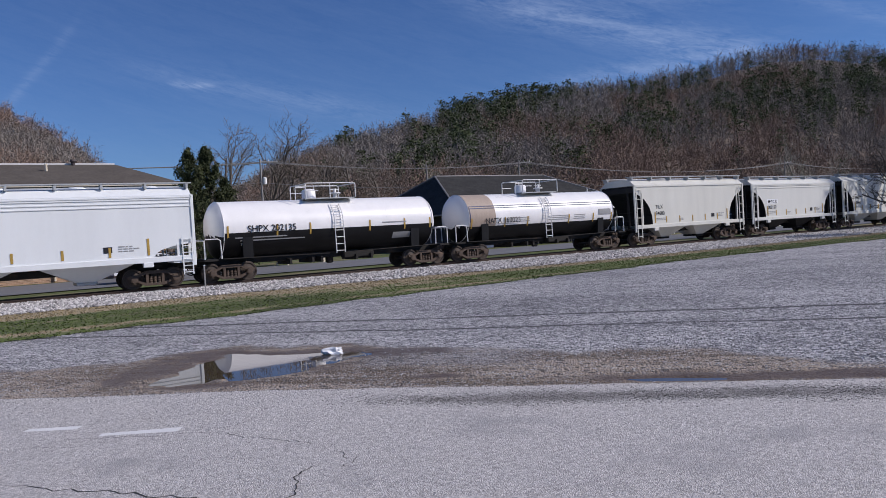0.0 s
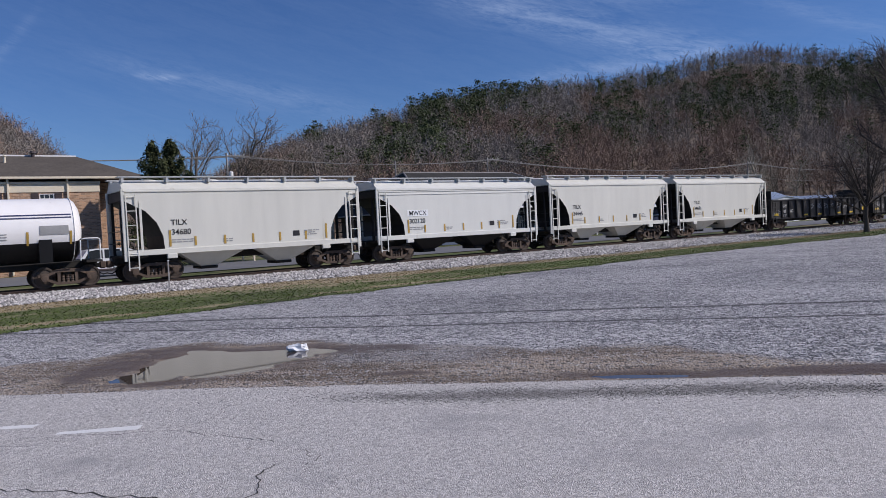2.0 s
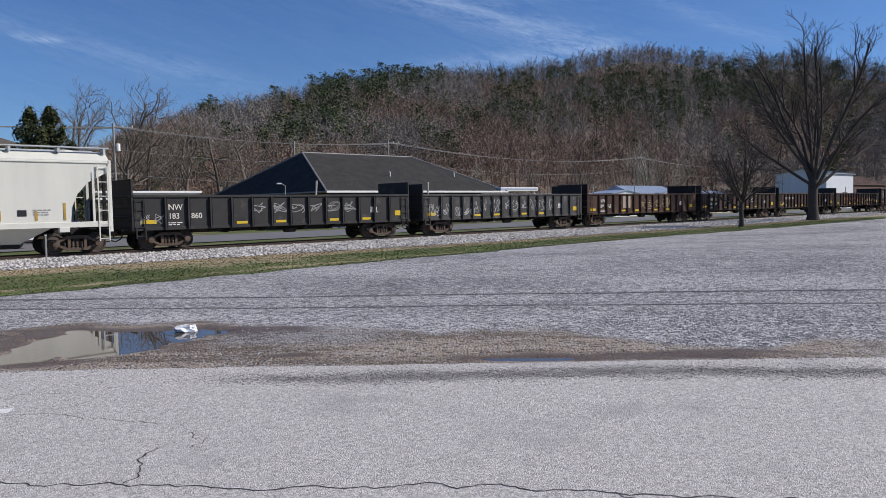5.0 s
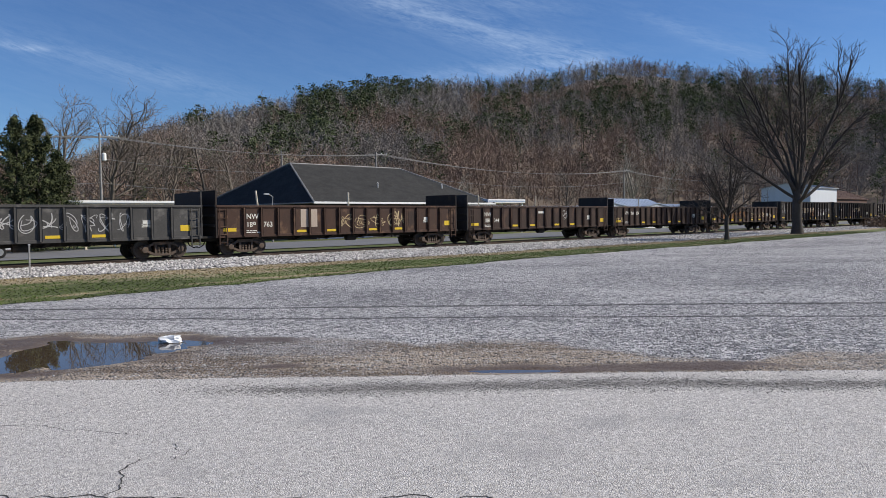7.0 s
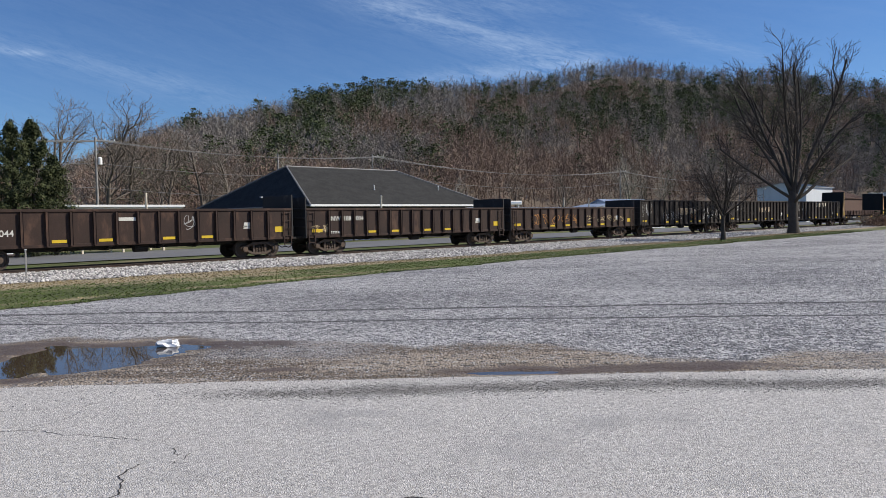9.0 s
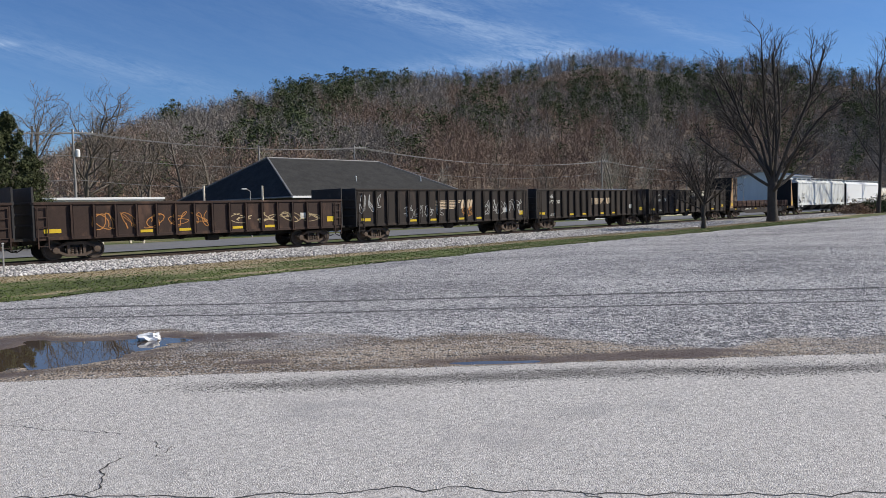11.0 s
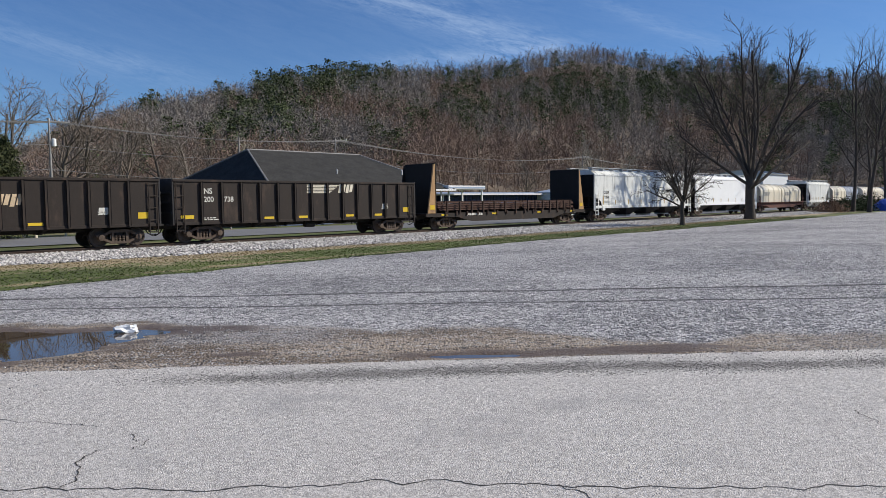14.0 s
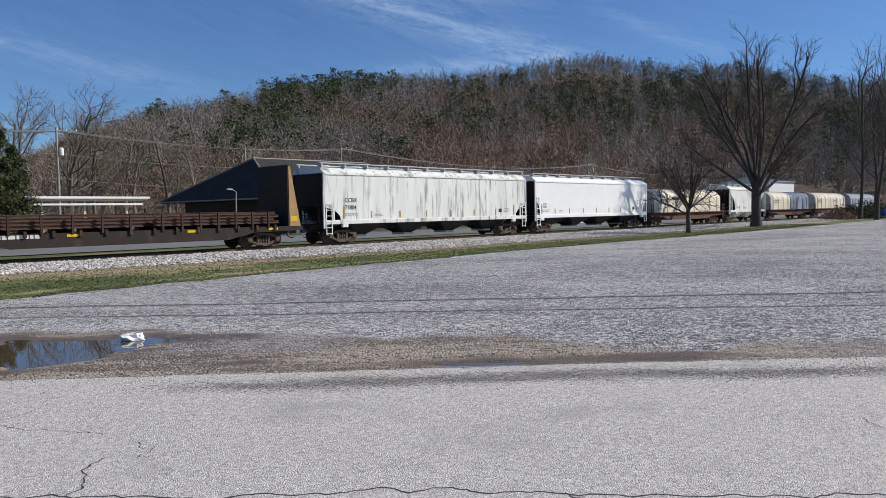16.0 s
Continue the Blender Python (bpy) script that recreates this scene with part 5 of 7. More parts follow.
def flatcar(s0, s1):
    c = car("bulkhead_flatcar", "bulkhead flatcar with bundled rusty rails and tan gussets", s0, s1)
    L, W = (s1 - s0) / 2, 1.42
    part("deck", Build().box(-L, L, -W, W, 1.02, 1.16, c=0.02), M_GON_DARK, c)
    for y in (-W, W):
        part("side_sill", Build().prism([(-L, 1.16), (L, 1.16), (L, 0.92), (L - 3.2, 0.86), (L - 4.8, 0.52), (-L + 4.8, 0.52), (-L + 3.2, 0.86), (-L, 0.92)], y - 0.03, y + 0.03), M_GON_DARK, c)
    pocket = Build().box(-0.07, 0.07, -0.12, -0.03, 0.98, 1.26, c=0.01).mesh("stake_pocket", M_GON_BROWN)
    for k in range(15):
        part("stake_pocket", pocket, None, c, at=pose(-L + 1.9 + (2 * L - 3.8) * k / 14, -W, 0))
    for s in (-1, 1):
        bx = s * (L - 0.95)
        bw = part("bulkhead", Build().box(bx - 0.08, bx + 0.08, -W - 0.05, W + 0.05, 1.16, 4.62, c=0.03), M_BLACK, c, "tall black steel bulkhead")
        for y in (-W, W):
            part("gusset", Build().prism([(bx, 1.16), (bx + s * 0.80, 1.16), (bx + s * 0.16, 4.55), (bx, 4.55)], y - 0.05, y + 0.05), M_TAN if y < 0 else M_BLACK, bw, "weathered tan bulkhead brace" if y < 0 else "")
        part("placard", Build().box(bx + s * 0.36 - 0.22, bx + s * 0.36 + 0.22, -W - 0.062, -W - 0.052, 1.42, 1.72), M_YELLOW, bw)
        part("backing", Build().box(bx + s * 0.10, bx + s * 0.2, -W + 0.05, W - 0.05, 1.16, 4.4), M_BLACK, bw)
    part("centre_sill", Build().box(-L, L, -0.33, 0.33, 0.7, 1.02, c=0.03), M_UNDER, c)
    rng = random.Random(5)
    for (a, e) in ((-L + 1.5, 0.6), (1.0, L - 1.7)):
        for row in range(4):
            for j in range(9):
                y, z = -1.2 + 0.3 * j, 1.34 + row * 0.165
                x0, x1 = a + rng.uniform(-0.25, 0.25) + (0.7 if row == 3 else 0), e + rng.uniform(-0.25, 0.25)
                part("rail_length", Build().prism_x([(y - 0.07, z), (y + 0.07, z), (y + 0.07, z + 0.02), (y + 0.012, z + 0.04), (y + 0.012, z + 0.11), (y + 0.036, z + 0.12), (y + 0.036, z + 0.152), (y - 0.036, z + 0.152), (y - 0.036, z + 0.12), (y - 0.012, z + 0.11), (y - 0.012, z + 0.04), (y - 0.07, z + 0.02)], x0, x1), M_RUSTLOAD, c)
        for k in range(7):
            x = a + 0.6 + (e - a - 1.2) * k / 6
            part("load_stake", Build().box(x - 0.05, x + 0.05, -W - 0.1, -W + 0.0, 1.1, 1.96).box(x - 0.05, x + 0.05, W, W + 0.1, 1.1, 1.96).box(x - 0.045, x + 0.045, -W, W, 1.17, 1.33), M_GON_BROWN, c)
    running_gear(c, L, L - 2.4)
    tape(c, [-L + 1.8, -2.6, 3.2, L - 2.0], -W - 0.04, 0.98, 0.12, M_YELLOW, 0.6)
    stencil(c, -L + 4.2, -W - 0.036, 0.95, 1, 2.0, M_LETTERW, tall=0.16)
    return c


def coil_car(label, s0, s1, hoods):
    """A steel coil car with round-topped hoods over a trough."""
    c = car("coil_car", label, s0, s1)
    L, W = (s1 - s0) / 2, 1.42
    part("frame", Build().prism([(-L, 1.35), (L, 1.35), (L, 0.95), (L - 3.0, 0.88), (L - 4.2, 0.6), (-L + 4.2, 0.6), (-L + 3.0, 0.88), (-L, 0.95)], -W, W), M_OXIDE, c)
    walk_way = Build()
    for y in (-W - 0.12, W + 0.12):
        walk_way.box(-L, L, y - 0.14, y + 0.14, 1.30, 1.37)
    part("side_walkway", walk_way, M_OXIDE, c)
    n = len(hoods)
    for k, m in enumerate(hoods):
        x0 = -L + 0.7 + (2 * L - 1.4) * k / n + 0.15
        x1 = -L + 0.7 + (2 * L - 1.4) * (k + 1) / n - 0.15
        arch = [(-W + 0.02, 1.35), (-W + 0.02, 2.75)] + [(-(W - 0.02) * math.cos(a), 2.75 + 1.0 * math.sin(a)) for a in [math.pi * i / 14 for i in range(1, 14)]] + [(W - 0.02, 2.75), (W - 0.02, 1.35)]
        hood = part("hood", Build().prism_x(arch, x0, x1), m, c)
        for i in range(4):
            x = x0 + (x1 - x0) * (i + 0.5) / 4
            part("hood_rib", Build().tube([(x, y * 1.012, 0.01 + z) for y, z in arch], 0.035, 4), m, hood)
        stencil(c, x0 + 1.2, -W - 0.002, 2.5, 2, 2.2, M_GREYBAR, step=0.26, tall=0.16, seed=k + int(s0))
    part("centre_sill", Build().box(-L - 0.2, L + 0.2, -0.33, 0.33, 0.7, 1.0), M_UNDER, c)
    running_gear(c, L, L - 2.0)
    for s in (-1, 1):
        ladder(c, s * (L - 0.3), -W - 0.1, 0.6, 2.2, M_OXIDE, 5)
    return c


hopper("glossy white covered hopper with white end ladders", -9.2, 9.1, 3, M_HOPWHITE, 4.15, (1.75, 2.15), ends=M_HOPWHITE, chord_lines=3, tapes=7, valve=True)
tank("white and black tank car with white top platform", 10.15, 22.65, 2.24, "SHPX 202135")
tank("white tank car with navy stripes and brown spill stain", 24.35, 36.85, 2.02, "NATX 160023", True, (-5.7, -4.0))
hopper("pale grey two-bay covered hopper with black ends", 38.4, 50.2, 2, M_HOPGREY, marks=("TILX", "34680"))
hopper("white two-bay covered hopper with ribbed upper side", 51.4, 63.0, 2, M_HOPCREAM, 4.0, marks=("MWCX", "302120"), chord_lines=2, plate=True, bay_paint_or_shade=M_BLACK)
hopper("pale grey two-bay covered hopper with faint rust", 64.3, 76.1, 2, M_HOPGREY, marks=("TILX", "34445"))
hopper("pale grey two-bay covered hopper behind the gondolas", 77.3, 89.0, 2, M_HOPGREY, marks=("TILX", "34691"))
gondola("black gondola with raised ends and white numbers", 90.0, 106.9, 2.60, M_GON_BLACK, 3.35, (((0, "NW"),), ((0, "183"), (1, "860"))),
        art=((-2.5, 1.6, 7.0, 0.6, 6, M_GREYBAR), (-8.2, 1.2, 1.2, 0.5, 2, M_GREYBAR)), posts=12, stakes=((2.8, 0.3),))
gondola("dark grey gondola covered with white spray marks", 108.1, 124.8, 2.60, M_GON_GREY, 3.25,
        art=((-4.0, 1.35, 9.0, 0.9, 11, M_GRAF_W), (-8.0, 1.2, 2.0, 0.8, 3, M_GRAF_W), (-5.5, 1.15, 2.0, 0.6, 3, M_GRAF_W)), posts=14, stakes=((-6.2, 0.0),))
gondola("rust-brown gondola with tan spray marks and raised ends", 125.6, 142.9, 2.60, M_GON_RUST, 3.35, (((0, "NW"),), ((0, "189"), (1, "763"))),
        art=((-1.2, 1.25, 5.0, 0.9, 4, M_GRAF_T), (3.2, 1.3, 1.0, 1.0, 2, M_GRAF_T)), posts=14, stakes=((1.1, 0.0), (-5.0, -0.5)),
        patches=((-3.6, 1.4, 1.1, 1.0, M_BROWNSTAIN), (4.4, 1.35, 0.75, 0.9, M_GON_BROWN)))
gondola("dark brown gondola with raised black ends", 144.0, 161.0, 2.60, M_GON_BROWN, 3.35, (((0, "NW"),), ((0, "188"), (1, "044"))),
        art=((2.2, 1.55, 0.8, 0.8, 1, M_GRAF_W),), posts=14, stakes=((-5.4, 0.0), (1.2, 0.0)), patches=((-1.0, 2.05, 0.9, 0.16, M_LETTERW),))
gondola("oxide brown gondola with white lettering", 161.9, 178.8, 2.60, M_GON_BROWN, 3.25, (((0, "NW"), (1, "188"), (2, "004")),), art=((-8.1, 1.2, 1.4, 0.5, 2, M_GRAF_T),), posts=15, stakes=((-1.5, 0.2),))
gondola("reddish brown gondola with sprayed orange marks", 179.6, 196.4, 2.60, M_GON_BROWN, 3.25,
        art=((-6.0, 1.3, 6.0, 0.8, 5, M_GRAF_O), (1.0, 1.35, 6.0, 0.6, 4, M_GRAF_T)), posts=14, stakes=((0.6, 0.0), (4.2, 0.0)))
gondola("tall dark brown gondola with graffiti and faded emblem", 197.5, 214.4, 3.24, M_GON_DARK, 3.26, herald=(-1.6, 1.87, M_FADED, 3.6, 0.62), posts=15,
        art=((-8.2, 1.7, 1.8, 1.2, 3, M_GRAF_W), (-4.6, 1.3, 3.8, 0.9, 4, M_GRAF_W), (3.2, 1.4, 4.6, 1.1, 5, M_GRAF_W), (0.9, 1.3, 1.2, 0.8, 2, M_GRAF_O)))
gondola("tall dark brown gondola with white numbers", 215.5, 232.4, 3.24, M_GON_DARK, 3.28, (((0, "NS"),), ((0, "197"), (1, "307"))), herald=(-0.7, 1.97, M_FADED, 2.9, 0.54), posts=15)
gondola("tall dark gondola with a cream striped emblem", 233.1, 250.2, 3.24, M_GON_DARK, 3.28, (((0, "NS"),), ((0, "200"), (1, "738"))), herald=(-0.3, 2.55, M_CREAM, 3.4, 0.52), posts=12)
flatcar(251.3, 271.3)
# both four-bay hoppers: bays coloured black to stand for shade beneath the body
hopper("dirty white four-bay covered hopper with dark streaks", 272.8, 292.5, 4, M_HOPDIRTY, 4.22, (1.25, 2.0), marks=("CCBX", "71804"), tapes=6, bay_paint_or_shade=M_BLACK)
hopper("bright white four-bay covered hopper", 293.8, 312.0, 4, M_HOPBRIGHT, 4.15, (0.6, 1.5), tapes=7, logo=(0.1, 2.0), bay_paint_or_shade=M_BLACK)
coil_car("red-framed coil car with two cream hoods", 313.0, 330.7, (M_CREAM, M_CREAM))
hopper("white short covered hopper with dark end", 332.2, 343.5, 2, M_HOPDIRTY, 3.9)
coil_car("coil car with one cream and one grey hood", 345.0, 362.0, (M_CREAM, M_GREYHOOD))
coil_car("coil car with cream hoods", 363.5, 380.5, (M_CREAM, M_CREAM))
coil_car("coil car with grey-blue hoods", 382.0, 399.0, (M_GREYHOOD, M_GREYHOOD))


# ---- trees ----
def grow(rng, tall, r0, kids, reach, lean=0.35, fork=0.22, up=0.25, wob=0.16, levels=4, clear=0.2, thin=0.012):
    """Branches of a bare tree as tapered polylines: a list of (points, radii, level)."""
    out = []

    def limb(p, d, length, r, level):
        steps = 6 if level < 2 else (4 if level == 2 else 3)
        pts, rad = [p], [r]
        for i in range(steps):
            d = (d + Vector(rng.normal(0, wob * (0.5 if level == 0 else 1), 3)) + Vector((0, 0, up * 0.35 if level else 0.12))).normalized()
            p = p + d * (length / steps)
            pts.append(p)
            rad.append(r * (1 - (0.62 if level else 0.5) * (i + 1) / steps))
        out.append((pts, rad, level))
        if level >= levels:
            return
        n = kids[level]
        for k in range(n):
            t = (clear if level == 0 else 0.18) + (1 - (clear if level == 0 else 0.18)) * (k + rng.random()) / n
            i = min(int(t * steps), steps - 1)
            q = pts[i].lerp(pts[i + 1], t * steps - i)
            a = rng.uniform(0, 6.283)
            ax = (pts[i + 1] - pts[i]).normalized()
            side = ax.orthogonal().normalized()
            side.rotate(Matrix.Rotation(a, 3, ax))
            s = rng.uniform(0.6, 1.15) * (1.15 - 0.35 * t)
            limb(q, (ax * (1 - lean) + side * (lean + fork)).normalized(), length * reach[level] * s, max(rad[i] * rng.uniform(0.42, 0.62), thin), level + 1)

    limb(Vector((0, 0, 0)), Vector((0, 0, 1)), tall, r0, 0)
    return out


def branch_mesh(name, limbs, material, sides=(9, 7, 5, 3, 3), flare=0.0):
    b = Build()
    for pts, rad, level in limbs:
        rr = list(rad)
        if level == 0 and flare:
            rr[0] *= 1 + flare
        b.tube(pts, rr, sides[level], caps=False)
    me = bpy.data.meshes.new(name)
    me.from_pydata(b.v, [], b.f)
    me.materials.append(material)
    me.polygons.foreach_set("use_smooth", [True] * len(me.polygons))
    return me


def bare_tree(x, y, label, seed, tall, r0, kids, reach, material, z=None, **more):
    limbs = grow(np.random.default_rng(seed), tall, r0, kids, reach, **more)
    t = thing("bare_tree", label, "tree", "leafless trees", pose(x, y, (lie(x, y) if z is None else z) - 0.05))
    part("trunk", branch_mesh("trunk", [q for q in limbs if q[2] == 0], material, flare=0.45), None, t)
    part("crown", branch_mesh("crown", [q for q in limbs if q[2] > 0], material), None, t, "leafless branches and twigs")
    return t


def spreading_tree(x, y, label, seed, material, trunk, r0, limbs_n, size, steep, **more):
    """A tree whose short trunk parts into many rising limbs."""
    rng = np.random.default_rng(seed)
    t = thing("bare_tree", label, "tree", "leafless trees", pose(x, y, lie(x, y) - 0.05))
    b = Build()
    b.tube([(0, 0, 0), (0.02, 0, trunk * 0.25), (-0.03, 0.03, trunk * 0.6), (0, 0, trunk), (0.05, 0, trunk * 1.25)], [r0 * 1.5, r0 * 1.08, r0, r0 * 1.05, r0 * 0.55], 12)
    part("trunk", b.mesh("trunk", material, smooth=True), None, t)
    every = []
    for k in range(limbs_n):
        a = 6.283 * (k * 0.382 + rng.uniform(-0.06, 0.06))
        slope = steep(k, rng)
        d = Vector((math.cos(a) * math.sin(slope), math.sin(a) * math.sin(slope), math.cos(slope)))
        turn = d.to_track_quat("Z", "Y").to_matrix()
        ln = size * rng.uniform(0.82, 1.0) * (1 - 0.28 * slope)
        base_p = Vector((0, 0, trunk * rng.uniform(0.75, 1.15)))
        for pts, rad, level in grow(rng, ln, r0 * rng.uniform(0.32, 0.48), **more):
            every.append(([base_p + turn @ p for p in pts], rad, level))
    part("crown", branch_mesh("crown", every, material), None, t, "leafless branches and twigs")
    return t


def vase(k, rng):
    """Lean of each limb: most rise steeply, some spread, the last ones reach out low."""
    return (0.06 + 0.34 * ((k * 0.618) % 1.0)) if k < 8 else (rng.uniform(0.50, 0.80) if k < 12 else rng.uniform(1.0, 1.3))


def bushy(k, rng):
    return 0.10 + 0.66 * ((k * 0.618) % 1.0) if k < 12 else rng.uniform(1.05, 1.4)


spreading_tree(76.6, 28.2, "large leafless hardwood with many rising limbs", 12, M_BARK, 3.7, 0.44, 15, 14.6, vase,
               kids=(9, 7, 5, 0), reach=(0.30, 0.50, 0.5, 0.4), lean=0.36, fork=0.16, up=0.34, wob=0.15, levels=3, clear=0.36, thin=0.017)
spreading_tree(57.6, 26.6, "small leafless tree on the verge", 8, M_BARK, 2.0, 0.16, 16, 5.4, bushy,
               kids=(8, 6, 4, 0), reach=(0.42, 0.45, 0.5, 0.4), lean=0.45, fork=0.2, up=0.1, wob=0.14, levels=3, clear=0.2)
for k, (x, y, h, s) in enumerate(((112.0, 25.5, 20.0, 3), (118.0, 29.0, 21.0, 4), (128.0, 27.0, 22.0, 6), (138.0, 31.5, 20.0, 9))):
    bare_tree(x, y, "tall leafless tree with twiggy crown", 30 + s, h * 0.92, 0.24, (15, 7, 5, 0), (0.38, 0.45, 0.5, 0.4), M_BARK, levels=3, clear=0.3, up=0.35, thin=0.018)
# leafless trees behind the depot and the platform shelter
spots = [(31.0, 97, 15, 0), (36.6, 98, 17.5, 0), (39.8, 99, 15.5, 0), (44.7, 98, 14.5, 0), (50, 99, 14, 0), (54.3, 98, 13.5, 0), (34, 112, 17, 0), (42, 112, 16, 0), (47.5, 108, 15, 0), (29, 108, 14, 0),
         (58, 106, 12, 0), (64, 110, 12, 0), (70, 108, 12, 1), (78, 112, 11, 0), (88, 108, 11, 0), (99, 112, 11, 0), (110, 106, 10, 1), (152, 92, 16, 1), (158, 96, 15, 1), (168, 98, 14, 0), (180, 100, 15, 1), (130, 108, 11, 0), (142, 104, 11, 0)]
for k, (x, y, h, pale) in enumerate(spots):
    r = random.Random(k)
    bare_tree(x, y, "pale-barked leafless tree behind the buildings" if pale else "leafless grey-brown tree behind the buildings", 60 + k, h * 0.88, 0.17 + 0.006 * h,
              (13, 8, 7, 0), (0.46, 0.48, 0.5, 0.4), M_BARK_PALE if pale else M_BARK_MID, z=-0.4, levels=3, clear=0.22, lean=0.46, wob=0.2, up=0.30, thin=0.022)


def leaf_cloud(rng, n, size, inside):
    """Small leaf triangles at points drawn from a shape."""
    c = inside(rng, n)
    a = rng.normal(0, 1, (n, 3, 3))
    a /= np.linalg.norm(a, axis=2, keepdims=True)
    return (c[:, None] + a * rng.uniform(size[0], size[1], (n, 1, 1))).reshape(-1, 3)


def cedar(x, y, tall, wide, seed, label, n=9000):
    rng = np.random.default_rng(seed)
    t = thing("cedar_tree", label, "tree", "", pose(x, y, -0.45))
    part("trunk", Build().tube([(0, 0, 0), (0, 0, tall * 0.5), (0, 0, tall * 0.93)], [0.2, 0.12, 0.03], 8).mesh("trunk", M_BARK), None, t)

    def shape(r, m):
        tips = []
        for k in range(150):
            h = r.random() ** 0.85
            a = r.uniform(0, 6.283)
            rad = wide * 0.5 * (1 - h) ** 0.78 * (0.80 + 0.22 * math.sin(5 * a + 9 * h) + 0.22 * math.sin(h * 40)) + 0.10
            tips.append((math.cos(a) * rad, math.sin(a) * rad, 0.25 + h * (tall - 0.4), rad))
        tips = np.array(tips)
        q = tips[r.integers(0, len(tips), m)]
        s = r.random(m) ** 0.55
        spread = (0.06 + 0.16 * s) * (1.05 - 0.80 * q[:, 2] / tall)
        return np.stack([q[:, 0] * s + r.normal(0, 1, m) * spread, q[:, 1] * s + r.normal(0, 1, m) * spread, q[:, 2] + (s - 0.6) * 0.70 + r.normal(0, 0.10, m)], -1)

    v = leaf_cloud(rng, n, (0.05, 0.15), shape)
    part("crown", big_mesh("crown", v, np.arange(len(v)).reshape(-1, 3), [M_CEDAR]), None, t, "dense dark green evergreen foliage")


cedar(15.0, 57.4, 9.3, 6.8, 3, "tall dark green cedar beside the office", 20000)
cedar(16.4, 57.9, 9.5, 6.8, 4, "dark green cedar growing into its taller neighbour", 20000)
cedar(17.9, 58.4, 7.2, 5.2, 6, "short dark green cedar at the end of the clump", 15000)


def shrub(x, y, wide, tall, material, label, seed, n=3000):
    rng = np.random.default_rng(seed)

    def shape(r, m):
        d = r.normal(0, 1, (m, 3))
        d /= np.linalg.norm(d, axis=1, keepdims=True)
        lump = 1 + 0.3 * np.sin(d[:, :1] * 7 + seed) * np.cos(d[:, 1:2] * 5)
        d = d * lump * r.random((m, 1)) ** 0.35
        d[:, 2] = np.abs(d[:, 2])
        return d * np.array([wide / 2, wide / 2.6, tall])

    v = leaf_cloud(rng, n, (0.06, 0.2), shape)
    ob = new("shrub", big_mesh("shrub", v, np.arange(len(v)).reshape(-1, 3), [material]))
    ob.matrix_basis = pose(x, y, lie(x, y) - 0.05)
    tagged(ob, label, "shrub")


shrub(122.0, 30.0, 9.0, 2.4, M_BUSH, "dark evergreen shrub beside the track", 1, 5000)
shrub(113.0, 30.5, 6.0, 1.6, M_BRUSH, "brown dry brush pile beside the track", 2, 2500)
shrub(128.0, 29.0, 7.0, 2.6, M_BUSH, "dark evergreen shrub beside the track", 5, 4000)
tarp = bmesh.new()
bmesh.ops.create_grid(tarp, x_segments=18, y_segments=14, size=1.0)
for v in tarp.verts:
    r = max(abs(v.co.x), abs(v.co.y))
    v.co = Vector((v.co.x * 2.2, v.co.y * 1.6, 1.7 * (1 - r ** 2.2) + 0.16 * noise.noise(v.co * 5) + 0.04))
me = bpy.data.meshes.new("tarpaulin")
tarp.to_mesh(me)
tarp.free()
me.materials.append(M_TARP)
sol = part("tarpaulin", me, None, at=pose(126.0, 26.6, lie(126, 26.6)))
sol.modifiers.new("cloth", "SOLIDIFY").thickness = 0.02
tagged(sol, "crumpled blue tarpaulin over a heap", "tarpaulin")

# ---- wooded hills ----
# heading (degrees from square to the track), rise of the skyline (degrees), distance of the ridge
RIDGE = ((-40, 9.5, 420), (-15, 10.0, 400), (0, 9.9, 380), (3, 9.1, 370), (6, 7.4, 360), (8.2, 5.9, 380), (10, 4.6, 480), (13, 3.6, 700), (17, 3.9, 900), (20, 4.6, 420), (23, 5.6, 350), (25.7, 6.4, 340), (30, 7.2, 340), (34, 8.1, 345), (36.6, 8.8, 350),
         (41.4, 9.4, 380), (47.3, 9.7, 430), (52, 10.0, 470), (55, 10.6, 480), (58.0, 10.9, 500), (60.0, 10.7, 505), (62.7, 10.0, 510), (66.4, 9.7, 510), (69, 9.5, 510), (72, 8.6, 500), (76.4, 7.7, 480), (84, 7.0, 460), (100, 6.0, 450), (130, 5.0, 450))


def ridge(a):
    return np.interp(a, [q[0] for q in RIDGE], [q[1] for q in RIDGE]), np.interp(a, [q[0] for q in RIDGE], [q[2] for q in RIDGE])


def foot(a):
    """Where the slope begins: farther off down the line."""
    return float(np.interp(a, (30, 46, 60, 72, 100), (135, 150, 200, 240, 260)))


def hill(a, r):
    rise, far = ridge(a)
    top = far * math.tan(radians(rise - 0.55)) + 1.65
    t = (r - foot(a)) / (far - foot(a))
    x, y = r * math.sin(radians(a)), r * math.cos(radians(a))
    bumps = 3.5 * noise.noise((x * 0.013, y * 0.013, 2)) + 1.2 * noise.noise((x * 0.05, y * 0.05, 5))
    if t <= 0:
        return -0.5
    if t <= 1:
        return -0.5 + (top + 0.5) * (t ** 1.12) + bumps * min(1, 3 * t) * (1 - 0.7 * t)
    return max(-5.0, top * (1 - 0.9 * (t - 1)))


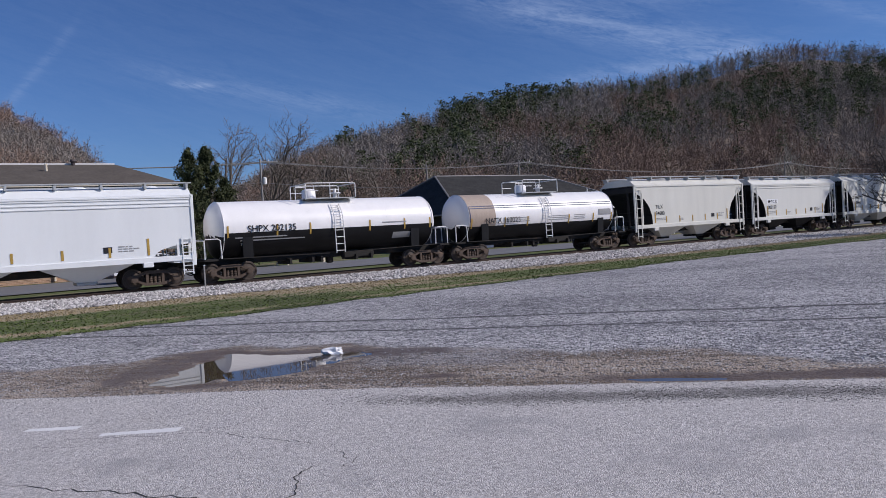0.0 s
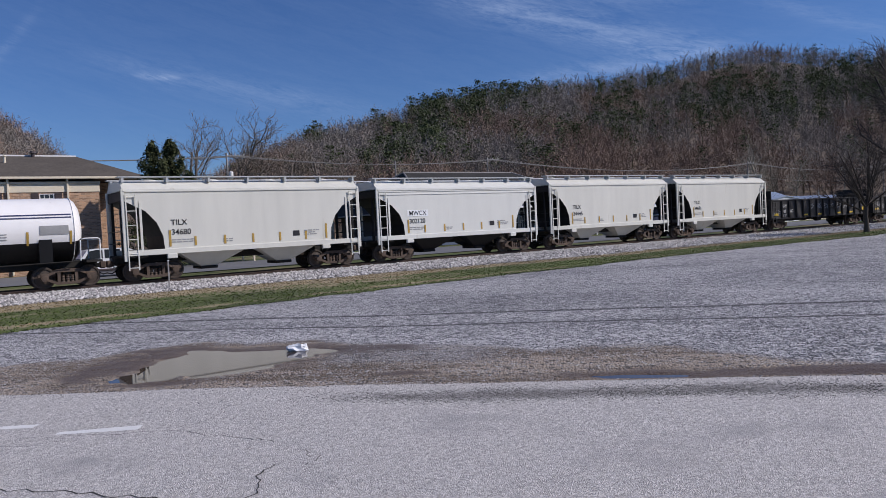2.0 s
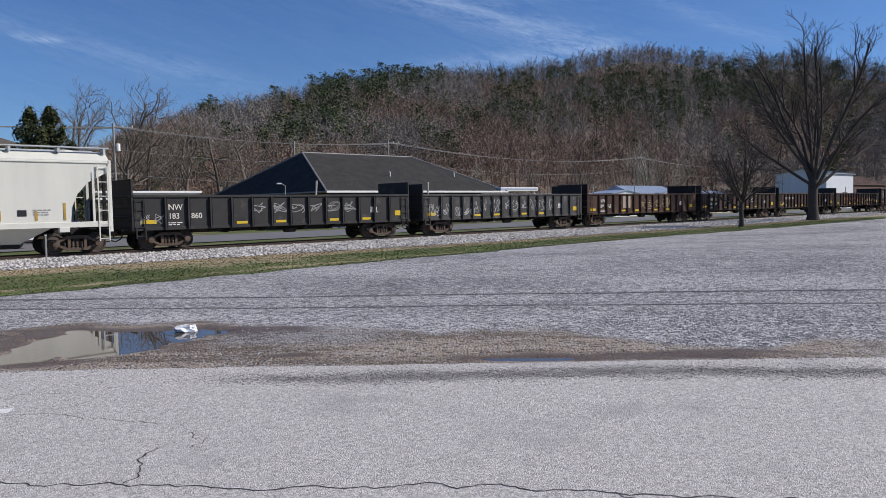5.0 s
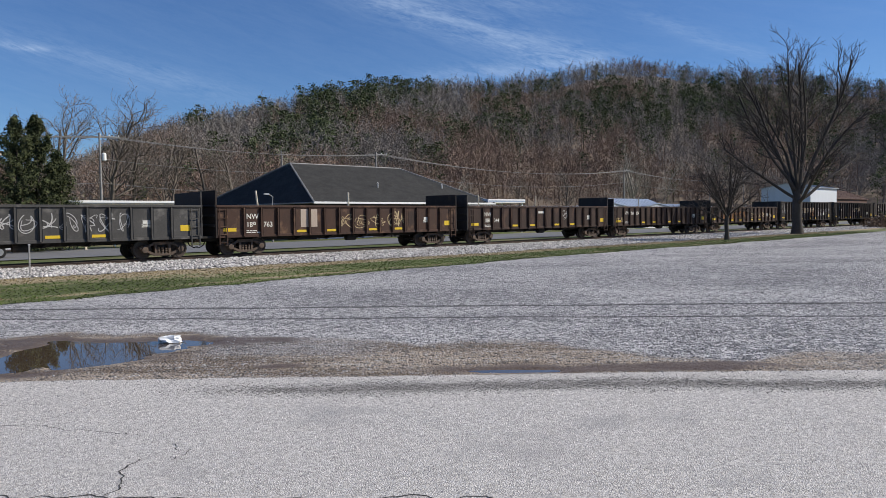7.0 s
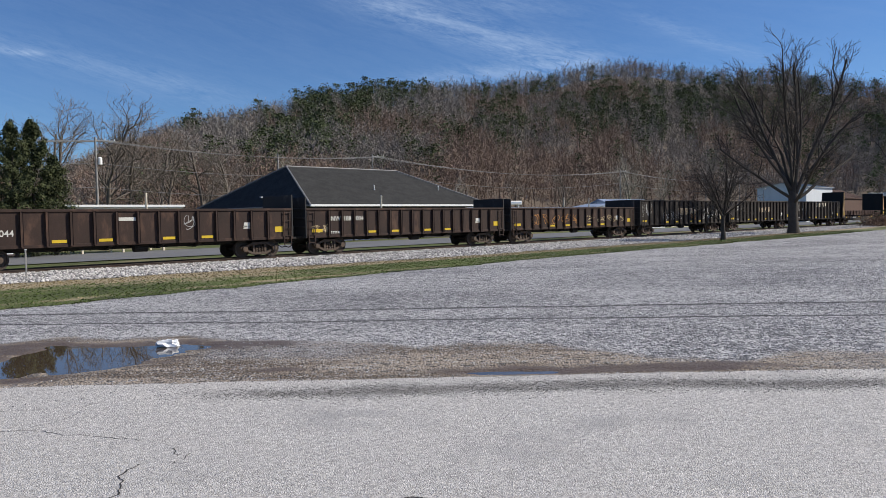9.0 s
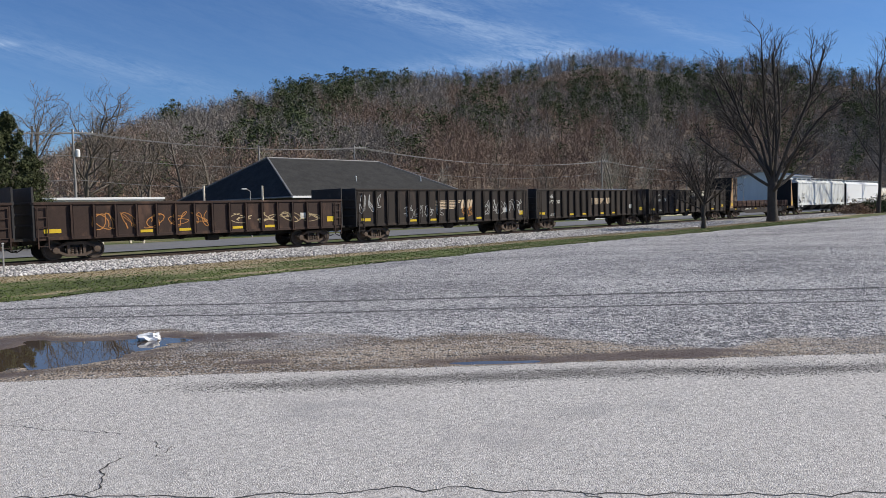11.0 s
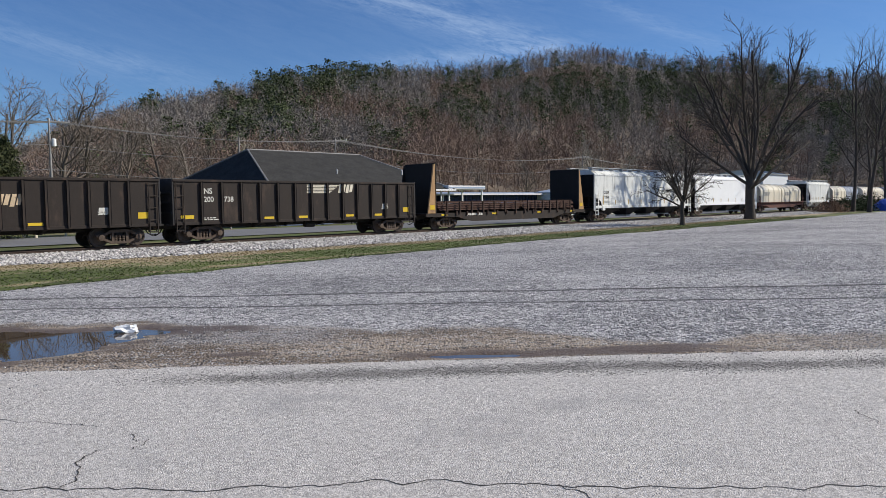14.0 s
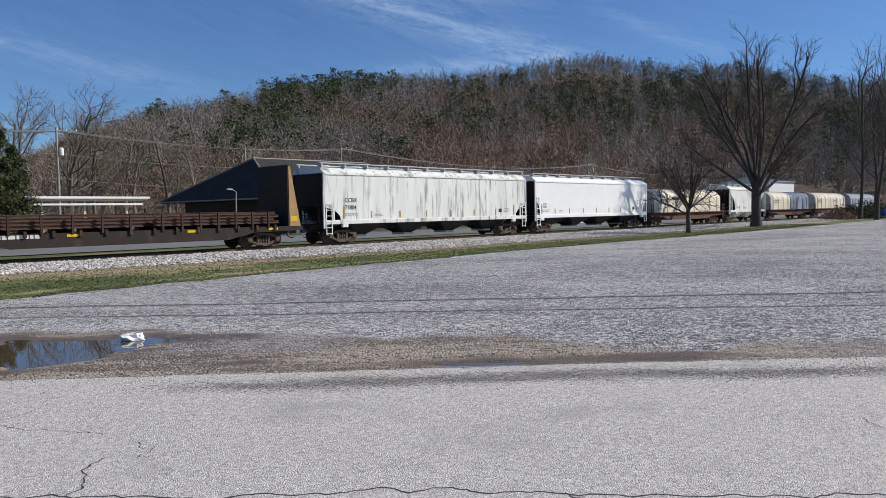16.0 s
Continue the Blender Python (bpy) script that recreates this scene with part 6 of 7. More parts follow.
hb = Build()
aa, rr = [-40 + 1.0 * i for i in range(171)], [128 + 14 * i for i in range(40)] + [720, 800, 900, 1000, 1200, 1500]
for a in aa:
    for r in rr:
        hb.v.append((r * math.sin(radians(a)), r * math.cos(radians(a)), hill(a, r)))
hb.f = [(i * len(rr) + j, (i + 1) * len(rr) + j, (i + 1) * len(rr) + j + 1, i * len(rr) + j + 1) for i in range(len(aa) - 1) for j in range(len(rr) - 1)]
hb.m = [0] * len(hb.f)
tagged(part("hillside", hb, M_LITTER, smooth=True), "steep hillside of brown leaf litter under bare woods", "hill", kind="structure")


def woods_kind(seed, tall, kids, reach):
    """Template of a far leafless tree as thin blades, trunk down, with a rounded twiggy crown."""
    rng = np.random.default_rng(seed)
    v, f = [], []
    for pts, rad, level in grow(rng, tall, 0.2, kids, reach, lean=0.50, up=0.22, wob=0.24, levels=2, clear=0.28):
        p = [pts[0], pts[len(pts) // 2], pts[-1]] if level < 2 else [pts[0], pts[-1]]
        w = (0.13, 0.075, 0.06)[level]
        side = Vector(rng.normal(0, 1, 3)).cross(p[-1] - p[0]).normalized()
        for q, e in zip(p, p[1:]):
            o = len(v)
            v += [q + side * w, q - side * w, e + side * w * 0.4]
            f.append((o, o + 1, o + 2))
            if level == 0:
                v += [e - side * w * 0.4]
                f.append((o + 1, o + 3, o + 2))
    return np.array([tuple(p) for p in v]), np.array(f)


def pine_kind(seed, tall):
    """Template of a far pine: whorls of needle clumps on a bare stem, ragged, wider above the middle."""
    rng = np.random.default_rng(seed)
    limbs = 26
    lh, la = np.sort(rng.random(limbs)), rng.uniform(0, 6.283, limbs)
    reach = tall * (0.05 + 0.19 * np.sqrt(np.clip(1 - (2 * lh - 0.62) ** 2 / 1.95, 0, 1))) * rng.uniform(0.6, 1.15, limbs)
    n = 430
    k = rng.integers(0, limbs, n)
    s = rng.random(n) ** 0.6
    spread = 0.30 + 0.035 * tall * s
    c = np.stack([np.cos(la[k]) * reach[k] * s, np.sin(la[k]) * reach[k] * s, tall * (0.30 + 0.66 * lh[k]) + 0.10 * reach[k] * s], -1)
    c += rng.normal(0, 1, (n, 3)) * np.stack([spread, spread, spread * 0.6], -1)
    b = rng.normal(0, 1, (n, 3, 3)) * np.array([1, 1, 0.55])
    b /= np.linalg.norm(b, axis=2, keepdims=True)
    v = (c[:, None] + b * rng.uniform(0.25, 0.62, (n, 1, 1))).reshape(-1, 3)
    trunk = np.array([(0.2, 0, 0), (-0.2, 0, 0), (0, 0, tall * 0.95)])
    v = np.concatenate([v, trunk])
    return v, np.arange(len(v)).reshape(-1, 3)


def plant(name, kinds, spots, material, label):
    """Copies templates over many spots into one mesh."""
    rng = np.random.default_rng(len(spots))
    vs, fs, o = [], [], 0
    for x, y, z, s in spots:
        v, f = kinds[rng.integers(len(kinds))]
        a = rng.uniform(0, 6.283)
        c, q = math.cos(a), math.sin(a)
        w = v * s
        vs.append(np.stack([w[:, 0] * c - w[:, 1] * q + x, w[:, 0] * q + w[:, 1] * c + y, w[:, 2] * rng.uniform(0.85, 1.15) + z], -1))
        fs.append(f + o)
        o += len(v)
    ob = new(name, big_mesh(name, np.concatenate(vs), np.concatenate(fs), [material]))
    return tagged(ob, label, "woods", kind="stuff")


# stands of pine: heading, share of the way up the slope, half-widths of both, how dense
STANDS = ((35.6, 0.93, 1.6, 0.12, 0.75), (39.2, 0.80, 2.2, 0.16, 0.75), (34.6, 0.55, 2.6, 0.26, 0.72), (31.5, 0.86, 1.6, 0.12, 0.35), (42.6, 0.90, 1.6, 0.10, 0.45), (31.8, 0.25, 2.4, 0.12, 0.45), (26.3, 0.88, 0.8, 0.1, 0.5),
          (49.2, 0.68, 1.3, 0.12, 0.6), (51.8, 0.80, 1.3, 0.08, 0.6), (45, 0.66, 2.0, 0.10, 0.30), (56.8, 0.62, 1.1, 0.07, 0.6), (58.5, 0.42, 4.5, 0.12, 0.55), (55.2, 0.50, 1.6, 0.10, 0.5), (62.5, 0.72, 3.0, 0.12, 0.40),
          (69, 0.60, 5.0, 0.28, 0.50), (62, 0.50, 5.0, 0.15, 0.35), (76, 0.5, 5.0, 0.4, 0.4), (48, 0.35, 5.0, 0.12, 0.22))
rng = np.random.default_rng(77)
grey, russet, green = [], [], []
while len(grey) + len(russet) < 9600:
    a = rng.uniform(-6, 84)
    rise, far = ridge(a)
    t = rng.random() ** 0.75
    r = foot(a) + 3 + (far * 1.03 - foot(a) - 3) * t
    x, y = r * math.sin(radians(a)), r * math.cos(radians(a))
    z = hill(a, r) - 0.3
    stand = sum(g * math.exp(-((a - sa) / wa) ** 2 - ((t - st) / wt) ** 2) for sa, st, wa, wt, g in STANDS)
    stand *= 1 + 0.9 * noise.noise((x * 0.03, y * 0.03, 3))
    if rng.random() < 0.62 * stand * (1 if a < 54 else 0.75) + 0.012 * (a > 20):
        green.append((x, y, z, rng.uniform(0.65, 1.1) * (0.72 if t > 0.93 else 1)))
    elif noise.noise((x * 0.02, y * 0.02, 30)) + 0.35 * (1 - t) > 0.24:
        russet.append((x, y, z, rng.uniform(0.75, 1.15)))
    else:
        grey.append((x, y, z, rng.uniform(0.7, 1.2)))
for a, up in ((35.6, 1.0), (36.1, 1.0), (38.0, 0.98), (53.0, 0.86), (62.5, 1.0), (41.2, 0.97), (26.3, 0.95), (43.2, 0.94)):
    rise, far = ridge(a)
    r = foot(a) + (far - foot(a)) * up
    green.append((r * math.sin(radians(a)), r * math.cos(radians(a)), hill(a, r), 1.05))
KINDS = [woods_kind(s, 9.5, (13, 7, 0), (0.42, 0.5, 0.4)) for s in range(8)]
plant("bare_woods", KINDS, grey, M_WOODS, "leafless grey-brown hardwood forest covering the hill")
plant("russet_woods", KINDS, russet, M_WOODS_RED, "leafless reddish-brown trees on the lower slope")
plant("pine_woods", [pine_kind(s, 13.0) for s in range(6)], green, M_PINE, "dark green pines scattered through the hillside woods")


# ---- buildings beyond the railway ----
def brick_wall_material():
    m = mat("tan_brick_wall", (0.40, 0.28, 0.20), 0.9, var=0.2, scale=0.8, fine=12, bump=0.2)
    n, l = m.node_tree.nodes, m.node_tree.links
    b = n["Principled BSDF"]
    old = b.inputs["Base Color"].links[0].from_socket
    co, mp2, br = n.new("ShaderNodeTexCoord"), n.new("ShaderNodeMapping"), n.new("ShaderNodeTexBrick")
    mp2.inputs["Rotation"].default_value = (radians(90), 0, 0)
    br.inputs["Scale"].default_value = 1.0
    br.inputs["Brick Width"].default_value, br.inputs["Row Height"].default_value, br.inputs["Mortar Size"].default_value = 0.32, 0.11, 0.012
    br.inputs["Color1"].default_value, br.inputs["Color2"].default_value, br.inputs["Mortar"].default_value = (1.25, 1.1, 0.95, 1), (0.6, 0.55, 0.5, 1), (1.2, 1.25, 1.3, 1)
    mul = n.new("ShaderNodeVectorMath")
    mul.operation = "MULTIPLY"
    l.new(co.outputs["Object"], mp2.inputs["Vector"])
    l.new(mp2.outputs["Vector"], br.inputs["Vector"])
    l.new(br.outputs["Color"], mul.inputs[0])
    l.new(old, mul.inputs[1])
    l.new(mul.outputs["Vector"], b.inputs["Base Color"])
    return m


M_BRICK = brick_wall_material()


def hip_roof(b, x0, x1, y0, y1, ze, zr, rx0, rx1, ry, thick=0.16):
    """A hipped roof with a level ridge from rx0 to rx1, and a soffit below."""
    lo = [(x0, y0, ze), (x1, y0, ze), (x1, y1, ze), (x0, y1, ze)]
    up = [(x, y, ze + thick) for x, y, _ in lo]
    b.add(lo + up + [(rx0, ry, zr), (rx1, ry, zr)], [(3, 2, 1, 0), (0, 1, 5, 4), (1, 2, 6, 5), (2, 3, 7, 6), (3, 0, 4, 7), (4, 5, 9, 8), (5, 6, 9), (6, 7, 8, 9), (7, 4, 8)])
    return b


def wall_with_holes(b, x0, x1, y, z0, z1, holes, thick=0.25):
    """A wall facing -y, built round rectangular openings (hx0, hx1, hz0, hz1) of one row."""
    cur = x0
    for hx0, hx1, hz0, hz1 in holes:
        b.box(cur, hx0, y, y + thick, z0, z1)
        b.box(hx0, hx1, y, y + thick, z0, hz0)
        b.box(hx0, hx1, y, y + thick, hz1, z1)
        cur = hx1
    b.box(cur, x1, y, y + thick, z0, z1)
    return b


def window(parent, x0, x1, z0, z1, y, shutters=True, bars=(3, 4)):
    fr = Build()
    for a, c, e, g in ((x0, x0 + 0.07, z0, z1), (x1 - 0.07, x1, z0, z1), (x0 + 0.07, x1 - 0.07, z0, z0 + 0.07), (x0 + 0.07, x1 - 0.07, z1 - 0.07, z1)):
        fr.box(a, c, y + 0.02, y + 0.12, e, g)
    w = part("window", fr, M_WHITETRIM, parent, "white-framed window")
    part("pane", Build().box(x0 + 0.07, x1 - 0.07, y + 0.09, y + 0.1, z0 + 0.07, z1 - 0.07), M_GLASS, w)
    g = Build()
    for k in range(1, bars[0]):
        x = x0 + (x1 - x0) * k / bars[0]
        g.box(x - 0.018, x + 0.018, y + 0.05, y + 0.088, z0 + 0.07, z1 - 0.07)
    for k in range(1, bars[1]):
        z = z0 + (z1 - z0) * k / bars[1]
        g.box(x0 + 0.07, x1 - 0.07, y + 0.045, y + 0.085, z - 0.018, z + 0.018)
    part("glazing_bars", g, M_WHITETRIM, w)
    part("sill", Build().box(x0 - 0.05, x1 + 0.05, y - 0.08, y + 0.02, z0 - 0.09, z0), M_CREAMTRIM, w)
    if shutters:
        for a in (x0 - 0.52, x1 + 0.04):
            s = Build().box(a, a + 0.48, y - 0.05, y - 0.004, z0 - 0.03, z1 + 0.03)
            for k in range(12):
                z = z0 + (z1 - z0) * (k + 0.3) / 12
                s.box(a + 0.05, a + 0.43, y - 0.07, y - 0.05, z, z + 0.06)
            part("shutter", s, M_SHUTTER, w, "dark louvred shutter")


office = thing("brick_office", "two-storey tan brick office with brown hipped roof", "building")
OY = 62.0
xs_win = [-19.4 + 3.9 * k for k in range(8)]
wall = Build()
wall_with_holes(wall, -30, 12.0, OY, 3.1, 5.6, [(x, x + 1.0, 4.02, 5.52) for x in xs_win])
wall.box(-30, 12.0, OY, OY + 0.25, -0.5, 3.1)
wall.box(11.75, 12.0, OY + 0.25, OY + 3.2, -0.5, 5.8).box(12.0, 14.6, OY + 3.0, OY + 3.25, -0.5, 6.5).box(14.35, 14.6, OY + 3.25, OY + 16, -0.5, 6.5)
wall.box(-30, 14.6, OY + 16, OY + 16.25, -0.5, 6.5).box(-30, -29.75, OY + 0.25, OY + 16, -0.5, 6.5)
part("wall", wall, M_BRICK, office, "tan and brown brick wall")
part("fascia_band", Build().box(-30, 12.05, OY - 0.06, OY + 0.25, 5.60, 6.22, c=0.02).box(-30, 12.1, OY - 0.12, OY + 0.25, 6.22, 6.40, c=0.02), M_CREAMTRIM, office, "cream painted frieze under the eaves")
part("soffit", Build().box(-30.4, 15.2, OY - 0.38, OY + 16.5, 6.56, 6.62), M_SHUTTER, office)
part("gutter", Build().box(-30.6, 15.45, OY - 0.52, OY - 0.38, 6.56, 6.74, c=0.03), M_CREAMTRIM, office, "cream gutter")
part("roof", hip_roof(Build(), -30.6, 15.4, OY - 0.42, OY + 17.2, 6.62, 9.15, -22, 11.9, OY + 8.1), M_SHINGLE_BROWN, office, "brown shingled hipped roof")
part("ridge_cap", Build().box(-22, 11.9, OY + 7.95, OY + 8.25, 9.10, 9.22), M_WHITETRIM, office)
part("roof_vent", Build().lathe([(8.9, 0.14), (9.3, 0.14), (9.32, 0.26), (9.5, 0.2)], (8.6, OY + 7.6, 0), "z", 10), M_SHUTTER, office)
part("roof_vent", Build().lathe([(8.2, 0.1), (8.75, 0.1), (8.78, 0.15), (8.85, 0.1)], (6.3, OY + 5.0, 0), "z", 10), M_CREAMTRIM, office)
for x in (5.9, 9.8, -1.9, -9.7):
    part("downpipe", Build().box(x - 0.07, x + 0.07, OY - 0.2, OY - 0.06, -0.4, 6.6, c=0.02), M_CREAMTRIM, office)
for x in xs_win:
    window(office, x, x + 1.0, 4.02, 5.52, OY)

depot = thing("depot", "low dark depot under a broad charcoal hipped roof", "building")
part("roof", hip_roof(Build(), 42.5, 69.4, 61.8, 86.6, 3.18, 8.1, 47.8, 64.5, 74.2), M_SHINGLE_DARK, depot, "charcoal shingled hipped roof")
gut = Build().box(42.4, 69.5, 61.66, 61.8, 3.16, 3.38, c=0.03)
part("gutter", gut, M_WHITETRIM, depot, "white gutter along the eaves")
part("gutter", Build().box(42.36, 42.5, 61.8, 86.6, 3.2, 3.36, c=0.03), M_POLE, depot)
for (a, b2) in (((42.5, 61.8, 3.36), (47.8, 74.2, 8.12)), ((69.4, 61.8, 3.36), (64.5, 74.2, 8.12)), ((42.5, 86.6, 3.36), (47.8, 74.2, 8.12)), ((47.8, 74.2, 8.12), (64.5, 74.2, 8.12))):
    part("roof_cap", Build().tube([a, b2], 0.11, 5), M_POLE, depot, "pale ridge capping")
holes = [(47.2 + 3.0 * k, 48.4 + 3.0 * k, 0.8, 2.3) for k in range(7)]
dw = wall_with_holes(Build(), 44.6, 67.4, 64.4, -0.5, 3.2, holes)
dw.box(44.6, 44.85, 64.65, 84.4, -0.5, 3.2).box(67.15, 67.4, 64.65, 84.4, -0.5, 3.2).box(44.85, 67.15, 84.15, 84.4, -0.5, 3.2)
part("wall", dw, M_DARKWALL, depot, "dark painted depot wall")
part("wainscot", Build().box(44.58, 52.0, 64.34, 64.4, -0.45, 1.0), M_BLUEWALL, depot)
for h in holes:
    window(depot, *h, 64.4, False, (2, 2))
for x in (43.4, 48.2, 53.0, 57.8, 62.6, 67.4, 68.8):
    part("porch_post", Build().box(x - 0.08, x + 0.08, 62.25, 62.41, -0.42, 3.2, c=0.02), M_WHITETRIM if x > 66 else M_DARKWALL, depot)
for x, y, z in ((54.6, 66.6, 5.1), (65.2, 66.9, 5.2)):
    part("vent_pipe", Build().tube([(x, y, z), (x, y, z + 0.55), (x - 0.1, y, z + 0.62)], 0.07, 8), M_WHITETRIM, depot)

shel = thing("platform_shelter", "flat-roofed shelter with white edge trim beside the street", "shelter")
part("roof_slab", Build().box(18.4, 27.3, 57.6, 61.2, 2.93, 3.12, c=0.02), M_CREAMTRIM, shel)
part("upper_trim", Build().box(18.3, 27.4, 57.5, 57.62, 3.04, 3.22, c=0.02), M_WHITETRIM, shel)
part("lower_beam", Build().box(18.1, 26.9, 57.7, 57.85, 2.55, 2.70, c=0.02), M_WHITETRIM, shel)
for x in (19.6, 22.6, 25.8):
    part("shelter_post", Build().box(x - 0.08, x + 0.08, 58.1, 58.26, -0.45, 2.95, c=0.02), M_CREAMTRIM, shel)
    part("shelter_post", Build().box(x - 0.08, x + 0.08, 60.6, 60.76, -0.45, 2.95, c=0.02), M_CREAMTRIM, shel)

awn = thing("open_canopy", "small open canopy with white and lilac fascia beside the depot", "canopy")
part("roof_slab", Build().box(68.4, 75.6, 62.0, 66.0, 3.38, 3.86, c=0.03), M_WHITETRIM, awn)
part("fascia_stripe", Build().box(68.55, 75.45, 61.97, 61.995, 3.52, 3.70), M_METALROOF, awn)
for x in (68.8, 75.2):
    for y in (62.2, 65.6):
        part("canopy_post", Build().box(x - 0.1, x + 0.1, y, y + 0.2, -0.42, 3.4, c=0.02), M_WHITETRIM, awn)

shop = thing("long_navy_building", "long low navy-sided building with a pale roof edge", "building", "low buildings down the line")
part("wall", Build().box(73.4, 101.5, 68.0, 77.0, -0.5, 2.72), M_NAVYWALL, shop, "navy metal siding")
for k in range(36):
    part("batten", Build().box(73.8 + 0.78 * k, 73.86 + 0.78 * k, 67.955, 68.0, -0.45, 2.72), M_NAVYWALL, shop)
part("roof", Build().prism_x([(66.9, 2.72), (72.5, 3.05), (78.0, 2.72), (78.0, 2.92), (72.5, 3.26), (66.9, 2.92)], 70.6, 101.9), M_METALROOF, shop, "pale low-pitched metal roof")
part("gutter", Build().box(70.6, 101.9, 66.74, 66.9, 2.74, 2.95, c=0.02), M_WHITETRIM, shop, "white gutter along the eaves")
part("belt_board", Build().box(73.35, 101.5, 67.93, 67.998, 1.55, 1.68), M_METALROOF, shop)
for x in (71.0, 72.9):
    part("porch_post", Build().box(x - 0.09, x + 0.09, 67.0, 67.18, -0.42, 2.76, c=0.02), M_WHITETRIM, shop)


def house(x0, x1, y0, y1, ze, zr, wall_m, roof_m, label, doors=()):
    h = thing("low_building", label, "building", "low buildings down the line")
    rx = (y0 + y1) / 2
    b = Build().box(x0, x1, y0, y1, -0.5, ze)
    part("wall", b, wall_m, h)
    part("roof", Build().prism_x([(y0 - 0.4, ze - 0.05), (rx, zr - 0.05), (y1 + 0.4, ze - 0.05), (y1 + 0.4, ze + 0.08), (rx, zr + 0.08), (y0 - 0.4, ze + 0.08)], x0 - 0.4, x1 + 0.4), roof_m, h)
    part("gable", Build().prism_x([(y0, ze), (rx, zr - 0.06), (y1, ze)], x0, x1), wall_m, h)
    seams = Build()
    n = int((x1 - x0) / 0.9)
    for k in range(n + 1):
        x = x0 - 0.3 + (x1 - x0 + 0.6) * k / n
        seams.tube([(x, y0 - 0.4, ze + 0.09), (x, rx, zr + 0.09)], 0.03, 4)
    part("roof_seams", seams, roof_m, h)
    for a, c, e, g, m in doors:
        part("door", Build().box(a, c, y0 - 0.05, y0 - 0.005, e, g), m, h)
    return h


white_shop = house(102.6, 116.0, 65.0, 71.0, 3.0, 4.35, M_WHITEWALL, M_METALROOF, "white-walled building with blue-grey metal roof", ((103.3, 108.6, -0.4, 2.9, M_NAVYWALL),))
for x0, x1 in ((95.6, 103.1), (108.8, 116.4)):
    xm = (x0 + x1) / 2
    part("gabled_wing", Build().prism([(x0, -0.5), (x1, -0.5), (x1, 3.02), (xm, 3.46), (x0, 3.02)], 64.0, 68.4), M_WHITEWALL, white_shop, "white gabled wing")
    part("wing_roof", Build().prism([(x0 - 0.25, 3.02), (xm, 3.50), (x1 + 0.25, 3.02), (x1 + 0.25, 3.14), (xm, 3.63), (x0 - 0.25, 3.14)], 63.8, 68.4), M_METALROOF, white_shop)
house(118.0, 134.0, 64.0, 70.0, 2.7, 3.5, M_CREAMTRIM, M_METALROOF, "long low building with pale metal roof", ((120.0, 122.5, -0.4, 1.6, M_SHUTTER),))
house(176.0, 193.0, 62.0, 73.0, 7.4, 8.4, M_WHITEWALL, M_GALV, "tall white metal warehouse beyond the trees", ((178, 181, -0.4, 3.2, M_SHUTTER), (186, 189, -0.4, 3.2, M_SHUTTER)))
house(197.0, 230.0, 66.0, 78.0, 5.2, 7.8, M_BRICKRED, M_BRICKRED, "red-brown building with a matching roof beyond the warehouse")


# ---- poles and wires ----
def utility_pole(x, y, tall, label, arm=True, can=False):
    p = thing("utility_pole", label, "utility pole", "poles along the street", pose(x, y, -0.45))
    part("shaft", Build().tube([(0, 0, 0), (0.02, 0, tall * 0.5), (0, 0, tall)], [0.17, 0.14, 0.10], 10), M_POLE, p)
    if arm:
        part("crossarm", Build().box(-0.1, 2.3, -0.06, 0.06, tall - 0.45, tall - 0.30, c=0.015), M_POLE, p)
        for k in (0.1, 1.1, 2.2):
            part("insulator", Build().lathe([(tall - 0.3, 0.03), (tall - 0.24, 0.07), (tall - 0.18, 0.04), (tall - 0.12, 0.06), (tall - 0.08, 0.02)], (k, 0, 0), "z", 8), M_WHITETRIM, p)
    if can:
        part("transformer", Build().lathe([(tall - 3.2, 0.2), (tall - 3.15, 0.26), (tall - 2.4, 0.26), (tall - 2.3, 0.15)], (0.42, -0.1, 0), "z", 14), M_WHITETRIM, p, "pale grey pole transformer")
    return p


PY, PT = 90.0, 12.4
utility_pole(-14.0, PY, PT, "grey wooden utility pole")
utility_pole(32.2, PY, PT, "grey wooden utility pole with a transformer", True, True)
utility_pole(58.5, PY + 3, PT - 0.4, "slim grey wooden utility pole", False)
utility_pole(73.5, PY, PT, "grey wooden utility pole behind the depot")
utility_pole(144.0, PY, PT, "grey wooden utility pole down the street")
utility_pole(205.0, PY, PT, "grey wooden utility pole down the street")
for k, (p, q, h0, h1, sag) in enumerate(((-14, 32.2, 12.0, 12.0, 0.8), (32.2, 73.5, 12.0, 12.0, 0.9), (73.5, 144, 12.0, 12.0, 1.7), (144, 205, 12.0, 12.0, 1.4))):
    for j, (dx, dz) in enumerate(((0.1, 0.0), (1.1, 0.0), (2.2, 0.0), (0.0, -2.6), (0.0, -5.4))):
        if j == 4 and k > 1:
            continue
        pts = [(p + dx + (q - p) * i / 16, PY - (0.1 if j > 2 else 0), h0 + dz - 0.45 + (h1 - h0) * i / 16 - 4 * sag * (i / 16) * (1 - i / 16)) for i in range(17)]
        tagged(part("overhead_wire", Build().tube(pts, 0.035, 4), M_WIRE), "thin overhead power cable along the street", "cable", "overhead wires")


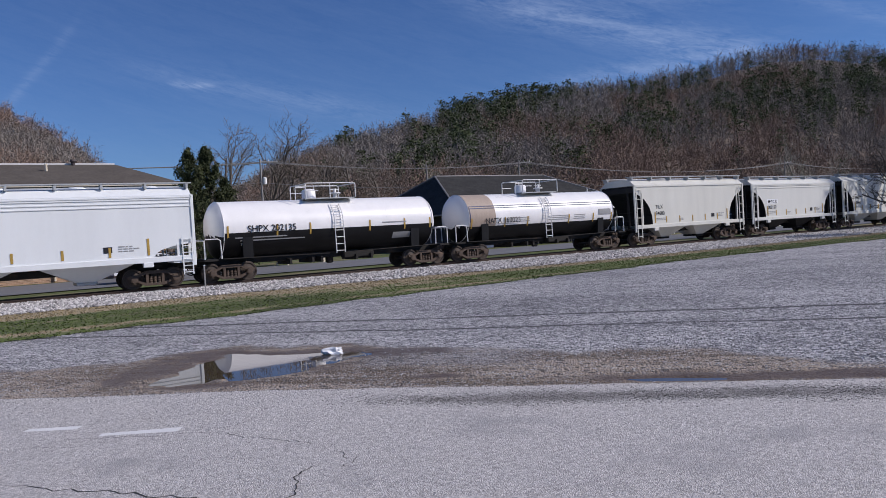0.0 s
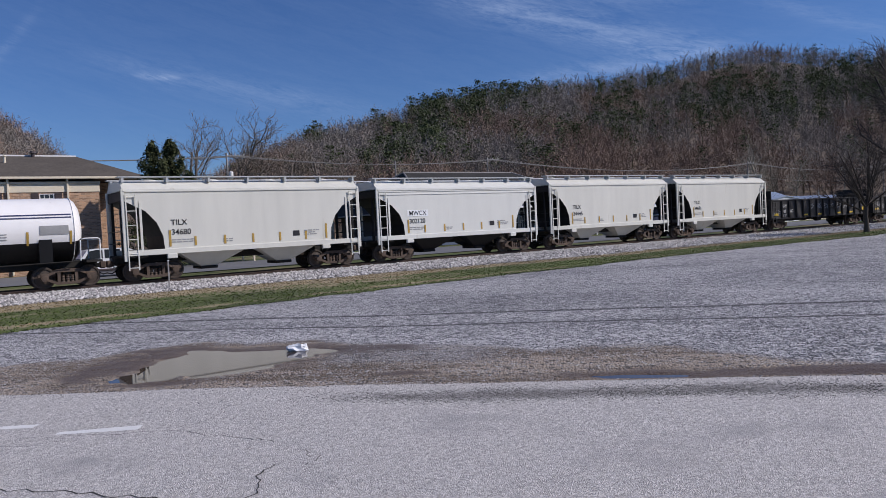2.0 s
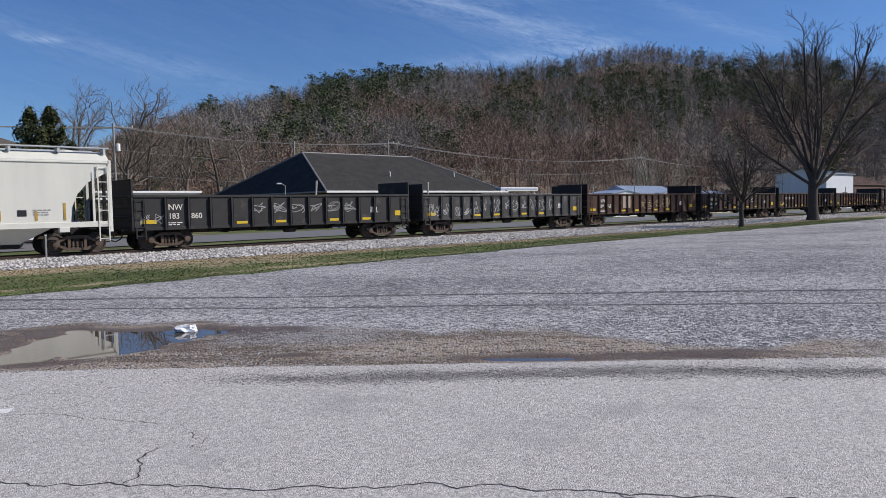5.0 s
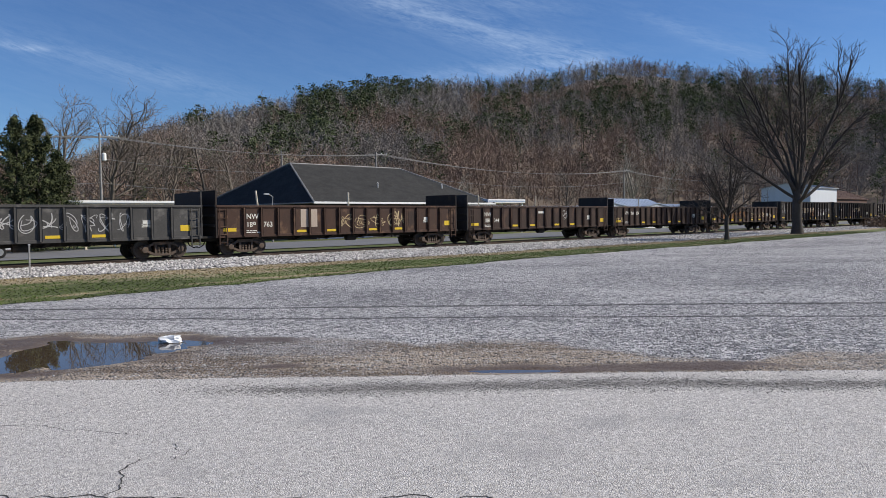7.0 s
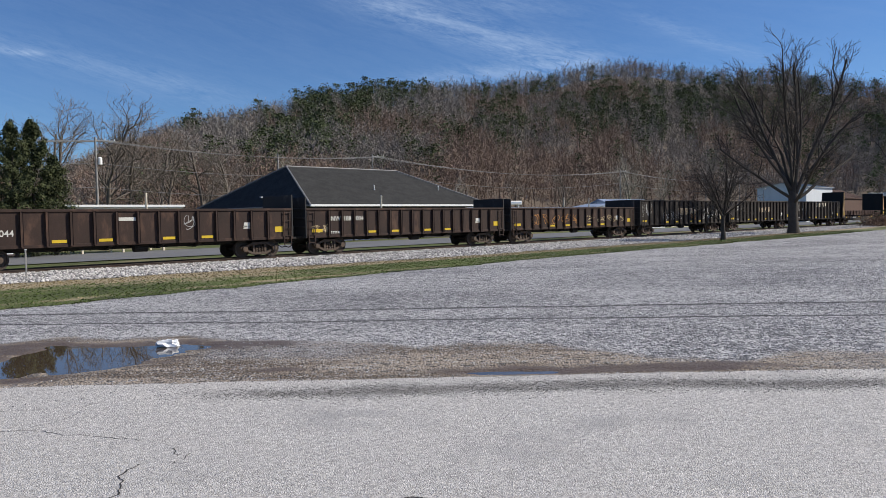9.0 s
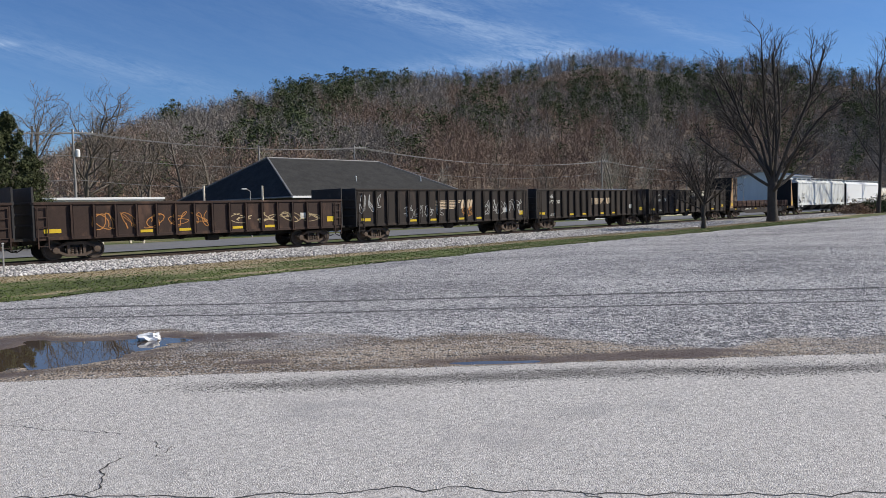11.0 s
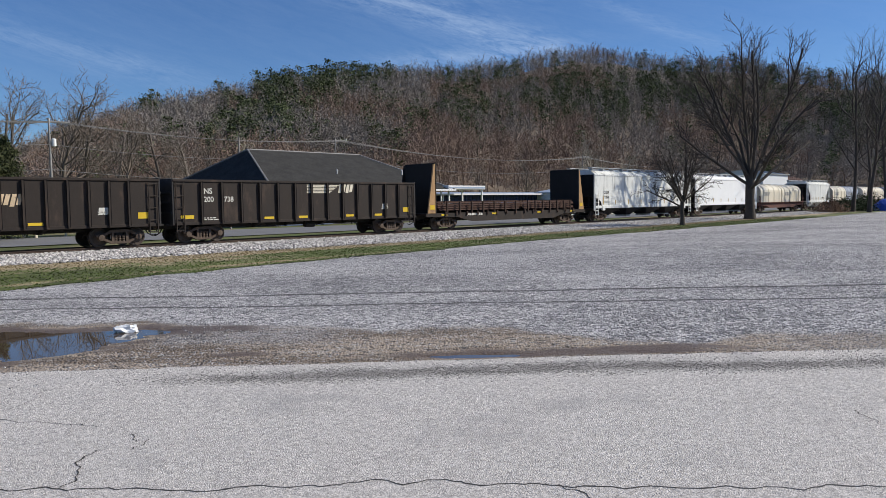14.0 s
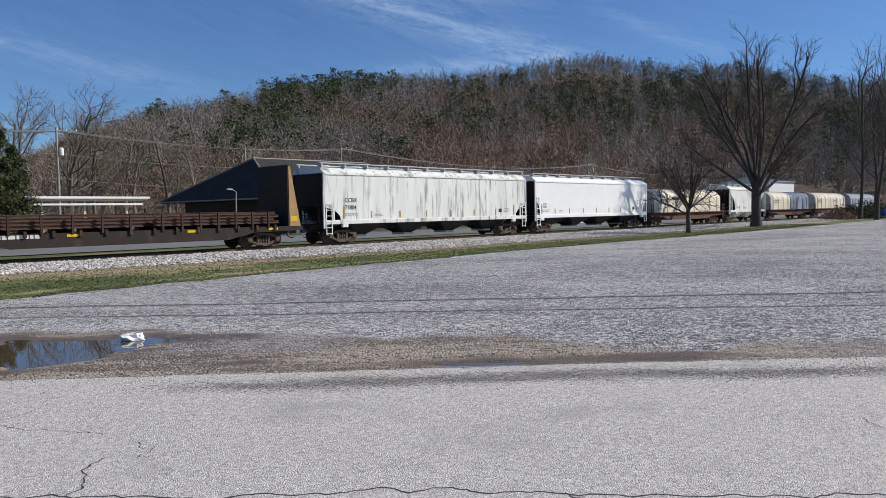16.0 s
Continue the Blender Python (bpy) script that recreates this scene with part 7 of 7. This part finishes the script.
def street_lamp(x, y, tall, arm):
    s = thing("street_lamp", "slim grey street lamp with a curved arm", "street lamp", "street lamps", pose(x, y, -0.42))
    part("pole", Build().tube([(0, 0, 0), (0, 0, tall * 0.8), (0.05, 0, tall * 0.95), (arm * 0.4, 0, tall)], [0.08, 0.06, 0.05, 0.05], 8), M_POLE, s)
    part("lamp_head", Build().box(min(arm * 0.4, arm), max(arm * 0.4, arm), -0.12, 0.12, tall - 0.06, tall + 0.07, c=0.03), M_GALV, s)


street_lamp(36.9, 60.4, 4.4, -0.9)
street_lamp(124.0, 60.4, 8.2, -1.2)
street_lamp(150.0, 61.0, 7.0, 1.0)


# ---- parked car ----
def parked_suv(x, y, label):
    c = thing("parked_car", label, "car", "", pose(x, y, -0.42))
    body = [(-2.35, 0.42), (-2.40, 0.80), (-2.30, 1.05), (-2.05, 1.12), (-1.65, 1.66), (-1.2, 1.74), (0.55, 1.72), (1.0, 1.55), (1.45, 1.12), (2.2, 0.98), (2.38, 0.75), (2.36, 0.42)]
    part("body", Build().prism(body, -0.9, 0.9), M_CARWHITE, c)
    glass = [(-1.80, 1.14), (-1.55, 1.60), (-1.15, 1.67), (0.5, 1.65), (0.92, 1.50), (1.28, 1.14)]
    part("side_glass", Build().prism(glass, -0.912, 0.912), M_GLASS, c)
    for p in (-0.75, 0.25):
        part("pillar", Build().box(p - 0.05, p + 0.05, -0.918, 0.918, 1.12, 1.68), M_CARWHITE, c)
    for wx in (-1.45, 1.45):
        for wy in (-0.82, 0.82):
            w = part("wheel", Build().lathe([(-0.11, 0.2), (-0.11, 0.32), (-0.08, 0.36), (0.08, 0.36), (0.11, 0.32), (0.11, 0.2)], (0, 0, 0), "y", 20), M_TYRE, c, at=pose(wx, wy, 0.36))
            part("rim", Build().lathe([(-0.118, 0.03), (-0.118, 0.21), (0.118, 0.21), (0.118, 0.03)], (0, 0, 0), "y", 12), M_CHROME, w)
    part("headlight", Build().box(2.2, 2.36, -0.85, -0.5, 0.78, 0.92, c=0.03), M_GLASS, c)
    part("tail_light", Build().box(-2.41, -2.3, -0.85, -0.6, 0.85, 1.08, c=0.02), M_RED, c)
    part("bumper", Build().box(-2.44, 2.42, -0.92, 0.92, 0.38, 0.52, c=0.03), M_SHUTTER, c)


parked_suv(10.2, 49.6, "white sport utility vehicle parked on the street")


# ---- movement ----
def motions():
    """The train rolls at a steady speed; every wheelset turns with it."""
    stops = [0.0, 0.1, 0.2] + [0.5 * k for k in range(1, 32)] + [15.8, 15.9, 16.0]
    for c, at in CARS:
        walk(c, [(t, pose(at - SPEED * t, TRACK_Y, RAIL_Z)) for t in stops])
    first = {}
    for w, x in WHEELSETS:
        if x not in first:
            walk(w, [(k / 30, pose(x * 0.889, 0, WHEEL_R, 0, -math.degrees(SPEED * k / 30 / WHEEL_R), 0)) for k in range(481)])
            first[x] = w.animation_data
        else:
            w.rotation_mode = "QUATERNION"
            keys = w.animation_data_create()
            keys.action, keys.action_slot = first[x].action, first[x].action_slot


motions()
